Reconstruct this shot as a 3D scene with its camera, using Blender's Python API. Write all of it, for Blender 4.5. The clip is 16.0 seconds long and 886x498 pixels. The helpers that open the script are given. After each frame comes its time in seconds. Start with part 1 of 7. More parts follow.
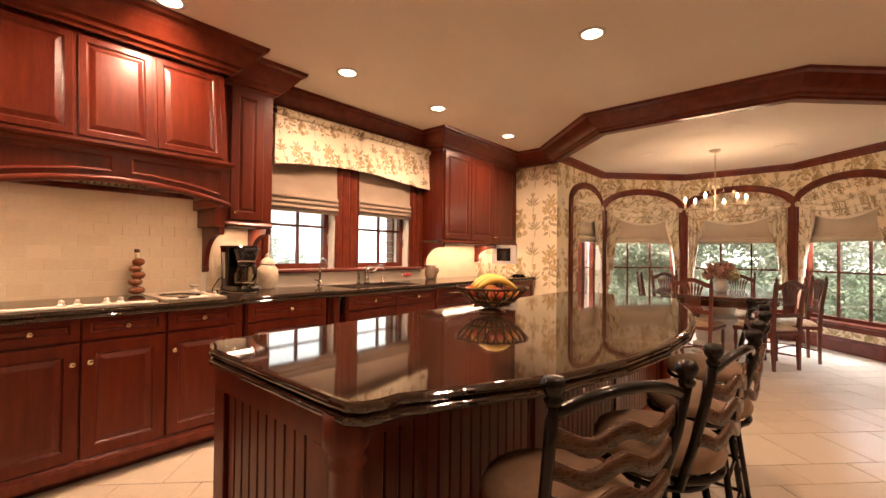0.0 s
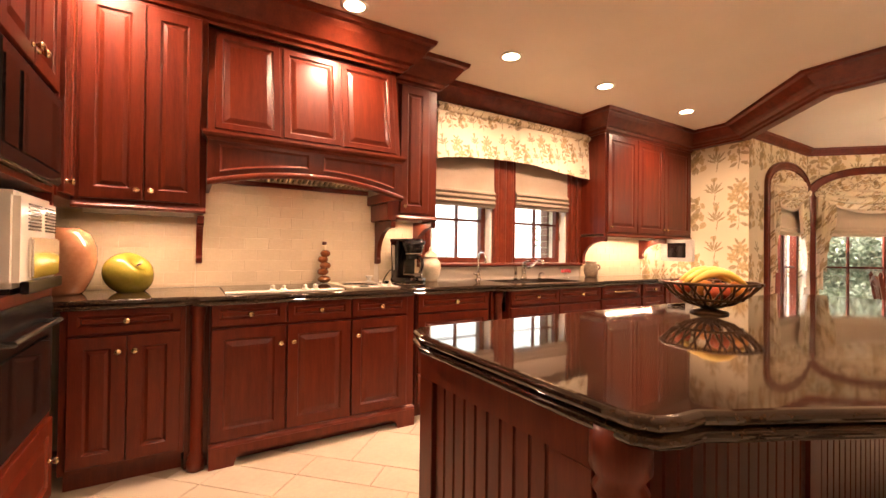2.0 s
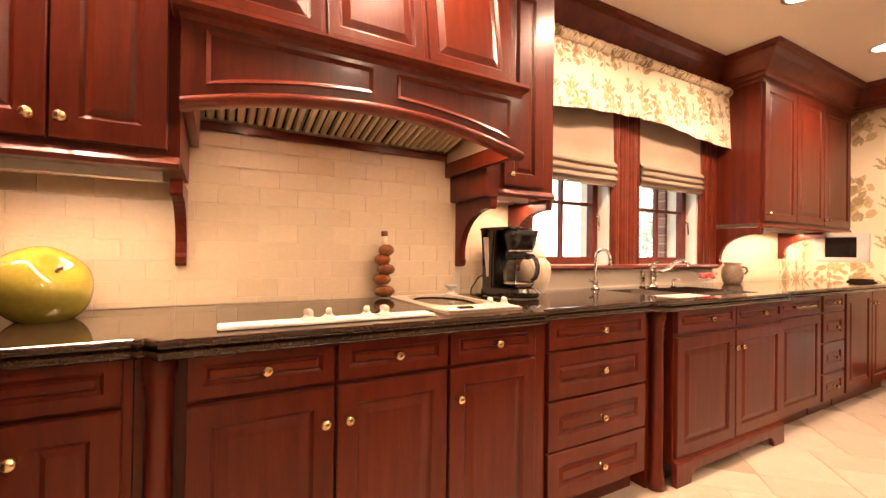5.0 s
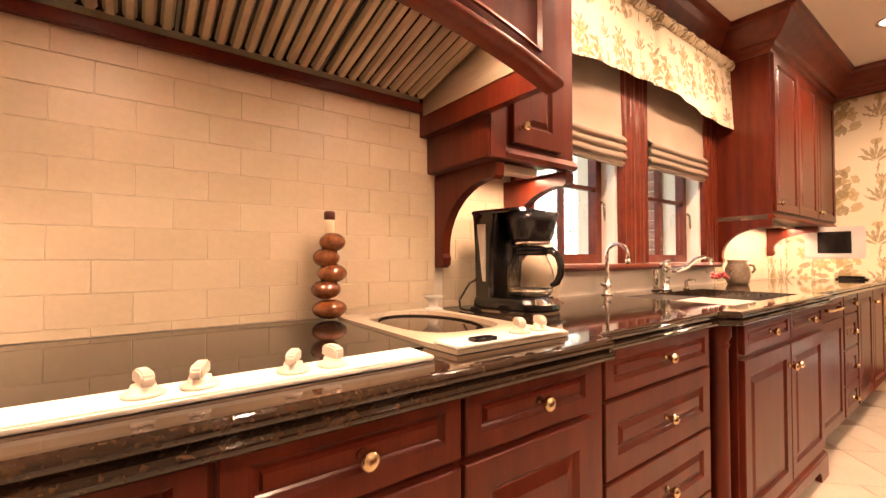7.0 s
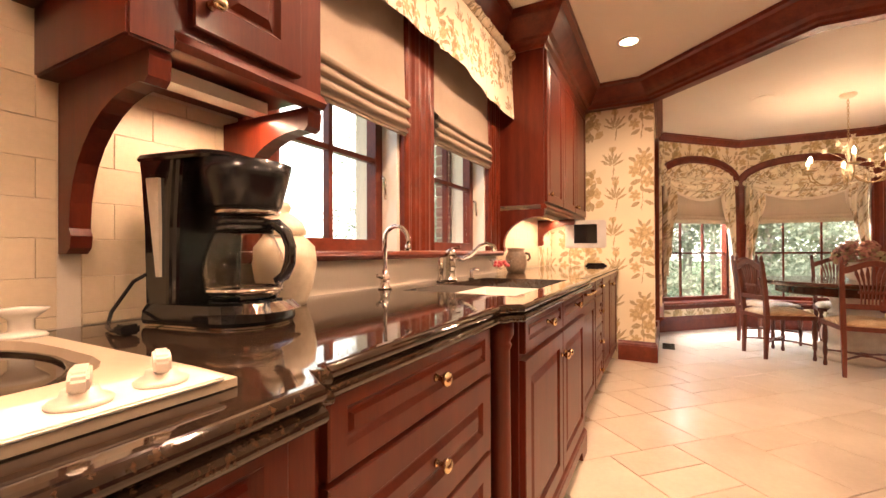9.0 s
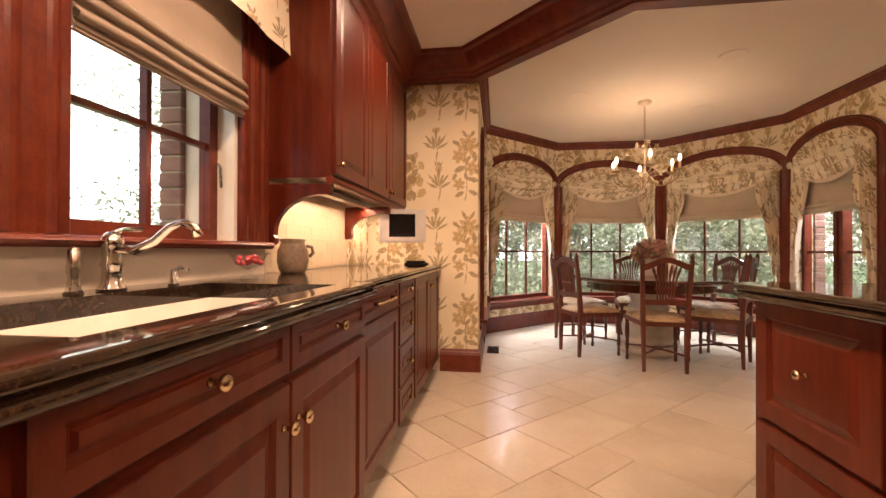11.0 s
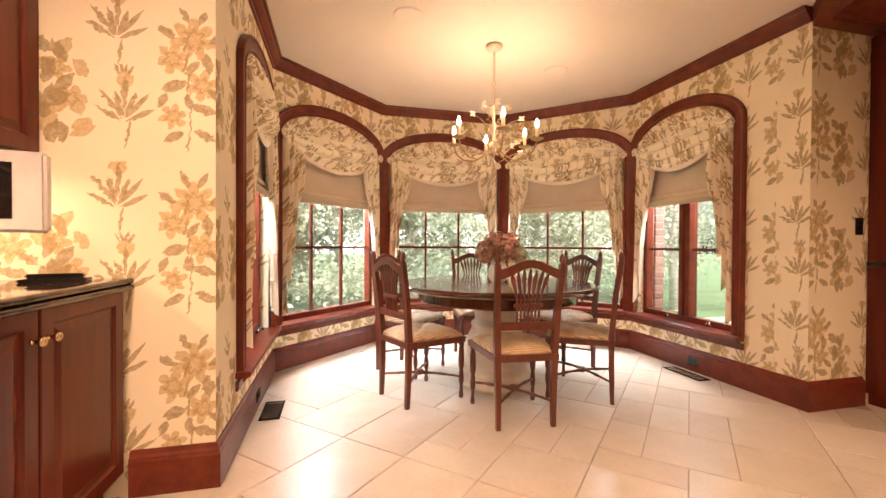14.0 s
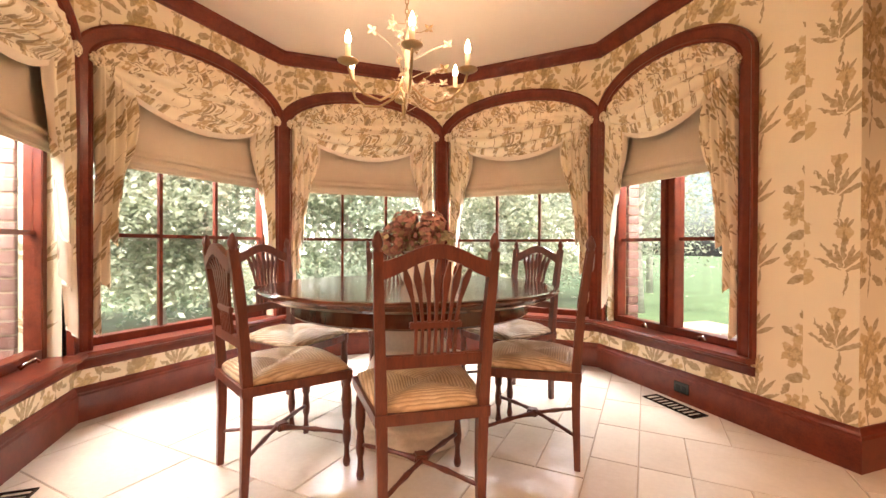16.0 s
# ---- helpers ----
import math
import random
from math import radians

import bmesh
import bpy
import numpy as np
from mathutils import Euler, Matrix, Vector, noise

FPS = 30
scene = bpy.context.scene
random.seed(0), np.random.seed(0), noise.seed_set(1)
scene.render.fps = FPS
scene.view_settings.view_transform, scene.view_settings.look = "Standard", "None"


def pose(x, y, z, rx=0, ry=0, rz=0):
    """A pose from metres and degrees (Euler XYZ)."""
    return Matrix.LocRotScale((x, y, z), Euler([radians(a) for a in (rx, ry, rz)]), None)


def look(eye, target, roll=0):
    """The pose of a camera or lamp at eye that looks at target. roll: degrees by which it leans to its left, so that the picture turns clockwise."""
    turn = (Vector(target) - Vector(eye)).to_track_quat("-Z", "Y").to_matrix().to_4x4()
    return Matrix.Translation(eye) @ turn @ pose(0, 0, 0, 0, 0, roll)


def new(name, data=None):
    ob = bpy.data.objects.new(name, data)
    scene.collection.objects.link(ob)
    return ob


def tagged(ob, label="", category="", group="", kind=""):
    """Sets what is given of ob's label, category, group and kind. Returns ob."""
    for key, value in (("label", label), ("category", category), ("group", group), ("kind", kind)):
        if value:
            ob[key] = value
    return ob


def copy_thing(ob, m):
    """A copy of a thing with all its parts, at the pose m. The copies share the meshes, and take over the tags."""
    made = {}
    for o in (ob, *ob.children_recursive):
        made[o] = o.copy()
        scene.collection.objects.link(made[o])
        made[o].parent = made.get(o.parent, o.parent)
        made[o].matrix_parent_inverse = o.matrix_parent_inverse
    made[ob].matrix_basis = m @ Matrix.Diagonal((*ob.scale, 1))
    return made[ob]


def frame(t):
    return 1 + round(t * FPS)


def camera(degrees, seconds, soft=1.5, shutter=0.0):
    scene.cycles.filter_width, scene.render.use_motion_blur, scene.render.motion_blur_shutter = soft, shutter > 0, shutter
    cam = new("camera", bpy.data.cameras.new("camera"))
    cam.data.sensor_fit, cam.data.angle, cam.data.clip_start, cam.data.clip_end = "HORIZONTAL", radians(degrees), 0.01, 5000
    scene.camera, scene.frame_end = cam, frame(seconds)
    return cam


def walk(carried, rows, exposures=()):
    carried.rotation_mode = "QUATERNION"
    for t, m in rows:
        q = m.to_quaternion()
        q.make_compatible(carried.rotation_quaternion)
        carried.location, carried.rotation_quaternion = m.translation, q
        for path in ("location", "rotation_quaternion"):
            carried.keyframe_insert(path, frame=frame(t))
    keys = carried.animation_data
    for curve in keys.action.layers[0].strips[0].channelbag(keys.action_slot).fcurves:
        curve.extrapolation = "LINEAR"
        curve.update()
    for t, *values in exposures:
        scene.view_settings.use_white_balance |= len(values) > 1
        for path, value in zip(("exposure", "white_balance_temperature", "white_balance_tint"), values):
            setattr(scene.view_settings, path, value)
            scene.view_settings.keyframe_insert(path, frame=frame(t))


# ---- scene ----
cam = camera(93.5, 16.0)
PATH = [
    (0, (-0.2, 0.878, 1.22), (-1.504, 2.394, 1.245), 0.6),
    (0.5, (-0.218, 0.851, 1.213), (-1.655, 2.241, 1.236), 0.8),
    (1, (-0.244, 0.844, 1.19), (-1.796, 2.105, 1.214), 0.9),
    (1.5, (-0.329, 0.833, 1.168), (-1.978, 1.965, 1.187), 0.9),
    (2, (-0.505, 0.812, 1.162), (-2.214, 1.851, 1.18), 0.7),
    (2.5, (-0.669, 0.81, 1.152), (-2.401, 1.81, 1.177), 0.8),
    (3, (-0.881, 0.836, 1.149), (-2.627, 1.811, 1.177), 0.7),
    (3.5, (-1.104, 0.86, 1.149), (-2.854, 1.827, 1.172), 0.7),
    (4, (-1.353, 0.874, 1.149), (-3.105, 1.838, 1.173), 0.5),
    (4.5, (-1.573, 0.923, 1.138), (-3.328, 1.881, 1.169), 0.4),
    (4.7, (-1.659, 0.941, 1.142), (-3.414, 1.899, 1.164), 0.6),
    (6.8, (-2.412, 1.197, 1.103), (-4.061, 2.328, 1.132), 0.1),
    (7, (-2.455, 1.22, 1.1), (-4.064, 2.407, 1.143), 0.0),
    (7.5, (-2.539, 1.303, 1.103), (-4.005, 2.663, 1.126), 0.3),
    (8, (-2.578, 1.434, 1.095), (-3.872, 2.959, 1.106), 0.2),
    (8.5, (-2.602, 1.571, 1.085), (-3.721, 3.229, 1.089), 0.0),
    (9, (-2.644, 1.73, 1.068), (-3.581, 3.497, 1.079), -0.2),
    (9.5, (-2.652, 1.908, 1.044), (-3.383, 3.77, 1.058), -0.2),
    (10, (-2.635, 2.125, 1.032), (-3.168, 4.053, 1.046), -0.3),
    (10.2, (-2.636, 2.218, 1.024), (-3.108, 4.161, 1.041), -0.3),
    (12.3, (-2.366, 3.268, 1.048), (-2.298, 5.267, 1.042), 0.4),
    (12.5, (-2.362, 3.362, 1.051), (-2.236, 5.357, 1.036), 0.2),
    (13, (-2.324, 3.627, 1.05), (-2.052, 5.608, 1.025), 0.3),
    (13.5, (-2.269, 3.9, 1.049), (-1.894, 5.865, 1.029), 0.3),
    (14, (-2.213, 4.171, 1.065), (-1.718, 6.108, 1.043), 0.3),
    (14.5, (-2.043, 4.407, 1.034), (-1.425, 6.308, 1.009), 0.4),
    (15, (-1.883, 4.638, 0.987), (-1.22, 6.525, 0.968), 0.4),
    (15.5, (-1.733, 4.87, 0.981), (-1.073, 6.758, 0.968), 0.3),
    (16, (-1.57, 5.064, 0.972), (-0.918, 6.955, 0.96), 0.3),
]
walk(cam, [(t, look(eye, target, roll)) for t, eye, target, roll in PATH], exposures=[(0.0, 1.2), (1.5, 1.48), (3.5, 1.68), (4.7, 1.68), (7.0, 1.65), (8.5, 1.6), (9.0, 1.5), (9.5, 1.2), (10.0, 0.85), (10.3, 0.85), (12.5, 1.3), (14.0, 1.62), (16.0, 1.72)])


# ---- light ----
world = bpy.data.worlds.new("world")
scene.world = world
world.use_nodes = True
wn = world.node_tree.nodes
sky = wn.new("ShaderNodeTexSky")
sky.sky_type, sky.sun_disc, sky.dust_density = "NISHITA", False, 5.0
sky.sun_elevation, sky.sun_rotation = radians(54), radians(183)
wn["Background"].inputs[1].default_value = 0.15
world.node_tree.links.new(sky.outputs[0], wn["Background"].inputs[0])
sun = new("sun", bpy.data.lights.new("sun", "SUN"))
sun.data.energy, sun.data.angle, sun.data.color = 5.0, radians(2), (1.0, 0.95, 0.86)
sun.matrix_world = look((-0.5, -10, 14), (0, 0, 0))


def lamp(name, kind, loc, energy, colour, size=0.1, target=None):
    l = new(name, bpy.data.lights.new(name, kind))
    l.data.energy, l.data.color = energy, colour
    l.matrix_world = look(loc, target or (loc[0], loc[1] + 0.0001, loc[2] - 1))
    if kind == "SPOT":
        l.data.spot_size, l.data.spot_blend, l.data.shadow_soft_size = radians(168), 0.9, size
    elif kind == "AREA":
        l.data.size = size
    else:
        l.data.shadow_soft_size = size
    return l


WARM = (1.0, 0.630, 0.420)
# the second and the two at x 0.5 are unseen, assumed for fill
DOWNLIGHTS = [(-2.93, 1.64), (-2.93, 0.42), (-2.92, 2.86), (-2.90, 3.92), (-2.87, 5.16), (-1.22, 3.51), (-1.22, 1.9), (0.5, 3.5), (0.5, 1.9)]
for lx, ly in DOWNLIGHTS:
    lamp("downlight_lamp", "SPOT", (lx, ly, 2.62), 57, WARM, 0.06)

# area lamps added above and outside the bay windows, standing in for skylight
for wx_, wy_, wr_ in ((-3.25, 7.10, -90), (-2.60, 8.72, -45), (-1.00, 9.40, 0), (0.62, 8.72, 45), (1.26, 7.10, 90)):
    sl = lamp("sky_fill_lamp", "AREA", (wx_, wy_, 1.98), 36 if abs(wr_) == 90 else 84, (0.93, 0.93, 1.0), 1.0)
    sl.data.shape, sl.data.size, sl.data.size_y = "RECTANGLE", 1.1, 0.7
    sl.matrix_world = pose(wx_, wy_, 1.98, 0, 0, -wr_) @ pose(0, 0, 0, -48)

# ---- materials ----
def nodes_of(name):
    m = bpy.data.materials.new(name)
    m.use_nodes = True
    nt = m.node_tree
    return m, nt, nt.nodes["Principled BSDF"]


def link(nt, a, b):
    nt.links.new(a, b)


def math_node(nt, op, a, b=None, c=None):
    n = nt.nodes.new("ShaderNodeMath")
    n.operation = op
    for i, v in enumerate((a, b, c)):
        if v is None:
            continue
        if isinstance(v, (int, float)):
            n.inputs[i].default_value = v
        else:
            link(nt, v, n.inputs[i])
    return n.outputs[0]


def mix(nt, fac, a, b):
    n = nt.nodes.new("ShaderNodeMix")
    n.data_type = "RGBA"
    for i, v in ((0, fac), (6, a), (7, b)):
        if isinstance(v, (int, float)):
            n.inputs[i].default_value = v
        elif isinstance(v, tuple):
            n.inputs[i].default_value = (*v, 1)
        else:
            link(nt, v, n.inputs[i])
    return n.outputs[2]


def coords(nt, stretch=(1, 1, 1), kind="Object"):
    tc, mp = nt.nodes.new("ShaderNodeTexCoord"), nt.nodes.new("ShaderNodeMapping")
    mp.inputs[3].default_value = stretch
    link(nt, tc.outputs[kind], mp.inputs[0])
    return mp.outputs[0]


def noise_tex(nt, vec, scale, detail=4.0, rough=0.55):
    n = nt.nodes.new("ShaderNodeTexNoise")
    n.inputs["Scale"].default_value, n.inputs["Detail"].default_value, n.inputs["Roughness"].default_value = scale, detail, rough
    if vec is not None:
        link(nt, vec, n.inputs["Vector"])
    return n.outputs[0]


def ramp(nt, fac, lo, hi):
    n = nt.nodes.new("ShaderNodeMapRange")
    n.inputs[1].default_value, n.inputs[2].default_value = lo, hi
    link(nt, fac, n.inputs[0])
    return n.outputs[0]


def bump(nt, bsdf, height, strength, dist=0.002):
    n = nt.nodes.new("ShaderNodeBump")
    n.inputs["Strength"].default_value, n.inputs["Distance"].default_value = strength, dist
    link(nt, height, n.inputs["Height"])
    link(nt, n.outputs[0], bsdf.inputs["Normal"])


def surface(name, c1, c2, scale=6.0, rough=0.5, metal=0.0, stretch=(1, 1, 1), fine=60.0, relief=0.15, coat=0.0, by_object=0.0, spread=0.06, fine_mix=0.35, spec=0.5):
    """Two-scale varied surface: broad patches and fine grain."""
    m, nt, b = nodes_of(name)
    v = coords(nt, stretch)
    broad, grain = noise_tex(nt, v, scale), noise_tex(nt, v, fine, 6.0, 0.65)
    f = math_node(nt, "ADD", math_node(nt, "MULTIPLY", broad, 1 - fine_mix), math_node(nt, "MULTIPLY", grain, fine_mix))
    f = ramp(nt, f, 0.32, 0.68)
    if by_object:
        oi = nt.nodes.new("ShaderNodeObjectInfo")
        f = math_node(nt, "ADD", f, math_node(nt, "MULTIPLY", math_node(nt, "SUBTRACT", oi.outputs["Random"], 0.5), by_object))
        cl = nt.nodes.new("ShaderNodeClamp")
        link(nt, f, cl.inputs[0])
        f = cl.outputs[0]
    link(nt, mix(nt, f, c1, c2), b.inputs["Base Color"])
    b.inputs["Metallic"].default_value, b.inputs["Specular IOR Level"].default_value = metal, spec
    link(nt, math_node(nt, "MULTIPLY_ADD", grain, spread * 2, rough - spread), b.inputs["Roughness"])
    if coat:
        b.inputs["Coat Weight"].default_value, b.inputs["Coat Roughness"].default_value = coat, 0.12
    if relief:
        bump(nt, b, grain, relief)
    return m


def plain(name, colour, rough=0.4, metal=0.0, trans=0.0, ior=1.45, emit=None, power=0.0):
    m, nt, b = nodes_of(name)
    b.inputs["Base Color"].default_value, b.inputs["Roughness"].default_value = (*colour, 1), rough
    b.inputs["Metallic"].default_value, b.inputs["Transmission Weight"].default_value, b.inputs["IOR"].default_value = metal, trans, ior
    if emit:
        b.inputs["Emission Color"].default_value, b.inputs["Emission Strength"].default_value = (*emit, 1), power
    return m


CHERRY = surface("cherry_wood", (0.062, 0.0066, 0.0030), (0.130, 0.0222, 0.0080), 3.0, 0.34, stretch=(7, 7, 0.7), fine=22, relief=0.04, coat=0.10, by_object=0.25, spec=0.28)
CHERRY_TRIM = surface("cherry_trim", (0.078, 0.0108, 0.0050), (0.172, 0.0320, 0.0132), 4.0, 0.32, stretch=(3, 3, 3), fine=35, relief=0.03, coat=0.10, spec=0.28)
CHAIR_WOOD = surface("chair_wood", (0.060, 0.0125, 0.0062), (0.145, 0.034, 0.0150), 5.0, 0.36, stretch=(6, 6, 1), fine=40, relief=0.06, coat=0.2)
TABLE_WOOD = surface("table_wood", (0.05, 0.013, 0.007), (0.105, 0.030, 0.015), 3.0, 0.16, stretch=(1, 8, 1), fine=30, relief=0.03, coat=0.6)
PLASTER = surface("ceiling_paint", (0.66, 0.585, 0.475), (0.72, 0.64, 0.53), 1.5, 0.7, fine=120, relief=0.05)
GROUT = surface("grout", (0.33, 0.26, 0.185), (0.42, 0.335, 0.245), 8, 0.8, fine=150, relief=0.2)
STONE_TILE = surface("stone_tile", (0.44, 0.365, 0.275), (0.58, 0.505, 0.405), 3.0, 0.30, fine=45, relief=0.05, by_object=0.5, fine_mix=0.3)
SPLASH_TILE = surface("splash_tile", (0.60, 0.485, 0.325), (0.71, 0.59, 0.415), 3.0, 0.40, fine=70, relief=0.04, by_object=0.45)
BRASS = surface("brushed_brass", (0.62, 0.46, 0.25), (0.74, 0.58, 0.36), 30, 0.25, 1.0, fine=200, relief=0.02)
CHROME = surface("polished_nickel", (0.66, 0.62, 0.56), (0.74, 0.70, 0.64), 20, 0.12, 1.0, fine=200, relief=0.01)
BLACK = surface("black_plastic", (0.008, 0.008, 0.009), (0.016, 0.015, 0.015), 20, 0.22, fine=200, relief=0.03)
BLACK_GLASS = surface("black_glass", (0.006, 0.005, 0.005), (0.012, 0.010, 0.009), 4, 0.06, fine=100, relief=0.0)
ENAMEL = surface("white_enamel", (0.74, 0.70, 0.62), (0.82, 0.78, 0.70), 6, 0.18, fine=100, relief=0.01)
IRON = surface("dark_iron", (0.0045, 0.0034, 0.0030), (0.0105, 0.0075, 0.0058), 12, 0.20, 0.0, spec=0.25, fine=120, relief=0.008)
STEEL = surface("baffle_steel", (0.44, 0.35, 0.24), (0.56, 0.46, 0.34), 10, 0.35, 0.45, stretch=(1, 1, 8), fine=90, relief=0.03)
# darker copy of the shade linen: the backlit look is put into its colour
SHADE_BACKLIT = surface("linen_shade_backlit", (0.27, 0.205, 0.15), (0.34, 0.265, 0.20), 4, 0.85, fine=220, relief=0.25)
SHADE = surface("linen_shade", (0.50, 0.40, 0.29), (0.58, 0.475, 0.35), 4, 0.85, stretch=(1, 1, 1), fine=220, relief=0.25)


def granite():
    m, nt, b = nodes_of("dark_granite")
    v = coords(nt)
    vo = nt.nodes.new("ShaderNodeTexVoronoi")
    vo.inputs["Scale"].default_value = 160
    link(nt, v, vo.inputs["Vector"])
    sp = ramp(nt, noise_tex(nt, v, 95, 5, 0.7), 0.48, 0.64)
    base = mix(nt, ramp(nt, noise_tex(nt, v, 7, 5), 0.35, 0.7), (0.010, 0.007, 0.006), (0.034, 0.019, 0.011))
    fleck = mix(nt, vo.outputs["Distance"], (0.085, 0.046, 0.022), (0.022, 0.013, 0.008))
    link(nt, mix(nt, math_node(nt, "MULTIPLY", sp, 0.75), base, fleck), b.inputs["Base Color"])
    b.inputs["Roughness"].default_value = 0.07
    link(nt, math_node(nt, "MULTIPLY_ADD", noise_tex(nt, v, 25), 0.05, 0.025), b.inputs["Roughness"])
    b.inputs["IOR"].default_value = 1.6
    return m


GRANITE = granite()


def glass_pane():
    """Thin window glass: mostly clear, with a little gloss."""
    m, nt, b = nodes_of("window_glass")
    out = nt.nodes["Material Output"]
    tr, gl, mx, lw = (nt.nodes.new("ShaderNode" + k) for k in ("BsdfTransparent", "BsdfGlossy", "MixShader", "LayerWeight"))
    gl.inputs["Roughness"].default_value = 0.02
    fac = math_node(nt, "MULTIPLY_ADD", math_node(nt, "POWER", lw.outputs["Facing"], 4.0), 0.45, 0.04)
    link(nt, fac, mx.inputs[0])
    link(nt, tr.outputs[0], mx.inputs[1])
    link(nt, gl.outputs[0], mx.inputs[2])
    link(nt, mx.outputs[0], out.inputs[0])
    return m


GLASS = glass_pane()
CLEAR = plain("clear_glass", (0.95, 0.95, 0.93), 0.02, trans=1.0)


def floral(name, ground, ink, ink2, scale=1.0, edge=0.006, relief=0.0, rough=0.75):
    """Printed flowers on a repeat of 0.68 by 0.70 m, in the surface's own u, v metres."""
    m, nt, b = nodes_of(name)
    tc = nt.nodes.new("ShaderNodeTexCoord")
    sep0 = nt.nodes.new("ShaderNodeSeparateXYZ")
    wob = noise_tex(nt, None, 38.0 * scale, 3.0)
    link(nt, tc.outputs["UV"], nt.nodes[-1].inputs["Vector"])
    link(nt, tc.outputs["UV"], sep0.inputs[0])
    wo = math_node(nt, "MULTIPLY", math_node(nt, "SUBTRACT", wob, 0.5), 0.035)
    u = math_node(nt, "ADD", math_node(nt, "MULTIPLY", sep0.outputs[0], scale), wo)
    v = math_node(nt, "ADD", math_node(nt, "MULTIPLY", sep0.outputs[1], scale), wo)
    U, V = math_node(nt, "FLOORED_MODULO", u, 0.68), math_node(nt, "FLOORED_MODULO", v, 0.70)

    def local(cx, cy, deg):
        c, s = math.cos(radians(deg)), math.sin(radians(deg))
        dx, dy = math_node(nt, "SUBTRACT", U, cx), math_node(nt, "SUBTRACT", V, cy)
        x = math_node(nt, "ADD", math_node(nt, "MULTIPLY", dx, c), math_node(nt, "MULTIPLY", dy, s))
        y = math_node(nt, "SUBTRACT", math_node(nt, "MULTIPLY", dy, c), math_node(nt, "MULTIPLY", dx, s))
        return x, y

    def leaf(cx, cy, a, w, deg):
        x, y = local(cx, cy, deg)
        x, y = math_node(nt, "DIVIDE", x, a), math_node(nt, "DIVIDE", y, w)
        d = math_node(nt, "ADD", math_node(nt, "MULTIPLY", x, x), math_node(nt, "ABSOLUTE", y))
        return math_node(nt, "SUBTRACT", 1.0, d)

    def flower(cx, cy, r, n):
        x, y = local(cx, cy, 13 * n)
        rad = math_node(nt, "SQRT", math_node(nt, "ADD", math_node(nt, "MULTIPLY", x, x), math_node(nt, "MULTIPLY", y, y)))
        ang = math_node(nt, "ARCTAN2", y, x)
        pet = math_node(nt, "MULTIPLY_ADD", math_node(nt, "ABSOLUTE", math_node(nt, "COSINE", math_node(nt, "MULTIPLY", ang, n / 2))), 0.5, 0.5)
        q = math_node(nt, "DIVIDE", rad, math_node(nt, "MULTIPLY", pet, r))
        ring = math_node(nt, "LESS_THAN", math_node(nt, "ABSOLUTE", math_node(nt, "SUBTRACT", q, 0.42)), 0.09)
        return math_node(nt, "SUBTRACT", 1.0, q), ring

    rnd = random.Random(7)
    dark, light, rings = [], [], []
    # a tall stem with open flowers
    for k in range(6):
        dark.append(leaf(0.115 + 0.010 * math.sin(k * 1.1), 0.10 + 0.085 * k, 0.05, 0.006, 84 + 10 * math.sin(k)))
    for cx, cy, r, n in ((0.135, 0.54, 0.098, 7), (0.055, 0.45, 0.074, 6), (0.170, 0.345, 0.074, 6), (0.055, 0.205, 0.058, 6)):
        f, ring = flower(cx, cy, r, n)
        light.append(f)
        rings.append(ring)
    for cx, cy, a, w, d in ((0.06, 0.335, 0.055, 0.026, 20), (0.175, 0.245, 0.06, 0.022, -14), (0.19, 0.44, 0.05, 0.026, 95), (0.06, 0.12, 0.05, 0.020, 30), (0.18, 0.13, 0.05, 0.020, -25), (0.10, 0.64, 0.04, 0.015, 120), (0.17, 0.635, 0.04, 0.015, 60)):
        dark.append(leaf(cx, cy, a, w, d))
    # a loose bouquet of small leaves and buds
    for k in range(26):
        cx, cy = 0.335 + rnd.uniform(-0.075, 0.075), 0.30 + rnd.uniform(-0.20, 0.20)
        (dark if k % 2 else light).append(leaf(cx, cy, rnd.uniform(0.034, 0.055), rnd.uniform(0.019, 0.029), rnd.uniform(0, 180)))
    for cx, cy, r, n in ((0.32, 0.37, 0.058, 5), (0.37, 0.25, 0.062, 5)):
        f, ring = flower(cx, cy, r, n)
        light.append(f)
        rings.append(ring)
    # two palms of narrow leaves
    for px, py in ((0.555, 0.06), (0.53, 0.40)):
        for k, d in enumerate((28, 52, 70, 88, 106, 126, 150)):
            le = 0.056 + 0.012 * (k % 2)
            dark.append(leaf(px + le * 1.2 * math.cos(radians(d)), py + 0.10 + le * 1.5 * math.sin(radians(d)) * (1.0 if k != 3 else 1.25), le * 1.12, 0.0115, d))
        dark.append(leaf(px + 0.012, py + 0.06, 0.065, 0.007, 82))

        light.append(leaf(px + 0.004, py + 0.285, 0.045, 0.034, 90))
        for d in (60, 80, 100, 120):
            dark.append(leaf(px + 0.05 * math.cos(radians(d)), py + 0.29 + 0.04 * math.sin(radians(d)), 0.024, 0.007, d))
    # leaves that fill out the tall stem
    for cx, cy, a, w, d in ((0.03, 0.56, 0.045, 0.020, 150), (0.225, 0.55, 0.042, 0.018, 35), (0.225, 0.30, 0.045, 0.018, -35), (0.015, 0.27, 0.042, 0.018, 60), (0.115, 0.27, 0.040, 0.020, 100), (0.13, 0.42, 0.042, 0.018, 50)):
        dark.append(leaf(cx, cy, a, w, d))

    def union(items):
        s = items[0]
        for i in items[1:]:
            s = math_node(nt, "MAXIMUM", s, i)
        return s

    fade = noise_tex(nt, None, 48 * scale, 5, 0.75)
    link(nt, tc.outputs["UV"], nt.nodes[-1].inputs["Vector"])
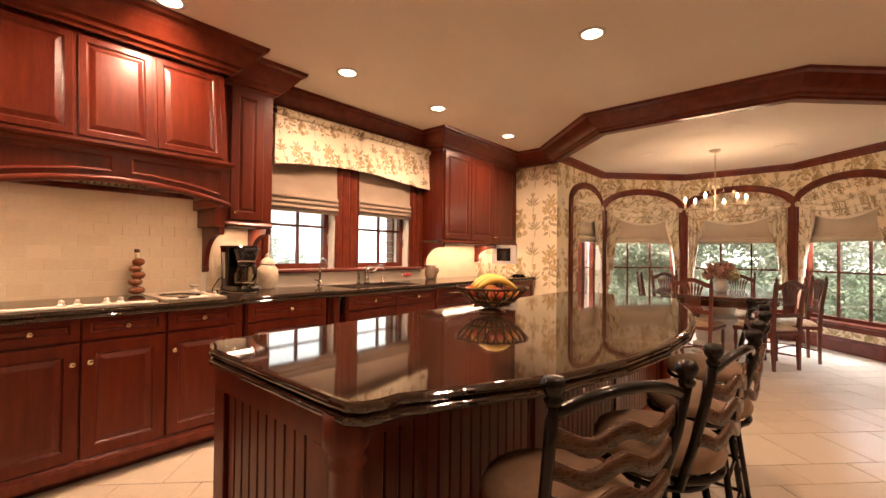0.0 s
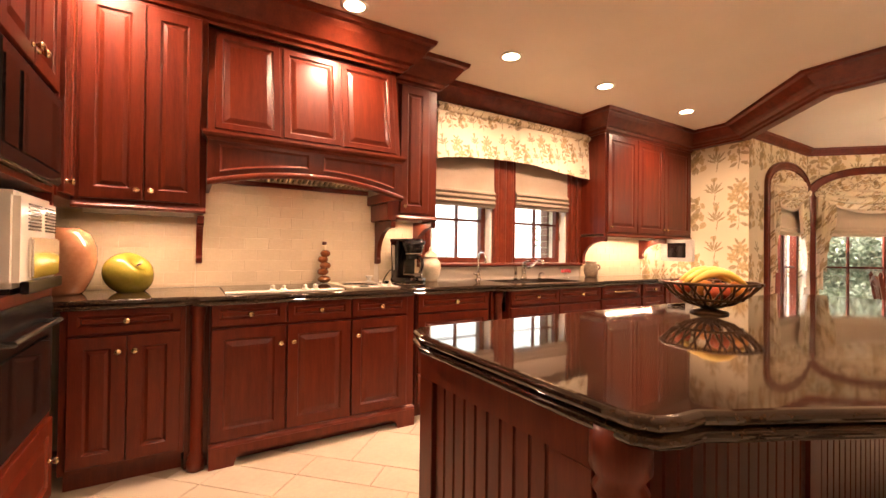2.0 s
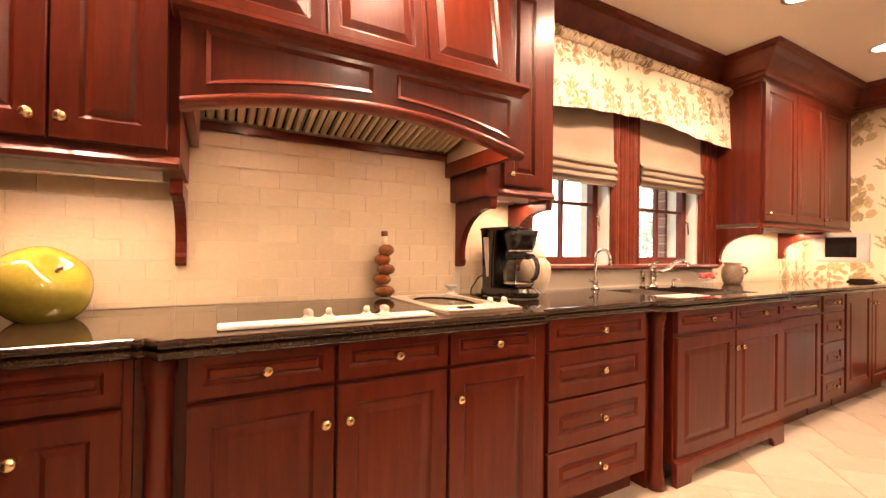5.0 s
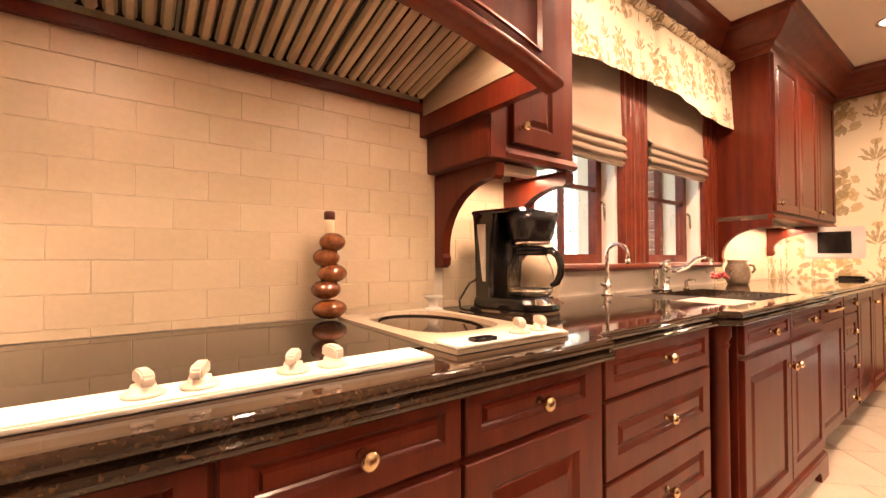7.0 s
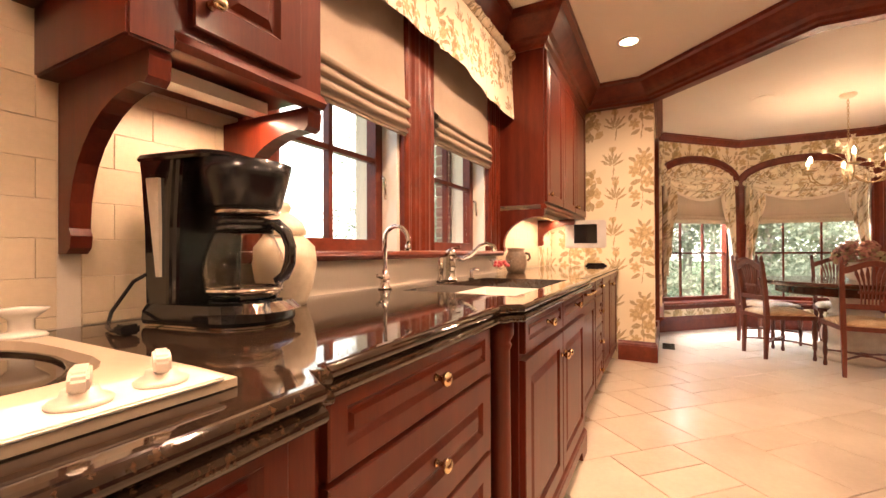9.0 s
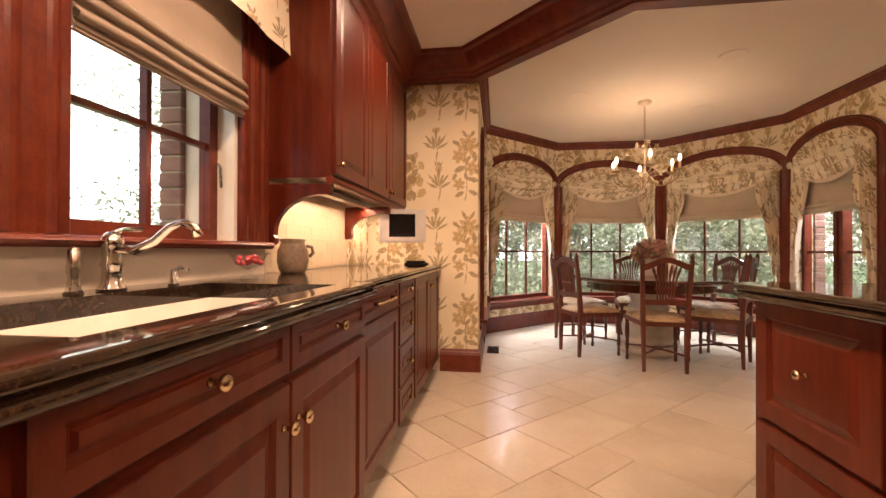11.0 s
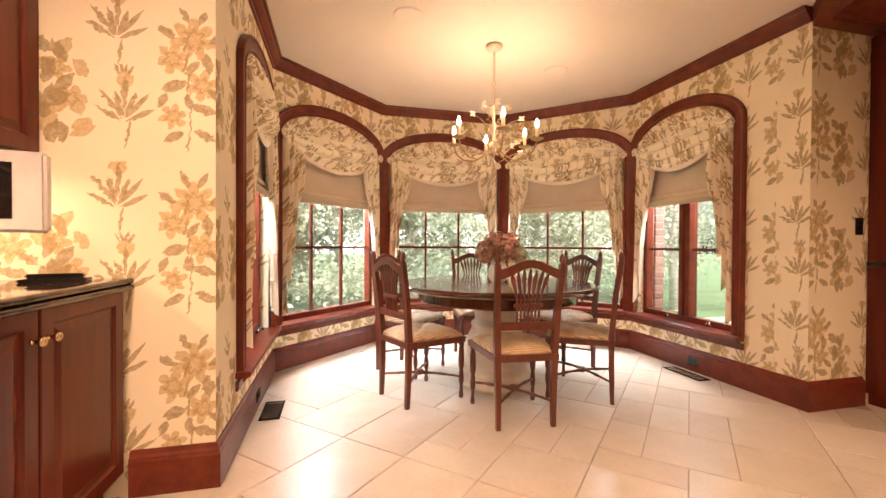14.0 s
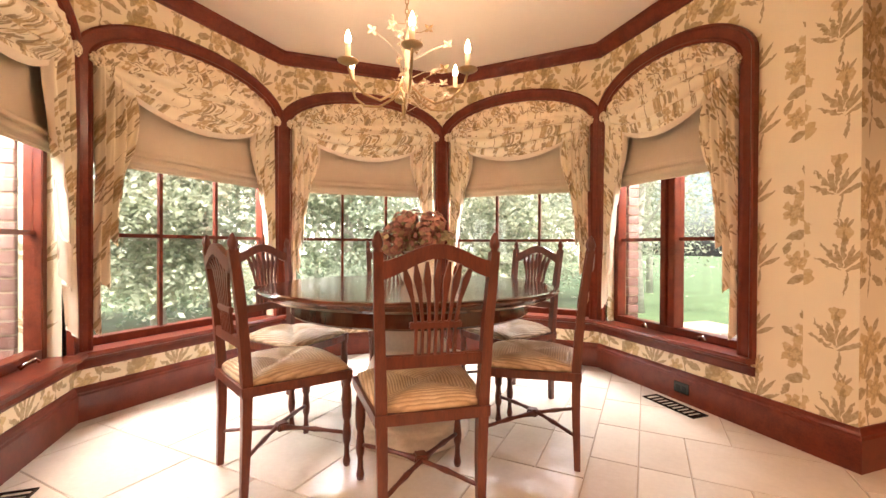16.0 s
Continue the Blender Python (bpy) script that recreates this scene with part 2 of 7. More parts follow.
    strong = ramp(nt, fade, 0.30, 0.62)
    du, li = ramp(nt, union(dark), 0.0, 0.12), ramp(nt, union(light), 0.0, 0.10)
    paper = mix(nt, ramp(nt, noise_tex(nt, tc.outputs["UV"], 3.0), 0.3, 0.7), ground, tuple(c * 0.93 for c in ground))
    col = mix(nt, math_node(nt, "MULTIPLY", li, math_node(nt, "MULTIPLY_ADD", strong, 0.45, 0.50)), paper, ink2)
    col = mix(nt, math_node(nt, "MULTIPLY", du, math_node(nt, "MULTIPLY_ADD", strong, 0.50, 0.48)), col, ink)
    rg = rings[0]
    for i in rings[1:]:
        rg = math_node(nt, "MAXIMUM", rg, i)
    col = mix(nt, math_node(nt, "MULTIPLY", rg, 0.55), col, ink)
    link(nt, col, b.inputs["Base Color"])
    b.inputs["Roughness"].default_value = rough
    if relief:
        g = noise_tex(nt, tc.outputs["UV"], 400)
        bump(nt, b, g, relief)
    return m


PAPER = floral("floral_wallpaper", (0.78, 0.68, 0.49), (0.30, 0.215, 0.095), (0.47, 0.33, 0.14), relief=0.08)
CHINTZ = floral("floral_cloth", (0.80, 0.71, 0.54), (0.25, 0.17, 0.078), (0.45, 0.31, 0.14), scale=1.75, relief=0.2, rough=0.9)
CHINTZ_SMALL = floral("floral_cloth_dense", (0.70, 0.59, 0.42), (0.14, 0.095, 0.045), (0.36, 0.24, 0.10), scale=3.0, relief=0.2, rough=0.9)


# ---- builders ----
def part(name, bm, material, parent=None, label="", smooth=False, m=None):
    bmesh.ops.recalc_face_normals(bm, faces=bm.faces)
    me = bpy.data.meshes.new(name)
    bm.to_mesh(me)
    bm.free()
    for p in me.polygons:
        p.use_smooth = smooth
    if material:
        me.materials.append(material)
    ob = new(name, me)
    if parent:
        ob.parent = parent
    if m is not None:
        ob.matrix_basis = m
    return tagged(ob, label)


def thing(name, m, label, category, group="", kind=""):
    ob = new(name)
    ob.empty_display_size = 0.1
    ob.matrix_basis = m
    return tagged(ob, label, category, group, kind)


def single(name, bm, material, label, category, group="", kind="", smooth=False, m=None):
    return tagged(part(name, bm, material, None, label, smooth, m), "", category, group, kind)


def box(bm, x0, x1, y0, y1, z0, z1, bevel=0.0):
    vs = [bm.verts.new((x, y, z)) for x in (x0, x1) for y in (y0, y1) for z in (z0, z1)]
    fs = [bm.faces.new([vs[i] for i in q]) for q in ((0, 1, 3, 2), (4, 6, 7, 5), (0, 4, 5, 1), (2, 3, 7, 6), (0, 2, 6, 4), (1, 5, 7, 3))]
    if bevel:
        es = list({e for f in fs for e in f.edges})
        bmesh.ops.bevel(bm, geom=es, offset=bevel, segments=2, affect="EDGES")
    return bm


def boxes(*items, bevel=0.0):
    bm = bmesh.new()
    for i in items:
        box(bm, *i, bevel=bevel)
    return bm


def sweep(path, profile, closed=False, cap=True, bm=None):
    """Sweep a closed profile of (outwards, z) along a plan path; outwards is to the path's right."""
    bm = bm or bmesh.new()
    n = len(path)
    rings = []
    for i, p in enumerate(path):
        p = Vector(p[:2])
        a = Vector(path[i - 1][:2]) if (i or closed) else None
        c = Vector(path[(i + 1) % n][:2]) if (i < n - 1 or closed) else None
        d1 = (p - a).normalized() if a is not None else (c - p).normalized()
        d2 = (c - p).normalized() if c is not None else d1
        n1, n2 = Vector((d1.y, -d1.x)), Vector((d2.y, -d2.x))
        mt = (n1 + n2)
        mt = mt / max(mt.length_squared / 2, 0.3)
        rings.append([bm.verts.new((p.x + mt.x * o, p.y + mt.y * o, z)) for o, z in profile])
    k = len(profile)
    for i in range(n if closed else n - 1):
        a, c = rings[i], rings[(i + 1) % n]
        for j in range(k):
            bm.faces.new((a[j], a[(j + 1) % k], c[(j + 1) % k], c[j]))
    if cap and not closed:
        bm.faces.new(rings[0])
        bm.faces.new(rings[-1][::-1])
    return bm


def lathe(profile, seg=20, bm=None, axis=(0, 0), caps=True):
    """Turn a profile of (radius, z) about the z axis."""
    bm = bm or bmesh.new()
    rings = []
    for r, z in profile:
        if r < 1e-5:
            rings.append([bm.verts.new((axis[0], axis[1], z))])
        else:
            rings.append([bm.verts.new((axis[0] + r * math.cos(2 * math.pi * i / seg), axis[1] + r * math.sin(2 * math.pi * i / seg), z)) for i in range(seg)])
    for a, c in zip(rings, rings[1:]):
        for i in range(seg):
            j = (i + 1) % seg
            if len(a) == 1 and len(c) == 1:
                continue
            if len(a) == 1:
                bm.faces.new((a[0], c[i], c[j]))
            elif len(c) == 1:
                bm.faces.new((a[i], a[j], c[0]))
            else:
                bm.faces.new((a[i], a[j], c[j], c[i]))
    for r in (rings[0], rings[-1]):
        if len(r) > 2 and caps:
            bm.faces.new(r)
    return bm


def tube(points, radius, seg=8, bm=None, caps=True):
    """A round rod along points; radius is one number or one for each point."""
    bm = bm or bmesh.new()
    pts = [Vector(p) for p in points]
    rr = radius if isinstance(radius, (list, tuple)) else [radius] * len(pts)
    rings, side = [], None
    for i, p in enumerate(pts):
        d = (pts[min(i + 1, len(pts) - 1)] - pts[max(i - 1, 0)]).normalized()
        if side is None:
            side = d.orthogonal().normalized()
        side = (side - d * side.dot(d)).normalized()
        up = d.cross(side)
        rings.append([bm.verts.new(p + (side * math.cos(2 * math.pi * j / seg) + up * math.sin(2 * math.pi * j / seg)) * rr[i]) for j in range(seg)])
    for a, c in zip(rings, rings[1:]):
        for j in range(seg):
            bm.faces.new((a[j], a[(j + 1) % seg], c[(j + 1) % seg], c[j]))
    if caps:
        bm.faces.new(rings[0][::-1])
        bm.faces.new(rings[-1])
    return bm


def prism(outline, a0, a1, axis="y", bm=None):
    """Extrude an outline of (u, v): along y it lies in x, z; along x in y, z; along z in x, y."""
    bm = bm or bmesh.new()
    put = {"y": lambda u, v, a: (u, a, v), "x": lambda u, v, a: (a, u, v), "z": lambda u, v, a: (u, v, a)}[axis]
    lo, hi = [bm.verts.new(put(u, v, a0)) for u, v in outline], [bm.verts.new(put(u, v, a1)) for u, v in outline]
    n = len(outline)
    bm.faces.new(lo)
    bm.faces.new(hi[::-1])
    for i in range(n):
        bm.faces.new((lo[i], lo[(i + 1) % n], hi[(i + 1) % n], hi[i]))
    return bm


def panel(w, h, t=0.022, rail=0.058, bm=None, x0=0.0, z0=0.0, front=0.0, raised=True):
    """A framed, raised panel; its front lies at y = front and its back t behind."""
    bm = bm or bmesh.new()
    r = min(rail, w * 0.28, h * 0.28)
    steps = [(0, t), (0, 0.003), (0.003, 0), (r, 0), (r + 0.006, 0.007), (r + 0.010, 0.010)]
    steps += [(r + 0.014, 0.010), (r + min(0.04, w * 0.12, h * 0.14), 0.002)] if raised else []
    rings = []
    for o, d in steps:
        rings.append([bm.verts.new((x0 + x, front + d, z0 + z)) for x, z in ((o, o), (w - o, o), (w - o, h - o), (o, h - o))])
    for a, c in zip(rings, rings[1:]):
        for j in range(4):
            bm.faces.new((a[j], a[(j + 1) % 4], c[(j + 1) % 4], c[j]))
    bm.faces.new(rings[-1])
    bm.faces.new(rings[0][::-1])
    return bm


KNOB = [(0, 0.0), (0.009, 0.0), (0.008, 0.004), (0.0055, 0.008), (0.0055, 0.014), (0.011, 0.019), (0.0155, 0.025), (0.0155, 0.029), (0.012, 0.034), (0.005, 0.0365), (0, 0.037)]
knob_mesh = []


def knob(parent, x, z, front=0.0):
    """A round brass knob on a face that looks along -y."""
    if not knob_mesh:
        ob = part("knob", lathe(KNOB, 14), BRASS, parent, "round brass knob", True)
        knob_mesh.append(ob.data)
    else:
        ob = tagged(new("knob", knob_mesh[0]), "round brass knob")
        ob.parent = parent
    ob.matrix_basis = pose(x, front, z, 90)
    return ob


def cab_door(parent, x, z, w, h, kx=None, kz=None, name="door", proud=0.020):
    d = part(name, panel(w, h, t=proud), CHERRY, parent, m=pose(x, -proud, z))
    if kx is not None:
        knob(d, kx, kz)
    return d


def uv_wall(ob, su=1.0, du=0.0):
    """u along the wall, v up, in metres."""
    me = ob.data
    lay = me.uv_layers.new(name="UVMap")
    for p in me.polygons:
        n = p.normal
        flat = abs(n.z) > 0.8
        d = Vector((-n.y, n.x, 0)).normalized() if not flat else Vector((1, 0, 0))
        for li in p.loop_indices:
            co = me.vertices[me.loops[li].vertex_index].co
            lay.data[li].uv = (co.dot(d) * su + du, co.y if flat else co.z * su)
    return ob


# ---- structure ----
CT, TOP, WX = 0.918, 2.65, -3.70
V = [(-2.725, 6.185), (-2.725, 7.85), (-1.72, 8.87), (-0.27, 8.87), (0.735, 7.85), (0.735, 6.185)]
KO = [(0.735, 6.185), (-0.27, 5.24), (-1.74, 5.24), (-2.725, 6.185)]

single("floor", boxes((-4.2, 3.6, -2.6, 9.2, -0.12, -0.006)), GROUT, "warm sandstone floor with narrow joints", "floor", kind="structure")
single("ceiling", boxes((-4.2, 3.6, -2.6, 6.6, TOP, TOP + 0.1)), PLASTER, "cream painted plaster ceiling", "ceiling", kind="structure")
bm = bmesh.new()
prism([(-3.0, 6.4), (-2.9, 8.0), (-1.75, 9.1), (-0.2, 9.1), (0.95, 8.0), (1.0, 6.4), (-0.2, 5.1), (-1.8, 5.1)], 2.60, 2.649, "z", bm)
single("ceiling_bay", bm, PLASTER, "cream plaster ceiling over the breakfast bay", "ceiling", kind="structure")

# kitchen walls: the sink wall with two window openings, and plain ones that close the room
WIN1, WIN2, WZ0, WZ1 = (2.62, 3.30), (3.58, 4.32), 1.07, 2.20
single("wall_west", boxes((WX - 0.25, WX, -0.62, WIN1[0], 0, TOP), (WX - 0.25, WX, WIN2[1], 6.185, 0, TOP), (WX - 0.25, WX, WIN1[0], WIN2[1], 0, WZ0),
       (WX - 0.25, WX, WIN1[0], WIN2[1], WZ1, TOP), (WX - 0.25, WX, WIN1[1], WIN2[0], WZ0, WZ1)), PLASTER, "cream plaster wall behind the kitchen run", "wall", kind="structure")
single("wall_south", boxes((-3.95, 3.4, -2.6, -2.4, 0, TOP), (-3.95, -0.2, -0.62, -0.45, 0, TOP), (-0.4, -0.2, -2.4, -0.62, 0, TOP)), PLASTER, "cream plaster wall", "wall", kind="structure")
single("wall_east", boxes((3.2, 3.4, -2.4, 6.4, 0, TOP)), PLASTER, "cream plaster wall", "wall", kind="structure")
uv_wall(single("wall_north_stub", boxes((-3.95, -2.725, 6.185, 6.40, 0, TOP)), PAPER, "cream wallpaper with tan flowers beside the bay", "wall", kind="structure"), du=0.225)
uv_wall(single("wall_north", boxes((0.735, 3.4, 6.185, 6.40, 0, TOP)), PAPER, "cream wallpaper with tan flowers beside the hutch", "wall", kind="structure"))


def side_pose(p, q, z=0.0):
    return pose(p[0], p[1], z, 0, 0, math.degrees(math.atan2(q[1] - p[1], q[0] - p[0])))


ZS, ZSPR, RISE = 0.385, 2.00, 0.245


def arch_z(x, x0, x1, spring, rise):
    u = max(-1.0, min(1.0, (2 * x - x0 - x1) / (x1 - x0)))
    return spring + rise * (1 - abs(u) ** 2.1) ** (1 / 1.9)


def arched_wall(name, p, q, x0, x1):
    """A wall side with an arched window opening cut through it."""
    L = (Vector(q) - Vector(p)).length
    T, n = 0.20, 24
    bm = bmesh.new()
    box(bm, 0.215 if p == V[0] else 0, x0, 0, T, 0, 2.62)
    box(bm, x1, L - 0.215 if q == V[5] else L, 0, T, 0, 2.62)
    box(bm, x0, x1, 0, T, 0, ZS)
    xs = [x0 + (x1 - x0) * (0.5 - 0.5 * math.cos(math.pi * i / n)) for i in range(n + 1)]
    for a, b in zip(xs, xs[1:]):
        za, zb = arch_z(a, x0, x1, ZSPR, RISE), arch_z(b, x0, x1, ZSPR, RISE)
        prism([(a, za), (b, zb), (b, 2.62), (a, 2.62)], 0, T, "y", bm)
    bmesh.ops.remove_doubles(bm, verts=bm.verts, dist=1e-5)
    ob = single(name, bm, PAPER, "cream floral wallpaper round an arched window", "wall", kind="structure")
    uv_wall(ob)
    ob.matrix_basis = side_pose(p, q)
    return ob


def arch_line(x0, x1, spring, rise, z0, n=28):
    pts = [(x0, z0)] + [(x0 + (x1 - x0) * (0.5 - 0.5 * math.cos(math.pi * i / n)), 0) for i in range(n + 1)] + [(x1, z0)]
    return [(x, z if i in (0, len(pts) - 1) else arch_z(x, x0, x1, spring, rise)) for i, (x, z) in enumerate(pts)]


def casing(x0, x1, w):
    """Moulded wooden casing round an arched opening; w is its width to each side."""
    bm = bmesh.new()
    steps = [(0, 0.02), (0, -0.030), (0.012, -0.036), (0.022, -0.028), (w - 0.022, -0.030), (w - 0.012, -0.040), (w, -0.036), (w, 0.0)]
    rings = []
    for o, y in steps:
        rings.append([bm.verts.new((x, y, z)) for x, z in arch_line(x0 - o, x1 + o, ZSPR + o * 0.4, RISE + o * 0.75, ZS)])
    for a, c in zip(rings, rings[1:]):
        for i in range(len(a) - 1):
            bm.faces.new((a[i], a[i + 1], c[i + 1], c[i]))
    return bm


def bay_window(name, p, q, x0, x1, cols, mullion, label):
    """An arched wooden window: casing, sash, bars and panes."""
    W = thing(name, side_pose(p, q), label, "window", kind="structure")
    part("window_frame", casing(x0, x1, 0.085), CHERRY_TRIM, W)
    y0, y1, zt = 0.10, 0.14, 2.0
    bm = bmesh.new()
    f = 0.045
    for a, b in ((x0, x0 + f), (x1 - f, x1)):
        box(bm, a, b, y0 - 0.02, y1 + 0.02, ZS, zt, 0.004)
    box(bm, x0 + f, x1 - f, y0 - 0.02, y1 + 0.02, ZS, ZS + 0.05, 0.004)
    if mullion:
        c = (x0 + x1) / 2 + mullion
        box(bm, c - 0.06, c - 0.012, y0 - 0.03, y1 + 0.02, ZS + 0.05, zt, 0.004)
        box(bm, c + 0.012, c + 0.06, y0 - 0.03, y1 + 0.02, ZS + 0.05, zt, 0.004)
        box(bm, c - 0.012, c + 0.012, y0 - 0.01, y1 + 0.02, ZS + 0.05, zt)
    part("sash", bm, CHERRY_TRIM, W)
    zr = 1.03
    bays = [(x0 + f, x1 - f)] if not mullion else [(x0 + f, (x0 + x1) / 2 + mullion - 0.06), ((x0 + x1) / 2 + mullion + 0.06, x1 - f)]
    for a, b in bays:
        n = cols if not mullion else 1
        for k in range(1, n):
            x = a + (b - a) * k / n
            part("glazing_bar", boxes((x - 0.011, x + 0.011, y0 + 0.004, y1 - 0.004, ZS + 0.05, zt), bevel=0.003), CHERRY_TRIM, W)
        part("glazing_bar", boxes((a, b, y0 + 0.006, y1 - 0.006, zr - 0.012, zr + 0.012), bevel=0.003), CHERRY_TRIM, W)
        for k in range(n):
            for z0, z1 in ((ZS + 0.05, zr), (zr, 2.2)):
                g = part("pane", boxes((a + (b - a) * k / n, a + (b - a) * (k + 1) / n, 0.118, 0.122, z0, z1)), GLASS, W)
                g.visible_shadow = False
    if mullion:
        for x in ((x0 + x1) / 2 + mullion - 0.2, (x0 + x1) / 2 + mullion + 0.25):
            bm = tube([(x, 0.07, ZS + 0.012), (x + 0.01, 0.045, ZS + 0.03), (x + 0.05, 0.035, ZS + 0.045), (x + 0.075, 0.03, ZS + 0.02)], [0.012, 0.008, 0.006, 0.008], 8)
            part("crank", bm, CHROME, W, "nickel window crank", True)
    return W


L0, L1, L2 = 1.665, 1.432, 1.45
SIDES = [("wall_bay_1", V[0], V[1], 0.465, L0 - 0.075), ("wall_bay_2", V[1], V[2], 0.075, L1 - 0.075), ("wall_bay_3", V[2], V[3], 0.075, L2 - 0.075),
         ("wall_bay_4", V[3], V[4], 0.075, L1 - 0.075), ("wall_bay_5", V[4], V[5], 0.075, 1.15)]
for i, (name, p, q, x0, x1) in enumerate(SIDES):
    arched_wall(name, p, q, x0, x1)
    bay_window("window_%d" % (i + 1), p, q, x0, x1, 3, (0.06 if i == 0 else -0.02) if i in (0, 4) else 0, "arched cherry-framed bay window with small panes")

SILLP = [(V[0][0], 6.55), V[1], V[2], V[3], V[4], (V[5][0], 6.62)]
single("trim_sill", sweep(SILLP, [(-0.10, 0.352), (0.035, 0.352), (0.035, 0.335), (0.045, 0.335), (0.055, 0.352), (0.072, 0.358), (0.078, 0.372), (0.072, 0.386), (-0.10, 0.386)]), CHERRY_TRIM, "moulded cherry sill round the bay", "window sill", kind="structure")
single("trim_apron", sweep(SILLP, [(0, 0.285), (0.012, 0.285), (0.018, 0.30), (0.018, 0.334), (0, 0.334)]), CHERRY_TRIM, "cherry apron below the bay sill", "trim", kind="structure")
BASE = [(0, 0.001), (0.024, 0.001), (0.024, 0.145), (0.020, 0.155), (0.020, 0.163), (0.012, 0.175), (0.006, 0.192), (0, 0.192)]
single("baseboard", sweep([(-3.05, V[0][1]), *V, (1.22, V[5][1])], BASE), CHERRY_TRIM, "tall dark cherry baseboard", "baseboard", kind="structure")
CROWN_BAY = [(0, 2.505), (0.014, 2.505), (0.018, 2.522), (0.030, 2.530), (0.055, 2.565), (0.060, 2.580), (0.075, 2.585), (0.078, 2.599), (0, 2.599)]
single("trim_crown_bay", sweep(V, CROWN_BAY), CHERRY_TRIM, "cherry crown moulding round the bay ceiling", "crown moulding", kind="structure")
BEAM = [(0, 2.598), (0, 2.475), (0.085, 2.475), (0.09, 2.495), (0.115, 2.502), (0.125, 2.520), (0.16, 2.535), (0.185, 2.555), (0.235, 2.605), (0.245, 2.618), (0.285, 2.625), (0.295, 2.648), (0, 2.648)]
single("beam", sweep([(-3.69, 6.184), *KO[::-1], (3.19, 6.184)], BEAM), CHERRY_TRIM, "dark cherry cornice beam round the bay opening", "beam", kind="structure")

# wall registers in the bay floor and outlets in the baseboard
for x0, y0, x1, y1 in ((-2.665, 6.85, -2.545, 7.15), (0.545, 6.83, 0.665, 7.20)):
    G = thing("floor_vent", pose(x0, y0, 0.0), "dark bronze floor register set in the stone", "vent", "floor registers")
    w, l = x1 - x0, y1 - y0
    bm = boxes((0, w, 0, 0.012, 0, 0.006), (0, w, l - 0.012, l, 0, 0.006), (0, 0.012, 0.012, l - 0.012, 0, 0.006), (w - 0.012, w, 0.012, l - 0.012, 0, 0.006))
    part("frame", bm, IRON, G)
    for k in range(9):
        y = 0.02 + (l - 0.04) * k / 9
        part("slat", boxes((0.012, w - 0.012, y, y + 0.012, 0.0, 0.005)), IRON, G)
for x, y, rz in ((-2.70, 7.05, 90), (0.710, 7.05, -90)):
    O = thing("outlet", pose(x, y, 0.09, 0, 0, rz), "dark outlet plate in the baseboard", "outlet", "outlets")
    part("plate", boxes((-0.055, 0.055, -0.006, 0.0, -0.034, 0.034), bevel=0.003), BLACK, O)
    for dx in (-0.022, 0.022):
        part("socket", boxes((dx - 0.014, dx + 0.014, -0.009, -0.006, -0.012, 0.012), bevel=0.002), IRON, O)

# ---- kitchen run: base cabinets ----
XF, XB = -3.08, -3.04     # set-back and proud faces


def run(name, face, y0, y1, label, category="cabinet", group="base cabinets"):
    C = thing(name, pose(face, y0, 0, 0, 0, 90), label, category, group)
    return C, y1 - y0


def body(C, w, depth, z0=0.10, z1=0.884, toe=0.06):
    part("body", boxes((0, w, 0.0, depth, z0, z1), (0.01, w - 0.01, toe, depth, 0.0, z0)), CHERRY, C)


def plinth(C, w):
    """Bracket-footed plinth with a moulded top."""
    pts = [(0, 0), (0.12, 0), (0.128, 0.03), (0.145, 0.052), (0.175, 0.062), (w - 0.175, 0.062), (w - 0.145, 0.052), (w - 0.128, 0.03), (w - 0.12, 0), (w, 0), (w, 0.108), (0, 0.108)]
    part("plinth", prism(pts, -0.028, 0.0, "y"), CHERRY, C)
    part("plinth_moulding", sweep([(0.0, 0.0), (w, 0.0)], [(0.0, 0.108), (0.026, 0.108), (0.022, 0.118), (0.012, 0.124), (0.006, 0.132), (0.0, 0.132)]), CHERRY_TRIM, C)


def column(y, face, label="turned cherry corner post"):
    """A turned half post between two cabinets."""
    P = thing("cabinet_post", pose(face, y, 0), label, "post", "cabinet posts")
    part("shaft", lathe([(0.0, 0.0), (0.042, 0.0), (0.042, 0.05), (0.034, 0.062), (0.040, 0.075), (0.030, 0.095), (0.032, 0.45), (0.030, 0.78), (0.036, 0.795), (0.030, 0.805), (0.041, 0.825), (0.041, 0.884), (0, 0.884)], 18), CHERRY, P, smooth=True)
    part("backing", boxes((-0.30, -0.02, -0.055, 0.055, 0.0, 0.884)), CHERRY, P)


C, w = run("base_cabinet", XF, 0.302, 0.80, "cherry base cabinet with one drawer and two doors")
body(C, w, 0.6)
cab_door(C, 0.03, 0.752, w - 0.05, 0.122, (w - 0.05) / 2, 0.061, "drawer")
cab_door(C, 0.03, 0.125, (w - 0.055) / 2, 0.615, (w - 0.055) / 2 - 0.03, 0.54)
cab_door(C, 0.035 + (w - 0.055) / 2, 0.125, (w - 0.055) / 2, 0.615, 0.03, 0.54)

C, w = run("base_cabinet", XB, 0.912, 2.125, "cherry cooktop cabinet with three drawers and bracket feet")
body(C, w, 0.62)
plinth(C, w)
for a, b in ((0.005, 0.380), (0.390, 0.765), (0.775, 1.155)):
    cab_door(C, a, 0.752, b - a, 0.124, (b - a) / 2, 0.062, "drawer")
    cab_door(C, a, 0.140, b - a, 0.598, {0.005: 0.345, 0.390: 0.03, 0.775: 0.03}[a], 0.50)

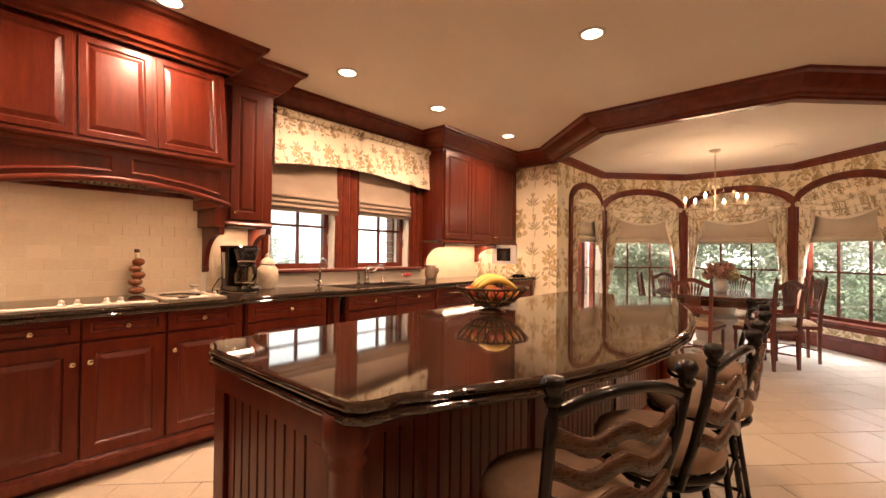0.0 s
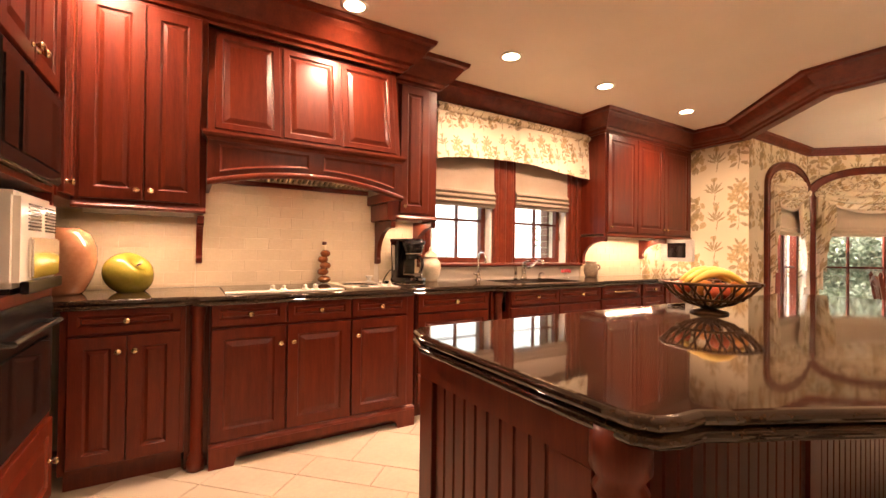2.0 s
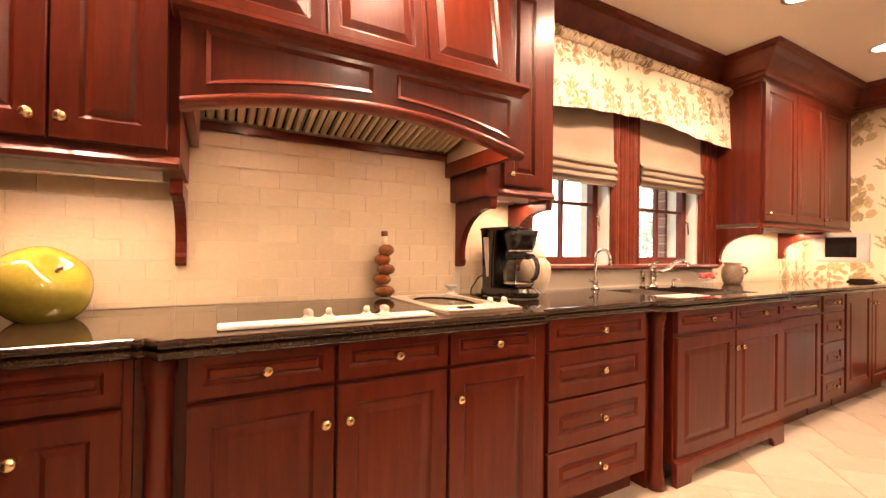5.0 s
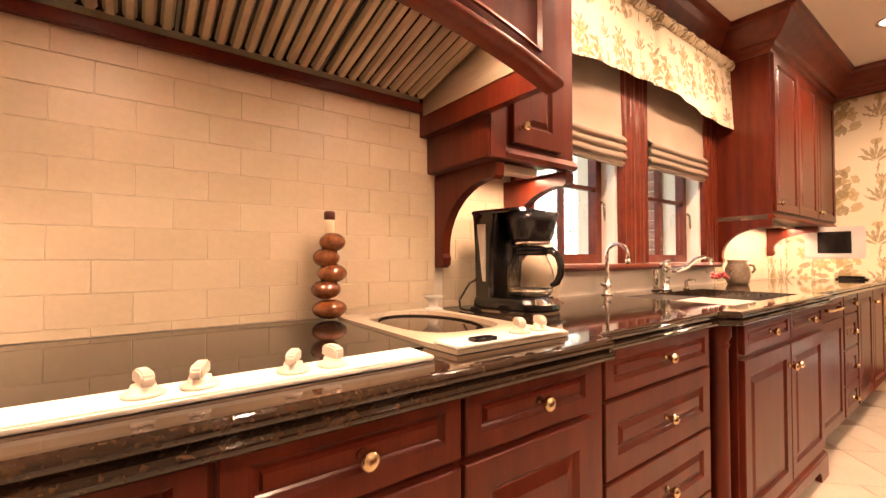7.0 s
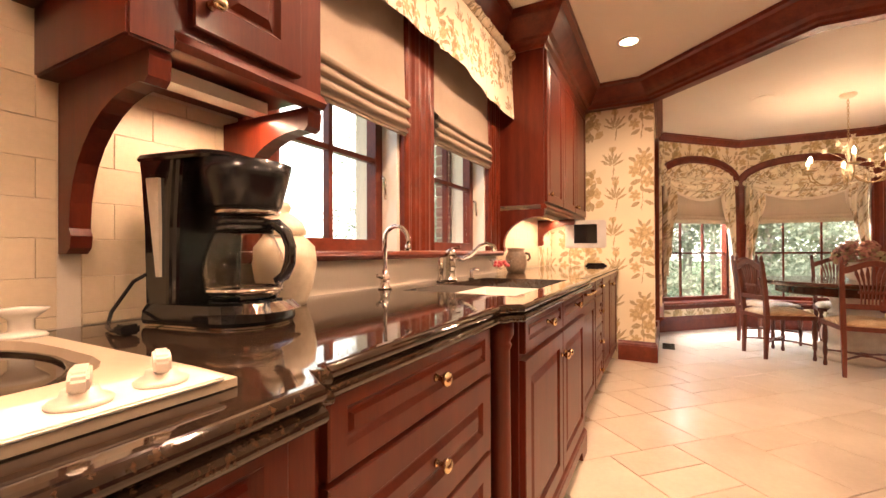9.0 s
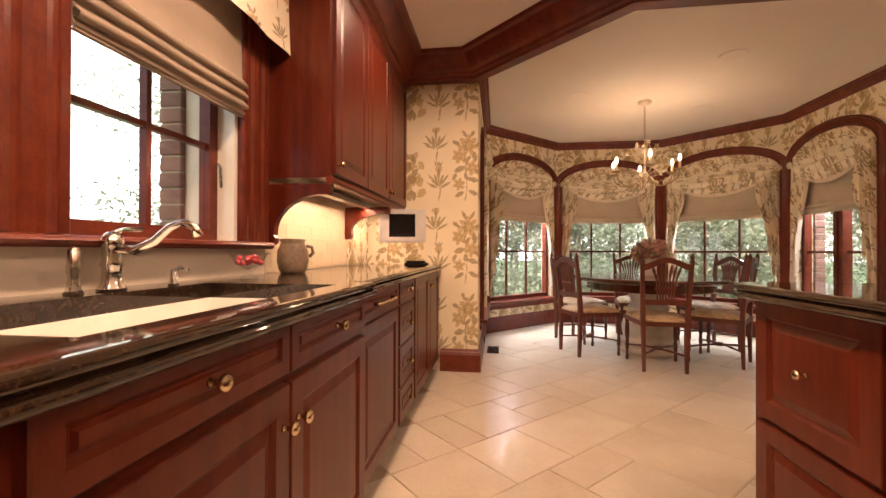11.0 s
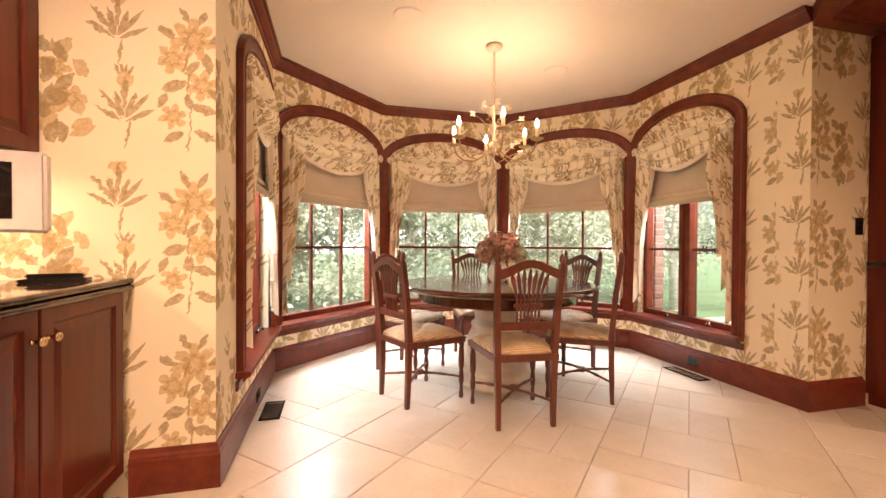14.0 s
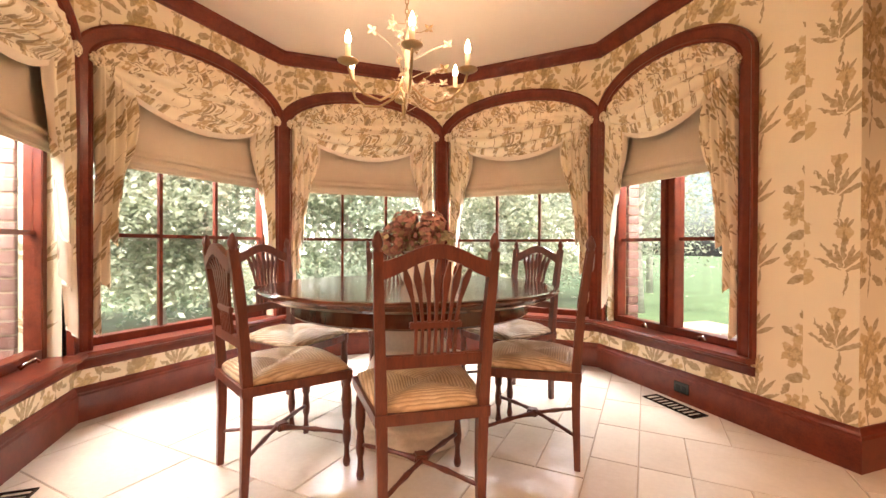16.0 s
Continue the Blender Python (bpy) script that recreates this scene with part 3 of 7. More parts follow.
C, w = run("drawer_cabinet", XF, 2.16, 2.80, "cherry cabinet of four drawers")
body(C, w, 0.6)
for z0, z1 in ((0.112, 0.318), (0.326, 0.526), (0.536, 0.732), (0.742, 0.876)):
    cab_door(C, 0.012, z0, w - 0.024, z1 - z0, (w - 0.024) / 2, (z1 - z0) / 2, "drawer")

C, w = run("sink_cabinet", XB, 2.965, 4.055, "cherry sink cabinet with two doors and bracket feet")
body(C, w, 0.62, z1=0.70)
part("apron", boxes((0, w, 0.0, 0.04, 0.70, 0.884)), CHERRY, C)
plinth(C, w)
for a in (0.012, w / 2 + 0.004):
    cab_door(C, a, 0.752, w / 2 - 0.016, 0.122, w / 4 - 0.008, 0.061, "drawer")
    cab_door(C, a, 0.140, w / 2 - 0.016, 0.590, w / 2 - 0.046 if a < 0.1 else 0.03, 0.50)

C, w = run("dishwasher_cabinet", XF, 4.10, 4.715, "cherry-panelled dishwasher front with a bar pull")
body(C, w, 0.6)
d = cab_door(C, 0.01, 0.748, w - 0.02, 0.126, name="drawer")
bm = tube([(0.17, 0.0, 0.062), (0.17, -0.028, 0.062), (0.20, -0.034, 0.062), (0.25, -0.036, 0.064), (0.30, -0.038, 0.062), (0.36, -0.036, 0.064), (0.41, -0.034, 0.062), (0.44, -0.028, 0.062), (0.44, 0.0, 0.062)], [0.009, 0.007, 0.006, 0.008, 0.006, 0.008, 0.006, 0.007, 0.009], 8)
part("handle", bm, BRASS, d, "long brass bar pull", True)
cab_door(C, 0.01, 0.118, w - 0.02, 0.622)

C, w = run("drawer_cabinet", XF, 4.72, 5.125, "narrow cherry cabinet of four small drawers")
body(C, w, 0.6)
for z0, z1 in ((0.118, 0.302), (0.312, 0.522), (0.532, 0.738), (0.748, 0.876)):
    cab_door(C, 0.02, z0, w - 0.04, z1 - z0, (w - 0.04) / 2, (z1 - z0) / 2, "drawer")

C, w = run("base_cabinet", XF, 5.13, 6.175, "cherry base cabinet with two tall doors")
body(C, w, 0.6)
cab_door(C, 0.015, 0.118, w / 2 - 0.02, 0.758, w / 2 - 0.05, 0.66)
cab_door(C, w / 2 + 0.005, 0.118, w / 2 - 0.03, 0.758, 0.03, 0.66)
for y, f in ((0.856, -3.075), (2.885, -3.07)):
    column(y, f)

# ---- worktop ----
SK = (3.08, 3.93, -3.54, -3.085)     # sink opening: y0, y1, x0, x1
FRONT = [(-0.42, -3.035), (0.80, -3.035), (0.815, -3.018), (0.83, -3.03), (0.86, -2.985), (2.09, -2.985), (2.12, -3.03), (2.135, -3.018), (2.15, -3.035),
         (2.80, -3.035), (2.815, -3.018), (2.83, -3.03), (2.86, -2.985), (SK[0], -2.985), (SK[1], -2.985), (4.06, -2.985), (4.09, -3.03), (4.105, -3.018), (4.12, -3.035), (6.182, -3.035)]
# two stacked bullnoses with a fine groove between them
NOSE = [(-0.03, CT), (-0.018, CT)]
NOSE += [(-0.0135 + 0.0135 * math.sin(a), CT - 0.0125 + 0.0125 * math.cos(a)) for a in [math.pi * k / 12 for k in range(1, 11)]]
NOSE += [(-0.011, CT - 0.0252)]
NOSE += [(-0.0115 + 0.0135 * math.sin(a), CT - 0.038 + 0.012 * math.cos(a)) for a in [math.pi * k / 12 for k in range(2, 12)]]
NOSE += [(-0.05, CT - 0.05)]
WT = thing("worktop", pose(0, 0, 0), "polished dark brown granite worktop with a moulded edge", "worktop")
bm = bmesh.new()
pathy = [(x, y) for y, x in FRONT]
sweep(pathy, NOSE, cap=False, bm=bm)
part("moulded_edge", bm, GRANITE, WT)
bm = bmesh.new()
for (ya, xa), (yb, xb) in zip(FRONT, FRONT[1:]):
    xa, xb = xa - 0.016, xb - 0.016
    strips = [(None, WX)] if not (ya >= SK[0] - 1e-6 and yb <= SK[1] + 1e-6) else [(None, SK[3]), (SK[2], WX)]
    for s, e in strips:
        bm.faces.new([bm.verts.new(v) for v in ((xa if s is None else s, ya, CT), (xb if s is None else s, yb, CT), (e, yb, CT), (e, ya, CT))])
for a, b in (((SK[3], SK[0]), (SK[3], SK[1])), ((SK[2], SK[0]), (SK[2], SK[1])), ((SK[2], SK[0]), (SK[3], SK[0])), ((SK[2], SK[1]), (SK[3], SK[1]))):
    bm.faces.new([bm.verts.new(v) for v in ((*a, CT), (*b, CT), (*b, CT - 0.05), (*a, CT - 0.05))])
bm.faces.new([bm.verts.new(v) for v in ((-3.085, -0.42, CT - 0.05), (-3.085, 6.182, CT - 0.05), (-3.09, 6.182, CT - 0.05), (-3.09, -0.42, CT - 0.05))])
bmesh.ops.remove_doubles(bm, verts=bm.verts, dist=1e-4)
part("slab", bm, GRANITE, WT, m=pose(0, 0, -0.0008))

# sink
S = thing("sink", pose((SK[2] + SK[3]) / 2, (SK[0] + SK[1]) / 2, CT), "white enamel undermount sink", "sink")
hx, hy = (SK[3] - SK[2]) / 2 + 0.01, (SK[1] - SK[0]) / 2 + 0.01
for a, b in ((-hy, hy),):
    bm = bmesh.new()
    rings = [[bm.verts.new((x, y, z)) for x, y in ((-hx + o, a + o), (hx - o, a + o), (hx - o, b - o), (-hx + o, b - o))] for o, z in ((0, -0.045), (0.012, -0.052), (0.03, -0.17), (0.06, -0.19))]
    for r, s in zip(rings, rings[1:]):
        for j in range(4):
            bm.faces.new((r[j], r[(j + 1) % 4], s[(j + 1) % 4], s[j]))
    bm.faces.new(rings[-1])
    part("bowl", bm, ENAMEL, S)
part("drain", lathe([(0, -0.1895), (0.04, -0.1895), (0.04, -0.187), (0, -0.186)], 18), CHROME, S)

# ---- backsplash tiles come last in the file ----
# ---- upper cabinets ----
CR = [(0, 2.445), (0.012, 2.445), (0.016, 2.462), (0.040, 2.470), (0.048, 2.492), (0.075, 2.502), (0.090, 2.52), (0.135, 2.575), (0.150, 2.600), (0.155, 2.612), (0.185, 2.620), (0.195, 2.648), (0, 2.648)]


def upper(name, face, y0, y1, z0, z1, depth, doors, label):
    C = thing(name, pose(face, y0, 0, 0, 0, 90), label, "cabinet", "upper cabinets")
    w = y1 - y0
    part("body", boxes((0, w, 0, depth, z0, z1)), CHERRY, C)
    part("light_rail", sweep([(0, 0), (w, 0)], [(-0.02, z0 - 0.03), (0.012, z0 - 0.03), (0.022, z0 - 0.018), (0.014, z0 - 0.006), (0.008, z0 + 0.004), (-0.02, z0 + 0.004)]), CHERRY_TRIM, C)
    for a, b, k in doors:
        cab_door(C, a, z0 + 0.02, b - a, z1 - z0 - 0.05, k, 0.05)
    return C


upper("wall_cabinet", -3.195, 0.31, 0.885, 1.395, 2.47, 0.50, ((0.03, 0.290, 0.232), (0.296, 0.545, 0.028)), "tall cherry wall cabinet with two raised-panel doors")
upper("wall_cabinet", -3.385, 2.137, 2.490, 1.442, 2.47, 0.31, ((0.030, 0.275, 0.03),), "narrow cherry wall cabinet with one door")
upper("wall_cabinet", -3.36, 4.535, 6.18, 1.385, 2.47, 0.335, ((0.025, 0.53, 0.03), (0.54, 1.035, 0.46), (1.045, 1.60, 0.03)), "cherry wall cabinet with three raised-panel doors")
single("trim_crown_hood", sweep([(-3.22, 0.0), (-3.22, 2.09), (-3.385, 2.09), (-3.385, 2.490), (-3.69, 2.490)], CR), CHERRY_TRIM, "deep cherry crown over hood and wall cabinets", "crown moulding", kind="structure")
single("trim_crown_window", sweep([(WX, 2.496), (WX, 4.53)], CR), CHERRY_TRIM, "deep cherry crown over the sink windows", "crown moulding", kind="structure")
single("trim_crown_cabinet", sweep([(WX, 4.535), (-3.36, 4.535), (-3.36, 6.18)], CR), CHERRY_TRIM, "deep cherry crown over the wall cabinet", "crown moulding", kind="structure")

# ---- sink windows ----
for i, (a, b) in enumerate((WIN1, WIN2)):
    W = thing("window_%d" % (i + 6), pose(WX, a, 0, 0, 0, 90), "cherry casement window over the sink", "window", kind="structure")
    w = b - a
    part("lining", boxes((0, 0.018, 0.0, 0.13, WZ0, WZ1), (w - 0.018, w, 0.0, 0.13, WZ0, WZ1), (0.018, w - 0.018, 0.0, 0.13, WZ1 - 0.018, WZ1)), ENAMEL, W, "pale painted window lining")
    x0, x1, f = 0.018, w - 0.018, 0.05
    part("sash", boxes((x0, x0 + f, 0.08, 0.13, WZ0, WZ1), (x1 - f, x1, 0.08, 0.13, WZ0, WZ1), (x0 + f, x1 - f, 0.08, 0.13, WZ0, WZ0 + 0.05)), CHERRY_TRIM, W)
    c, zr = (x0 + x1) / 2, 1.475
    part("glazing_bar", boxes((c - 0.011, c + 0.011, 0.09, 0.12, WZ0 + 0.05, WZ1)), CHERRY_TRIM, W)
    part("glazing_bar", boxes((x0 + f, x1 - f, 0.092, 0.118, zr - 0.011, zr + 0.011)), CHERRY_TRIM, W)
    for p0, p1 in ((x0 + f, c), (c, x1 - f)):
        for z0, z1 in ((WZ0 + 0.05, zr), (zr, WZ1)):
            part("pane", boxes((p0, p1, 0.104, 0.107, z0, z1)), GLASS, W).visible_shadow = False
    bm = tube([(x1 - 0.03, 0.06, 1.40), (x1 - 0.03, 0.045, 1.39), (x1 - 0.03, 0.04, 1.30)], [0.010, 0.008, 0.006], 8)
    part("latch", bm, CHROME, W, "nickel sash latch", True)
# fluted casings between and beside the windows
for a, b in ((WIN1[1] + 0.003, WIN2[0] - 0.003), (WIN2[1] + 0.003, 4.534), (2.493, WIN1[0] - 0.003)):
    bm = bmesh.new()
    n = max(2, round((b - a) / 0.045))
    prof = [(a, 0.0), (a, 0.022)]
    for k in range(n):
        u0, u1 = a + (b - a) * k / n, a + (b - a) * (k + 1) / n
        prof += [(u0 + 0.006, 0.030), (u0 + (u1 - u0) * 0.5, 0.020 if k % 2 else 0.034), (u1 - 0.006, 0.030)]
    prof += [(b, 0.022), (b, 0.0)]
    prism([(WX + d + 0.001, y) for y, d in prof], WZ0 + 0.001, 2.445, "z", bm)
    single("trim_casing", bm, CHERRY_TRIM, "fluted cherry casing beside the sink window", "trim", kind="structure")
single("trim_sink_sill", sweep([(WX, 2.493), (WX, 4.534)], [(-0.08, 1.036), (0.045, 1.036), (0.055, 1.044), (0.06, 1.054), (0.055, 1.064), (0.045, 1.069), (-0.08, 1.069)]), CHERRY_TRIM, "rounded cherry window sill over the sink", "window sill", kind="structure")


def roman(name, m, w, top, bottom, folds, label, arch=None, mat=None):
    """A flat linen shade with soft stacked folds at its foot."""
    bm = bmesh.new()
    prof = [(0.0, top)]
    z = bottom + 0.045 * folds
    prof += [(0.0, top - (top - z) * k / 5) for k in range(1, 6)]
    for k in range(folds):
        prof += [(-0.012, z - 0.010), (-0.030, z - 0.032), (-0.022, z - 0.045), (-0.004, z - 0.043)]
        z -= 0.045
    prof += [(-0.016, z - 0.02), (-0.006, z - 0.025), (0.006, z - 0.02), (0.010, top)]
    n = 8
    cols = []
    for i in range(n + 1):
        u = i / n
        cols.append([bm.verts.new((w * u, y - 0.004 * math.sin(u * 9 + zz * 7), min(zz, arch(u)) if arch else zz)) for y, zz in prof])
    for a, b in zip(cols, cols[1:]):
        for j in range(len(prof) - 1):
            bm.faces.new((a[j], a[j + 1], b[j + 1], b[j]))
    bmesh.ops.remove_doubles(bm, verts=bm.verts, dist=1e-5)
    S = thing(name, m, label, "window shade", "roman shades")
    part("cloth", bm, mat or SHADE, S, smooth=True)
    part("bottom_bar", boxes((0.0, w, -0.010, 0.004, z - 0.034, z - 0.0255), bevel=0.002), mat or SHADE, S)
    return S


roman("roman_shade", pose(WX + 0.028, WIN1[0] + 0.01, 0, 0, 0, 90), WIN1[1] - WIN1[0] - 0.005, 2.2, 1.62, 3, "taupe linen roman shade, half lowered over the sink, darkened as backlit", mat=SHADE_BACKLIT)
roman("roman_shade", pose(WX + 0.028, WIN2[0] - 0.005, 0, 0, 0, 90), WIN2[1] - WIN2[0] - 0.005, 2.2, 1.645, 3, "taupe linen roman shade, half lowered over the sink, darkened as backlit", mat=SHADE_BACKLIT)


def cloth_uv(ob, fu=1.0, fv=1.0):
    lay = ob.data.uv_layers.new(name="UVMap")
    for lp in ob.data.loops:
        co = ob.data.vertices[lp.vertex_index].co
        lay.data[lp.index].uv = ((co.x * 1.1 + co.y * 1.0 + co.z * 0.30) * fu, (co.z * 1.1 + co.y * 1.2 - co.x * 0.18) * fv)
    return ob


# valance over the sink windows: a shirred band and two scalloped, pleated skirts
VAL = thing("valance", pose(-3.58, 2.615, 0, 0, 0, 90), "cream floral valance with shirred top over the sink", "valance")
VW = 1.955


def val_bottom(u):
    return 1.972 + 0.078 * math.sin(math.pi * min(1, u / 0.9)) ** 0.8 if u < 0.45 else 2.05 - 0.072 * ((u - 0.45) / 0.55) ** 1.3


bm = bmesh.new()
NU, NV = 90, 10
g = [[None] * (NV + 1) for _ in range(NU + 1)]
for i in range(NU + 1):
    u = i / NU
    for j in range(NV + 1):
        t = j / NV
        zb = val_bottom(u)
        y = -0.012 * math.sin(u * 14) * t - 0.006 * math.sin(u * 47) * t * t
        if abs(u - 0.455) < 0.022:
            y += 0.022 * (1 - abs(u - 0.455) / 0.022)
        g[i][j] = bm.verts.new((VW * u, y, 2.405 + (zb - 2.405) * t))
for i in range(NU):
    for j in range(NV):
        bm.faces.new((g[i][j], g[i + 1][j], g[i + 1][j + 1], g[i][j + 1]))
cloth_uv(part("skirt", bm, CHINTZ, VAL, smooth=True))
for x in (0.0, VW):
    cloth_uv(part("return", boxes((x - 0.002, x + 0.002, 0.0, 0.085, 1.975, 2.405)), CHINTZ, VAL))
bm = bmesh.new()
g = []
NU = 140
for i in range(NU + 1):
    u = i / NU
    s = 0.009 * math.sin(i * 1.9) + 0.004 * math.sin(i * 0.73)
    g.append([bm.verts.new((VW * u, y + s * k, z)) for y, z, k in ((0.05, 2.46, 0), (0.0, 2.470, 0.6), (-0.022, 2.445, 1), (-0.026, 2.42, 1), (-0.010, 2.398, 1), (0.02, 2.40, 0))])
for a, b in zip(g, g[1:]):
    for j in range(5):
        bm.faces.new((a[j], a[j + 1], b[j + 1], b[j]))
cloth_uv(part("shirred_band", bm, CHINTZ_SMALL, VAL, smooth=True))


# ---- brackets and hood ----
def bracket(bm, x0, x1, depth, z1, height, foot=0.045):
    """A scroll bracket: flat top, concave front; the wall is at y = depth."""
    pts = [(depth, z1), (0.0, z1), (-0.004, z1 - 0.012), (0.0, z1 - 0.045), (0.012, z1 - 0.055), (0.03, z1 - 0.05)]
    for k in range(1, 9):
        a = math.pi / 2 * k / 9
        pts.append((0.03 + (depth - foot - 0.03) * math.sin(a), z1 - 0.05 - (height - 0.11) * (1 - math.cos(a))))
    pts += [(depth - foot, z1 - height + 0.05), (depth - foot - 0.008, z1 - height + 0.035), (depth - foot - 0.004, z1 - height + 0.012), (depth - foot + 0.012, z1 - height), (depth, z1 - height)]
    prism([(y, z) for y, z in pts], x0, x1, "x", bm)
    return bm


HOOD = thing("range_hood", pose(-3.12, 0.887, 0, 0, 0, 90), "cherry mantel hood with three sloping raised panels", "range hood")
HW, HD = 1.175, 0.578
# sloping chimney breast with panels
bm = bmesh.new()
prism([(0.03, 1.825), (0.125, 2.445), (HD, 2.445), (HD, 1.825)], 0.0, HW, "x", bm)
part("breast", bm, CHERRY, HOOD)
tilt = math.degrees(math.atan2(0.095, 0.62))
for a, b in ((0.035, 0.382), (0.402, 0.749), (0.769, 1.14)):
    part("breast_panel", panel(b - a, 0.585, t=0.016, rail=0.035), CHERRY, HOOD, m=pose(a, 0.034 - 0.012, 1.842, -tilt))
part("shelf_moulding", sweep([(0.0, HD), (0.0, 0.0), (HW, 0.0), (HW, HD)], [(-0.03, 1.768), (0.002, 1.768), (0.006, 1.784), (0.020, 1.792), (0.026, 1.806), (0.024, 1.820), (-0.03, 1.824)]), CHERRY_TRIM, HOOD)


def hood_arch(x):
    u = 2 * x / HW - 1
    return 1.530 + 0.085 * (1 - u * u)


bm = bmesh.new()
n = 24
for k in range(n):
    a, b = HW * k / n, HW * (k + 1) / n
    prism([(a, hood_arch(a)), (b, hood_arch(b)), (b, 1.769), (a, 1.769)], 0.0, 0.03, "y", bm)
bmesh.ops.remove_doubles(bm, verts=bm.verts, dist=1e-5)
part("arched_apron", bm, CHERRY, HOOD)
for s0, s1 in ((0.06, HW / 2 - 0.045), (HW / 2 + 0.045, HW - 0.06)):
    bm = bmesh.new()
    lo = [(s0 + (s1 - s0) * k / 8) for k in range(9)]
    pts = [(x, hood_arch(x) + 0.05) for x in lo] + [(s1, 1.748), (s0, 1.748)]
    rim = [(x + (0.012 if x == s0 else -0.012 if x == s1 else 0), z + (0.012 if i < 9 else -0.012)) for i, (x, z) in enumerate(pts)]
    A, B, Cc = [bm.verts.new((x, -0.001, z)) for x, z in pts], [bm.verts.new((x, -0.009, z)) for x, z in pts], [bm.verts.new((x, -0.003, z)) for x, z in rim]
    for j in range(len(pts)):
        k = (j + 1) % len(pts)
        bm.faces.new((A[j], A[k], B[k], B[j]))
        bm.faces.new((B[j], B[k], Cc[k], Cc[j]))
    part("apron_bead", bm, CHERRY_TRIM, HOOD)
bm = bmesh.new()
rings = []
for k in range(n + 1):
    x = HW * k / n
    rings.append([bm.verts.new((x, y, hood_arch(x) + z)) for y, z in ((0.0, 0.022), (-0.016, 0.018), (-0.026, 0.006), (-0.022, -0.008), (0.0, -0.014), (0.03, -0.012))])
for a, b in zip(rings, rings[1:]):
    for j in range(5):
        bm.faces.new((a[j], a[j + 1], b[j + 1], b[j]))
part("arch_moulding", bm, CHERRY_TRIM, HOOD, smooth=True)
part("side", boxes((0.0, 0.03, 0.03, HD, 1.54, 1.769)), CHERRY, HOOD)
part("side", boxes((HW - 0.03, HW, 0.03, HD, 1.53, 1.769)), CHERRY, HOOD)
part("liner", boxes((0.03, HW - 0.03, 0.03, HD, 1.775, 1.80)), STEEL, HOOD, "brushed steel hood liner")
# slanted baffle filters
for f in range(3):
    fx0, fx1 = 0.045 + f * (HW - 0.09) / 3 + 0.004, 0.045 + (f + 1) * (HW - 0.09) / 3 - 0.004
    # near-black sheet: the shade in the gaps between baffles, put into its colour
    B = part("baffle_filter", boxes((fx0, fx1, 0.0, 0.46, 0.014, 0.02)), IRON, HOOD, "steel baffle filter, near-black for the shade between baffles", m=pose(0, 0.085, 1.745, -13))
    for k in range(10):
        x = fx0 + (fx1 - fx0) * (k + 0.15) / 10
        w = (fx1 - fx0) / 10 * 0.78
        part("baffle", prism([(x, 0.012), (x + w * 0.25, 0.0), (x + w * 0.75, 0.0), (x + w, 0.012)], 0.02, 0.445, "y"), STEEL, B)
part("back_rail", boxes((0.03, HW - 0.03, HD - 0.028, HD - 0.005, 1.612, 1.645), bevel=0.004), CHERRY, HOOD)
for x in (0.0305, HW - 0.0345):
    part("liner_side", boxes((x, x + 0.004, 0.031, HD - 0.03, 1.60, 1.774)), STEEL, HOOD)
for x in (0.22, 0.97):
    part("hood_lamp", lathe([(0, 1.752), (0.03, 1.752), (0.03, 1.774), (0, 1.774)], 14, axis=(x, 0.058)), plain("hood_lamp_glow", (1, 0.9, 0.7), 0.4, emit=(1.0, 0.72, 0.42), power=6.0), HOOD)
    lamp("hood_light", "SPOT", (-3.12 - 0.058, 0.887 + x, 1.742), 9, WARM, 0.03)
# right support of the hood, then the brackets under the narrow cabinet and the wall cabinets
part("support", bracket(bmesh.new(), HW + 0.038, HW + 0.073, 0.32, 1.40, 0.335), CHERRY, HOOD, m=pose(0, HD - 0.32, 0))
part("support_block", boxes((HW + 0.001, HW + 0.073, HD - 0.335, HD, 1.401, 1.60), bevel=0.004), CHERRY, HOOD)
part("support", bracket(bmesh.new(), -0.04, -0.004, 0.32, 1.365, 0.29), CHERRY, HOOD, m=pose(0, HD - 0.32, 0))
for face, y, depth, z1, h in ((-3.385, 2.447, 0.31, 1.411, 0.30), (-3.36, 4.536, 0.335, 1.355, 0.30), (-3.36, 5.62, 0.335, 1.355, 0.24)):
    B = thing("scroll_bracket", pose(face, y, 0, 0, 0, 90), "cherry scroll bracket under a wall cabinet", "bracket", "scroll brackets")
    part("scroll", bracket(bmesh.new(), 0.0, 0.042, depth, z1, h), CHERRY, B)

# under-cabinet strip lights
for face, y0, y1, z in ((-3.35, 0.33, 0.83, 1.362), (-3.50, 4.60, 6.10, 1.352), (-3.50, 2.20, 2.43, 1.414)):
    U = thing("strip_light", pose(face, y0, z, 0, 0, 90), "slim warm strip light under the wall cabinet", "strip light", "strip lights")
    part("housing", boxes((0, y1 - y0, 0.0, 0.05, -0.010, 0.018)), ENAMEL, U)
    l = lamp("strip_lamp", "AREA", (face - 0.025, (y0 + y1) / 2, z - 0.016), 4.8 * (y1 - y0), WARM, 0.03)
    l.data.shape, l.data.size_y = "RECTANGLE", y1 - y0
    l.matrix_world = pose(face - 0.025, (y0 + y1) / 2, z - 0.016)

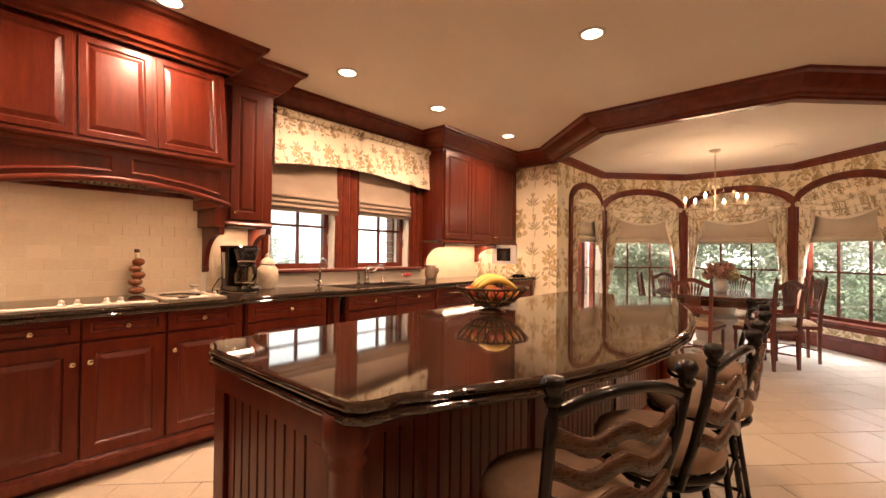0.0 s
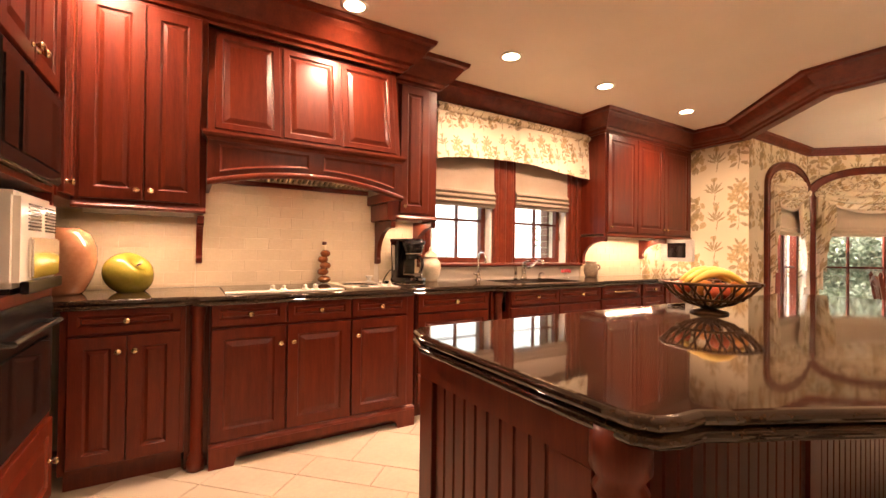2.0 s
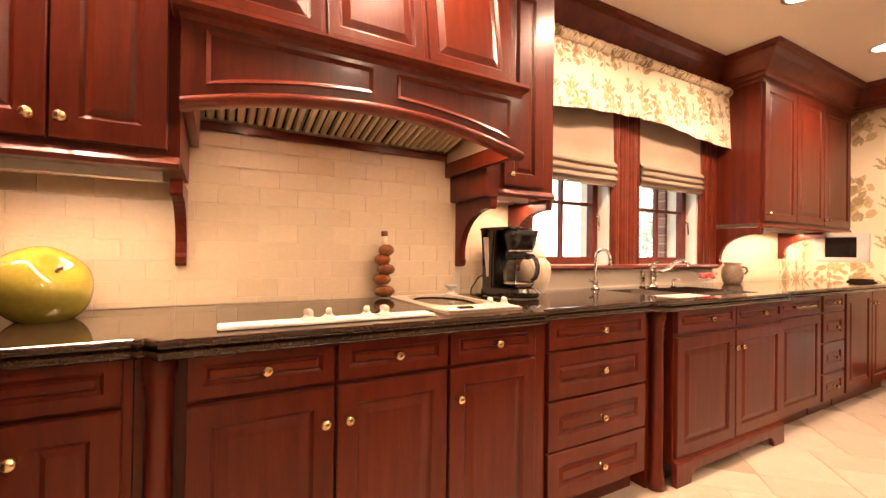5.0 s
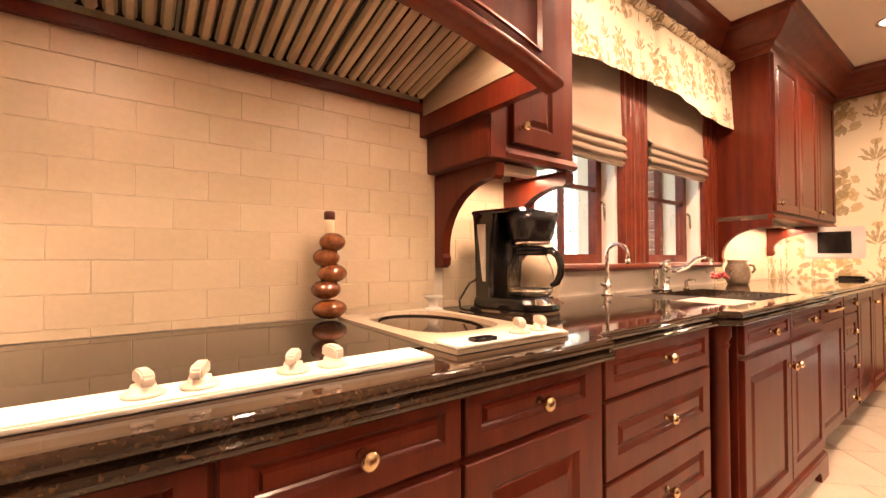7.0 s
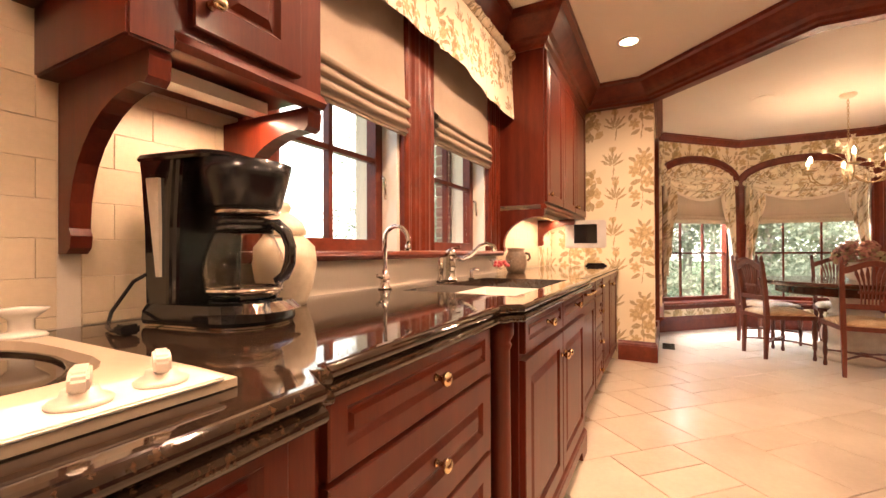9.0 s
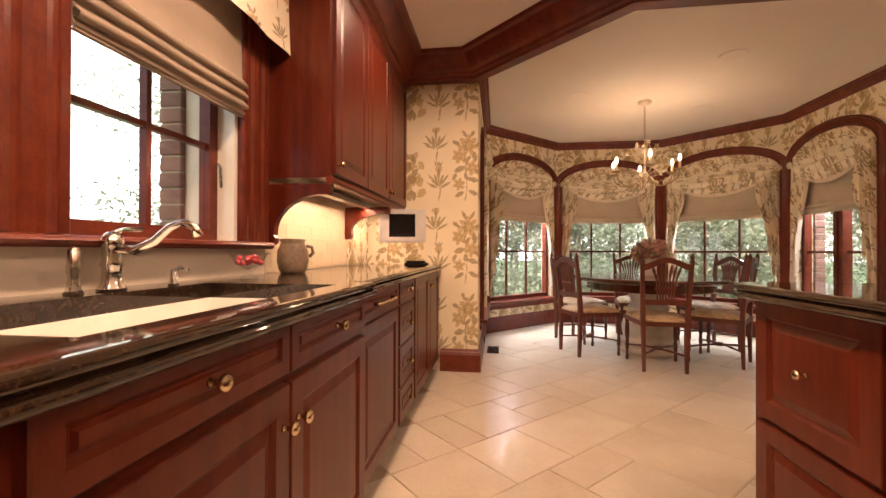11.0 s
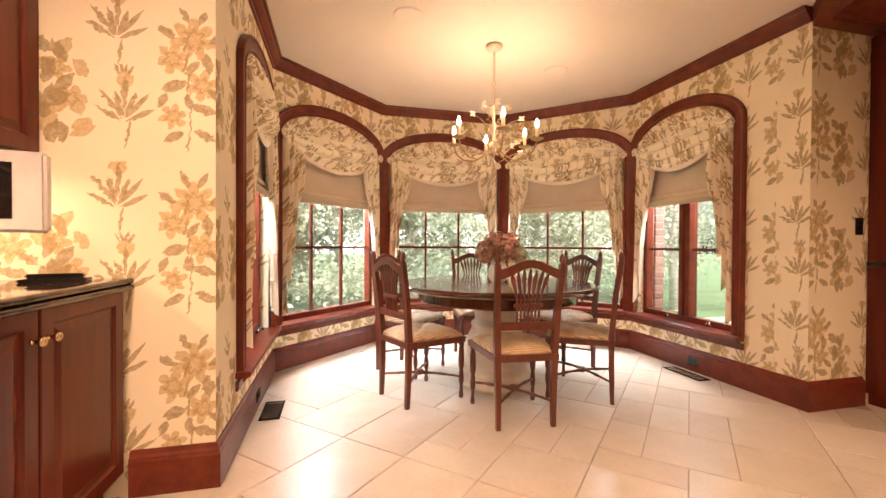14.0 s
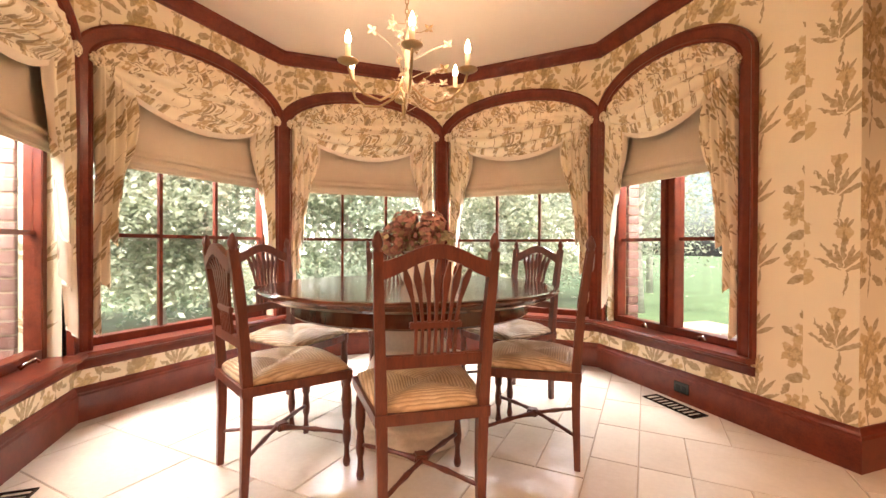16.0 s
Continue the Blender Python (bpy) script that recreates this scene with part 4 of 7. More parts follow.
# ---- corner cabinet, oven tower ----
C = thing("corner_cabinet", pose(-2.952, 0.308, 0, 0, 0, 180), "cherry corner wall cabinet with one narrow door", "cabinet", "upper cabinets")
part("body", boxes((0, 0.745, 0, 0.745, 1.395, 2.47)), CHERRY, C)
cab_door(C, 0.02, 1.415, 0.205, 1.02, 0.03, 0.05)
T = thing("oven_tower", pose(-2.2, 0.30, 0, 0, 0, 180), "tall cherry oven cabinet with built-in appliances", "cabinet")
part("body", boxes((0, 0.03, 0, 0.74, 0, 2.47), (0.72, 0.75, 0, 0.74, 0, 2.47), (0.03, 0.72, 0, 0.74, 0.06, 0.46), (0.03, 0.72, 0, 0.74, 0.96, 1.0), (0.03, 0.72, 0.70, 0.74, 1.0, 1.40), (0.03, 0.72, 0, 0.74, 1.40, 1.425), (0.03, 0.72, 0, 0.74, 1.80, 2.47)), CHERRY, T)
cab_door(T, 0.04, 0.10, 0.67, 0.34, 0.61, 0.17, "drawer")
cab_door(T, 0.04, 1.83, 0.33, 0.60, 0.30, 0.06)
cab_door(T, 0.38, 1.83, 0.33, 0.60, 0.03, 0.06)
O = part("oven", boxes((0.032, 0.718, -0.012, 0.6, 0.462, 0.958), bevel=0.006), BLACK, T, "black glass built-in oven")
part("window", boxes((0.10, 0.65, -0.018, -0.012, 0.53, 0.80), bevel=0.003), BLACK_GLASS, O)
part("oven_handle", tube([(0.10, -0.012, 0.86), (0.10, -0.05, 0.86), (0.65, -0.05, 0.86), (0.65, -0.012, 0.86)], 0.011, 8), BLACK, O)
O = part("microwave", boxes((0.032, 0.718, -0.03, 0.5, 1.427, 1.798), bevel=0.006), BLACK, T, "black built-in microwave")
part("window", boxes((0.20, 0.68, -0.036, -0.03, 1.48, 1.75), bevel=0.003), BLACK_GLASS, O)
part("keypad", boxes((0.05, 0.17, -0.034, -0.03, 1.48, 1.75), bevel=0.002), IRON, O)
TO = thing("toaster_oven", pose(-2.46, 0.335, 1.0, 0, 0, 180), "cream enamel toaster oven in the tower niche", "toaster oven")
part("case", boxes((0.0, 0.47, 0.02, 0.36, 0.02, 0.36), bevel=0.02), ENAMEL, TO)
part("door", boxes((0.10, 0.45, 0.004, 0.022, 0.05, 0.20), bevel=0.006), CHROME, TO, "mirror-like oven door")
part("trim", boxes((0.02, 0.46, -0.004, 0.02, 0.0, 0.045), bevel=0.004), BLACK, TO)
for g0 in (0.10, 0.30):
    for k in range(8):
        part("vent_slot", boxes((g0, g0 + 0.14, 0.015, 0.021, 0.225 + k * 0.013, 0.231 + k * 0.013)), BLACK, TO)
for x in (0.03, 0.44):
    part("foot", boxes((x - 0.015, x + 0.015, 0.05, 0.3, 0.0, 0.02)), BLACK, TO)

# ---- island ----
ISL = thing("kitchen_island", pose(-1.3, 2.85, 0), "cherry island with beadboard panels under a granite top", "island")
OUT = [(-1.725, 4.19), (-1.725, 1.52), (-1.72, 1.46), (-1.69, 1.425), (-1.635, 1.41), (-1.58, 1.388), (-0.95, 1.385), (-0.90, 1.388), (-0.865, 1.41), (-0.850, 1.45), (-0.846, 1.50), (-0.82, 1.545), (-0.78, 1.63),
       (-0.667, 1.85), (-0.585, 2.15), (-0.545, 2.50), (-0.545, 2.85), (-0.585, 3.20), (-0.66, 3.55), (-0.77, 3.90), (-0.83, 4.10), (-0.845, 4.18), (-0.855, 4.24), (-0.89, 4.285), (-0.95, 4.31), (-1.59, 4.31), (-1.65, 4.295), (-1.705, 4.26)]
OUTL = [(x + 1.3, y - 2.85) for x, y in OUT]
IT = thing("island_top", pose(-1.3, 2.85, 0), "polished dark granite island top with a bowed edge", "worktop")
bm = bmesh.new()
sweep(OUTL, NOSE, closed=True, bm=bm)
part("moulded_edge", bm, GRANITE, IT)
bm = bmesh.new()
inner = sweep(OUTL, [(-0.03, CT), (-0.03, CT - 0.01), (-0.04, CT)], closed=True)
ring = [v.co.copy() for v in list(inner.verts)[::3]]
inner.free()
bm.faces.new([bm.verts.new(c) for c in ring])
part("slab", bm, GRANITE, IT)
bx0, bx1, by0, by1 = -0.345, 0.30, -1.40, 1.385
part("body", boxes((bx0, bx1, by0, by1, 0.10, 0.884), (bx0 + 0.03, bx1 - 0.03, by0 + 0.03, by1 - 0.03, 0.0, 0.10)), CHERRY, ISL)
part("base_moulding", sweep([(bx0, by1), (bx0, by0), (bx1, by0), (bx1, by1)][::-1], [(0.0, 0.0), (-0.0, 0.0), (0.02, 0.0), (0.02, 0.10), (0.012, 0.118), (0.004, 0.13), (0.0, 0.13)][1:], closed=True), CHERRY_TRIM, ISL)


def beadboard(length, z0, z1, step=0.052):
    bm = bmesh.new()
    n = round(length / step)
    s = length / n
    for k in range(n):
        x = k * s
        prism([(x, 0.0), (x, -0.007), (x + 0.006, -0.003), (x + 0.009, -0.010), (x + s - 0.002, -0.010), (x + s, -0.003), (x + s, 0.0)], z0, z1, "z", bm)
    return bm


for m, L in ((pose(bx0, by0, 0, 0, 0, 0), bx1 - bx0), (pose(bx1, by0, 0, 0, 0, 90), by1 - by0)):
    F = part("panel_frame", boxes((0, L, -0.022, 0, 0.78, 0.884), (0, L, -0.022, 0, 0.132, 0.22), (0, 0.075, -0.022, 0, 0.22, 0.78), (L - 0.075, L, -0.022, 0, 0.22, 0.78), bevel=0.002), CHERRY, ISL, m=m)
    part("beadboard", beadboard(L - 0.15, 0.22, 0.78), CHERRY, F, m=pose(0.075, 0, 0))
    if L > 1:
        for k in (1, 2):
            part("stile", boxes((L * k / 3 - 0.04, L * k / 3 + 0.04, -0.022, -0.0101, 0.22, 0.78)), CHERRY, F)
for x, y in ((bx1 + 0.055, by0 - 0.02), (bx1 + 0.055, by1 - 0.02)):
    part("corner_post", lathe([(0.0, 0.0), (0.05, 0.0), (0.05, 0.10), (0.040, 0.115), (0.046, 0.13), (0.036, 0.16), (0.040, 0.45), (0.036, 0.76), (0.046, 0.775), (0.036, 0.79), (0.050, 0.81), (0.050, 0.884), (0, 0.884)], 20, axis=(x, y)), CHERRY, ISL, smooth=True)
# fronts on the side that faces the sink
for y1, w, kind in ((1.36, 0.50, "drawer"), (0.84, 0.62, "door"), (0.20, 0.62, "door"), (-0.44, 0.45, "drawer"), (-0.91, 0.45, "door")):
    if kind == "drawer":
        for z0, z1 in ((0.135, 0.452), (0.47, 0.868)):
            d = part("drawer", panel(w - 0.02, z1 - z0, t=0.02), CHERRY, ISL, m=pose(bx0 - 0.02, y1 - 0.01, z0, 0, 0, -90))
            knob(d, (w - 0.02) / 2, (z1 - z0) / 2)
    else:
        d = part("door", panel(w - 0.02, 0.733, t=0.02), CHERRY, ISL, m=pose(bx0 - 0.02, y1 - 0.01, 0.135, 0, 0, -90))
        knob(d, 0.04, 0.62)


# ---- stools ----
CUSHION = surface("stool_cushion", (0.15, 0.095, 0.058), (0.25, 0.16, 0.10), 6, 0.6, fine=60, relief=0.2)
SLATWOOD = surface("stool_wood", (0.024, 0.0105, 0.0052), (0.062, 0.029, 0.0135), 6, 0.28, stretch=(1, 6, 6), fine=40, relief=0.02, spec=0.25)


def stool(m):
    S = thing("bar_stool", m, "dark iron swivel stool with wavy wooden slats and tan cushion", "bar stool", "stools at the island")
    part("cushion", lathe([(0, 0.575), (0.175, 0.575), (0.195, 0.59), (0.200, 0.61), (0.188, 0.635), (0.14, 0.652), (0, 0.66)], 28), CUSHION, S, smooth=True)
    bm = bmesh.new()
    tube([(0.185 * math.cos(a), 0.185 * math.sin(a), 0.562) for a in [2 * math.pi * k / 24 for k in range(25)]], 0.012, 8, bm)
    tube([(0.15 * math.cos(a), 0.15 * math.sin(a), 0.52) for a in [2 * math.pi * k / 24 for k in range(25)]], 0.010, 8, bm)
    lathe([(0, 0.50), (0.05, 0.50), (0.05, 0.56), (0, 0.56)], 12, bm)
    part("seat_ring", bm, IRON, S, smooth=True)
    for k in range(4):
        a = math.pi / 4 + k * math.pi / 2
        c, s = math.cos(a), math.sin(a)
        L = part("leg", tube([(0.14 * c, 0.14 * s, 0.53), (0.19 * c, 0.19 * s, 0.27), (0.235 * c, 0.235 * s, 0.012)], 0.0125, 8), IRON, S, smooth=True)
        part("foot", lathe([(0, 0), (0.020, 0), (0.020, 0.012), (0.013, 0.022), (0, 0.022)], 12, axis=(0.237 * c, 0.237 * s)), IRON, L, smooth=True)
    for z, r in ((0.20, 0.202), (0.34, 0.176)):
        for k in range(4):
            a0, a1 = math.pi / 4 + k * math.pi / 2, math.pi / 4 + (k + 1) * math.pi / 2
            if z > 0.3 and k % 2:
                continue
            part("footrest", tube([(r * math.cos(a0), r * math.sin(a0), z), (r * math.cos(a1), r * math.sin(a1), z)], 0.008, 6), IRON, S, smooth=True)
    for s in (-1, 1):
        P = part("post", tube([(s * 0.15, -0.13, 0.55), (s * 0.165, -0.175, 0.70), (s * 0.175, -0.205, 0.82), (s * 0.18, -0.225, 0.935)], 0.0135, 10), IRON, S, smooth=True)
        part("finial", lathe([(0, 0.93), (0.016, 0.93), (0.019, 0.94), (0.013, 0.946), (0.022, 0.958), (0.025, 0.972), (0.018, 0.986), (0, 0.99)], 14, axis=(s * 0.18, -0.226)), IRON, P, smooth=True)
    bm = tube([(0.175 * u, -0.216 - 0.03 * (1 - u * u), 0.905 + 0.045 * (1 - abs(u) ** 2.2)) for u in [-1 + k / 8 for k in range(17)]], 0.013, 8)
    part("top_rail", bm, IRON, S, smooth=True)
    for z in (0.70, 0.775, 0.845):
        bm = bmesh.new()
        ring = []
        for k in range(25):
            u = -1 + k / 12
            x, y = 0.172 * u, -0.185 - (z - 0.70) * 0.12 - 0.028 * (1 - u * u)
            wv = 0.014 * math.cos(u * math.pi * 2)
            ring.append([bm.verts.new((x, y + d, z + wv + h)) for d, h in ((-0.006, -0.019), (0.006, -0.019), (0.006, 0.019), (-0.006, 0.019))])
        for a, b in zip(ring, ring[1:]):
            for j in range(4):
                bm.faces.new((a[j], a[(j + 1) % 4], b[(j + 1) % 4], b[j]))
        part("slat", bm, SLATWOOD, S, "wavy brown wooden slat", True)
    return S


st = stool(pose(-0.68, 1.90, 0, 0, 0, 62))
for x, y, r in ((-0.57, 2.42, 80), (-0.545, 2.98, 90), (-0.60, 3.60, 103)):
    copy_thing(st, pose(x, y, 0, 0, 0, r))

# ---- hutch beside the bay ----
H = thing("hutch", pose(1.25, 5.80, 0), "dark cherry hutch with shelves above a counter", "hutch")
part("base", boxes((0, 1.2, 0.0, 0.38, 0.08, 0.93), (0.03, 1.17, 0.04, 0.38, 0.0, 0.08)), CHERRY, H)
part("counter", boxes((-0.015, 1.215, -0.03, 0.38, 0.931, 0.965), bevel=0.006), GRANITE, H)
cab_door(H, 0.02, 0.70, 0.57, 0.20, 0.285, 0.10, "drawer")
cab_door(H, 0.61, 0.70, 0.57, 0.20, 0.285, 0.10, "drawer")
cab_door(H, 0.02, 0.11, 0.57, 0.57, 0.54, 0.45)
cab_door(H, 0.61, 0.11, 0.57, 0.57, 0.03, 0.45)
part("side_panel", boxes((0, 0.03, 0.05, 0.38, 0.966, 2.46)), CHERRY, H)
part("side_panel", boxes((1.17, 1.2, 0.05, 0.38, 0.966, 2.46)), CHERRY, H)
part("back", boxes((0.03, 1.17, 0.36, 0.38, 0.966, 2.46)), CHERRY, H)
for z in (1.35, 1.72, 2.09, 2.44):
    part("shelf", boxes((0.03, 1.17, 0.06, 0.36, z, z + 0.02)), CHERRY, H)
SWP = thing("switch_plate", pose(1.17, 6.185, 1.20), "dark switch plate on the wallpaper", "switch")
part("plate", boxes((-0.036, 0.036, -0.007, 0, -0.058, 0.058), bevel=0.003), BLACK, SWP)
for dz in (-0.022, 0.022):
    part("toggle", boxes((-0.006, 0.006, -0.016, -0.007, dz - 0.009, dz + 0.009), bevel=0.002), IRON, SWP)

# ---- breakfast bay: table, chairs, chandelier ----
TX, TY = -1.0, 7.22
TB = thing("dining_table", pose(TX, TY, 0), "round dark wood table on a whitewashed pedestal", "table")
part("tabletop", lathe([(0, 0.715), (0.66, 0.715), (0.70, 0.722), (0.725, 0.735), (0.735, 0.748), (0.755, 0.752), (0.76, 0.760), (0.752, 0.769), (0.735, 0.772), (0, 0.772)], 72), TABLE_WOOD, TB, smooth=False)
part("apron", lathe([(0, 0.64), (0.60, 0.64), (0.61, 0.65), (0.61, 0.7145), (0, 0.7145)], 48), TABLE_WOOD, TB)
WASH = surface("whitewashed_wood", (0.52, 0.43, 0.33), (0.74, 0.66, 0.54), 7, 0.6, fine=60, relief=0.3)
part("pedestal", lathe([(0, 0.0), (0.30, 0.0), (0.31, 0.02), (0.30, 0.045), (0.27, 0.055), (0.265, 0.075), (0.285, 0.09), (0.285, 0.115), (0.25, 0.13), (0.235, 0.155), (0.25, 0.18), (0.255, 0.25), (0.235, 0.33), (0.20, 0.40), (0.185, 0.43), (0.20, 0.445), (0.195, 0.46), (0.17, 0.48), (0.165, 0.52), (0.18, 0.57), (0.22, 0.615), (0.23, 0.6395), (0, 0.6395)], 40), WASH, TB, "whitewashed turned pedestal", True)


def rush_material():
    m, nt, b = nodes_of("rush_seat")
    v = coords(nt)
    sp = nt.nodes.new("ShaderNodeSeparateXYZ")
    link(nt, v, sp.inputs[0])
    ax, ay = math_node(nt, "ABSOLUTE", sp.outputs[0]), math_node(nt, "ABSOLUTE", sp.outputs[1])
    side = math_node(nt, "GREATER_THAN", ax, ay)
    along = math_node(nt, "ADD", math_node(nt, "MULTIPLY", side, sp.outputs[0]), math_node(nt, "MULTIPLY", math_node(nt, "SUBTRACT", 1.0, side), sp.outputs[1]))
    wave = math_node(nt, "SINE", math_node(nt, "MULTIPLY", math_node(nt, "ADD", along, math_node(nt, "MULTIPLY", noise_tex(nt, v, 18), 0.012)), 560))
    n = noise_tex(nt, v, 9)
    col = mix(nt, ramp(nt, n, 0.3, 0.7), (0.46, 0.30, 0.15), (0.74, 0.57, 0.36))
    col = mix(nt, math_node(nt, "MULTIPLY", ramp(nt, wave, -1.0, 0.0), 0.85), mix(nt, 0.7, col, (0.26, 0.16, 0.08)), col)
    link(nt, col, b.inputs["Base Color"])
    b.inputs["Roughness"].default_value = 0.6
    bump(nt, b, wave, 0.5, 0.004)
    return m


RUSH = rush_material()


def chair(m):
    C = thing("dining_chair", m, "dark wooden sheaf-back chair with a woven rush seat", "chair", "chairs round the table")
    # rush seat: a rounded trapezium with four pillowed quarters
    bm = bmesh.new()
    N = 24
    g = [[None] * (N + 1) for _ in range(N + 1)]
    for i in range(N + 1):
        for j in range(N + 1):
            u, v = -1 + 2 * i / N, -1 + 2 * j / N
            half = 0.185 + 0.045 * (v + 1) / 2
            rim = max(abs(u), abs(v))
            x = half * u * (1 - 0.04 * v * v)
            y = 0.215 * v * (1 - 0.05 * u * u) + (0.018 * (1 - u * u) if v > 0.9 else 0)
            diag = abs(abs(u) - abs(v))
            g[i][j] = bm.verts.new((x, y, 0.446 + 0.020 * (1 - rim ** 8) + 0.026 * (1 - (1 - min(1, diag * 2.2)) ** 2) * (1 - rim ** 5) - 0.010 * (1 - rim)))
    for i in range(N):
        for j in range(N):
            bm.faces.new((g[i][j], g[i + 1][j], g[i + 1][j + 1], g[i][j + 1]))
    edge = [g[i][0] for i in range(N)] + [g[N][j] for j in range(N)] + [g[i][N] for i in range(N, 0, -1)] + [g[0][j] for j in range(N, 0, -1)]
    low = [bm.verts.new((e.co.x * 1.012, e.co.y * 1.012, 0.43)) for e in edge]
    for k in range(len(edge)):
        n = (k + 1) % len(edge)
        bm.faces.new((edge[k], low[k], low[n], edge[n]))
    bm.faces.new(low)
    part("seat", bm, RUSH, C, "woven golden rush seat", True)
    rail = [(-0.18, -0.21), (-0.225, 0.20), (-0.10, 0.225), (0.10, 0.225), (0.225, 0.20), (0.18, -0.21)]
    part("seat_rail", sweep(rail, [(0.0, 0.392), (0.008, 0.392), (0.012, 0.41), (0.008, 0.43), (0.0, 0.4295), (-0.018, 0.4295), (-0.018, 0.392)], closed=True), CHAIR_WOOD, C)
    for s in (-1, 1):
        part("front_leg", lathe([(0, 0.0), (0.013, 0.0), (0.017, 0.02), (0.012, 0.05), (0.011, 0.09), (0.017, 0.11), (0.019, 0.14), (0.015, 0.18), (0.013, 0.20), (0.019, 0.215), (0.0215, 0.26), (0.019, 0.34), (0.014, 0.36), (0.021, 0.375), (0.022, 0.43), (0, 0.43)], 12, axis=(s * 0.212, 0.205)), CHAIR_WOOD, C, smooth=True)
        bm = bmesh.new()
        pts = [(s * 0.168, -0.212, 0.0), (s * 0.17, -0.205, 0.25), (s * 0.175, -0.205, 0.45), (s * 0.183, -0.225, 0.70), (s * 0.193, -0.262, 0.955)]
        hw = (0.013, 0.017, 0.019, 0.017, 0.015)
        rings = [[bm.verts.new((x + a * h, y + b * h, z)) for a, b in ((-1, -1), (1, -1), (1, 1), (-1, 1))] for (x, y, z), h in zip(pts, hw)]
        for r0, r1 in zip(rings, rings[1:]):
            for k in range(4):
                bm.faces.new((r0[k], r0[(k + 1) % 4], r1[(k + 1) % 4], r1[k]))
        bm.faces.new(rings[0])
        bm.faces.new(rings[-1])
        P = part("back_leg", bm, CHAIR_WOOD, C)
        part("finial", lathe([(0, 0.955), (0.015, 0.955), (0.011, 0.962), (0.017, 0.972), (0.018, 0.985), (0.011, 1.005), (0.004, 1.018), (0, 1.02)], 12, axis=(s * 0.1935, -0.262)), CHAIR_WOOD, P, smooth=True)

    def by(z):
        return -0.205 - max(0, z - 0.45) * 0.113

    bm = bmesh.new()
    rings = []
    for k in range(17):
        u = -1 + k / 8
        crest = 0.925 + 0.055 * (0.5 + 0.5 * math.cos(math.pi * u)) ** 0.8
        foot = crest - 0.045 - 0.012 * abs(u)
        y = by(0.93) - 0.012 * (1 - u * u)
        rings.append([bm.verts.new((0.182 * u, y + d, z)) for d, z in ((-0.011, foot), (0.011, foot), (0.011, crest), (-0.011, crest))])
    for a, b in zip(rings, rings[1:]):
        for j in range(4):
            bm.faces.new((a[j], a[(j + 1) % 4], b[(j + 1) % 4], b[j]))
    part("top_rail", bm, CHAIR_WOOD, C)
    part("lower_rail", boxes((-0.175, 0.175, by(0.6) - 0.010, by(0.6) + 0.010, 0.575, 0.62), bevel=0.004), CHAIR_WOOD, C)
    part("cross_slat", boxes((-0.088, 0.088, by(0.72) - 0.009, by(0.72) + 0.009, 0.705, 0.728), bevel=0.003), CHAIR_WOOD, C)
    for k in range(7):
        u = -1 + k / 3
        pts = [(0.066 * u, by(0.62), 0.61), (0.066 * u, by(0.71), 0.715), (0.080 * u, by(0.80), 0.80), (0.098 * u, by(0.86), 0.865), (0.112 * u, by(0.93) - 0.008, 0.93 - 0.018 * abs(u))]
        bm = bmesh.new()
        rings = [[bm.verts.new((x + a * h, y + b * 0.006, z)) for a, b in ((-1, -1), (1, -1), (1, 1), (-1, 1))] for (x, y, z), h in zip(pts, (0.005, 0.005, 0.006, 0.0125, 0.004))]
        for r0, r1 in zip(rings, rings[1:]):
            for j in range(4):
                bm.faces.new((r0[j], r0[(j + 1) % 4], r1[(j + 1) % 4], r1[j]))
        part("spindle", bm, CHAIR_WOOD, C)
    for s in (-1, 1):
        L = Vector((s * 0.212, 0.205, 0.145)), Vector((-s * 0.169, -0.208, 0.145))
        bm = tube([L[0].lerp(L[1], t) + Vector((0, 0, 0.02 * math.sin(math.pi * t))) for t in [k / 12 for k in range(13)]], [0.007, 0.009, 0.008, 0.012, 0.008, 0.010, 0.015, 0.010, 0.008, 0.012, 0.008, 0.009, 0.007], 8)
        part("stretcher", bm, CHAIR_WOOD, C, smooth=True)
    part("stretcher_boss", boxes((-0.026, 0.026, -0.028, 0.024, 0.148, 0.182), bevel=0.006), CHAIR_WOOD, C)
    return C


ch = chair(pose(-1.13, 6.595, 0, 0, 0, -4))
for x, y, r in ((-1.64, 7.06, -67), (-0.49, 6.845, 53), (-1.60, 7.70, -135), (-0.90, 7.93, 178), (-0.29, 7.46, 107)):
    copy_thing(ch, pose(x, y, 0, 0, 0, r))

# vase of dried hydrangeas
VS = thing("flower_vase", pose(-0.98, 7.24, 0.772), "white vase of dried pink and green hydrangeas", "flowers")
part("vase", lathe([(0, 0), (0.05, 0), (0.07, 0.02), (0.085, 0.06), (0.08, 0.10), (0.06, 0.14), (0.055, 0.16), (0.065, 0.175), (0.055, 0.175), (0.045, 0.16), (0, 0.15)], 24), ENAMEL, VS, smooth=True)


def petal_material(name, c1, c2, c3):
    m, nt, b = nodes_of(name)
    ge = nt.nodes.new("ShaderNodeNewGeometry")
    r = ge.outputs["Random Per Island"]
    col = mix(nt, ramp(nt, r, 0.0, 0.5), c1, c2)
    col = mix(nt, ramp(nt, r, 0.6, 1.0), col, c3)
    link(nt, col, b.inputs["Base Color"])
    b.inputs["Roughness"].default_value = 0.75
    return m


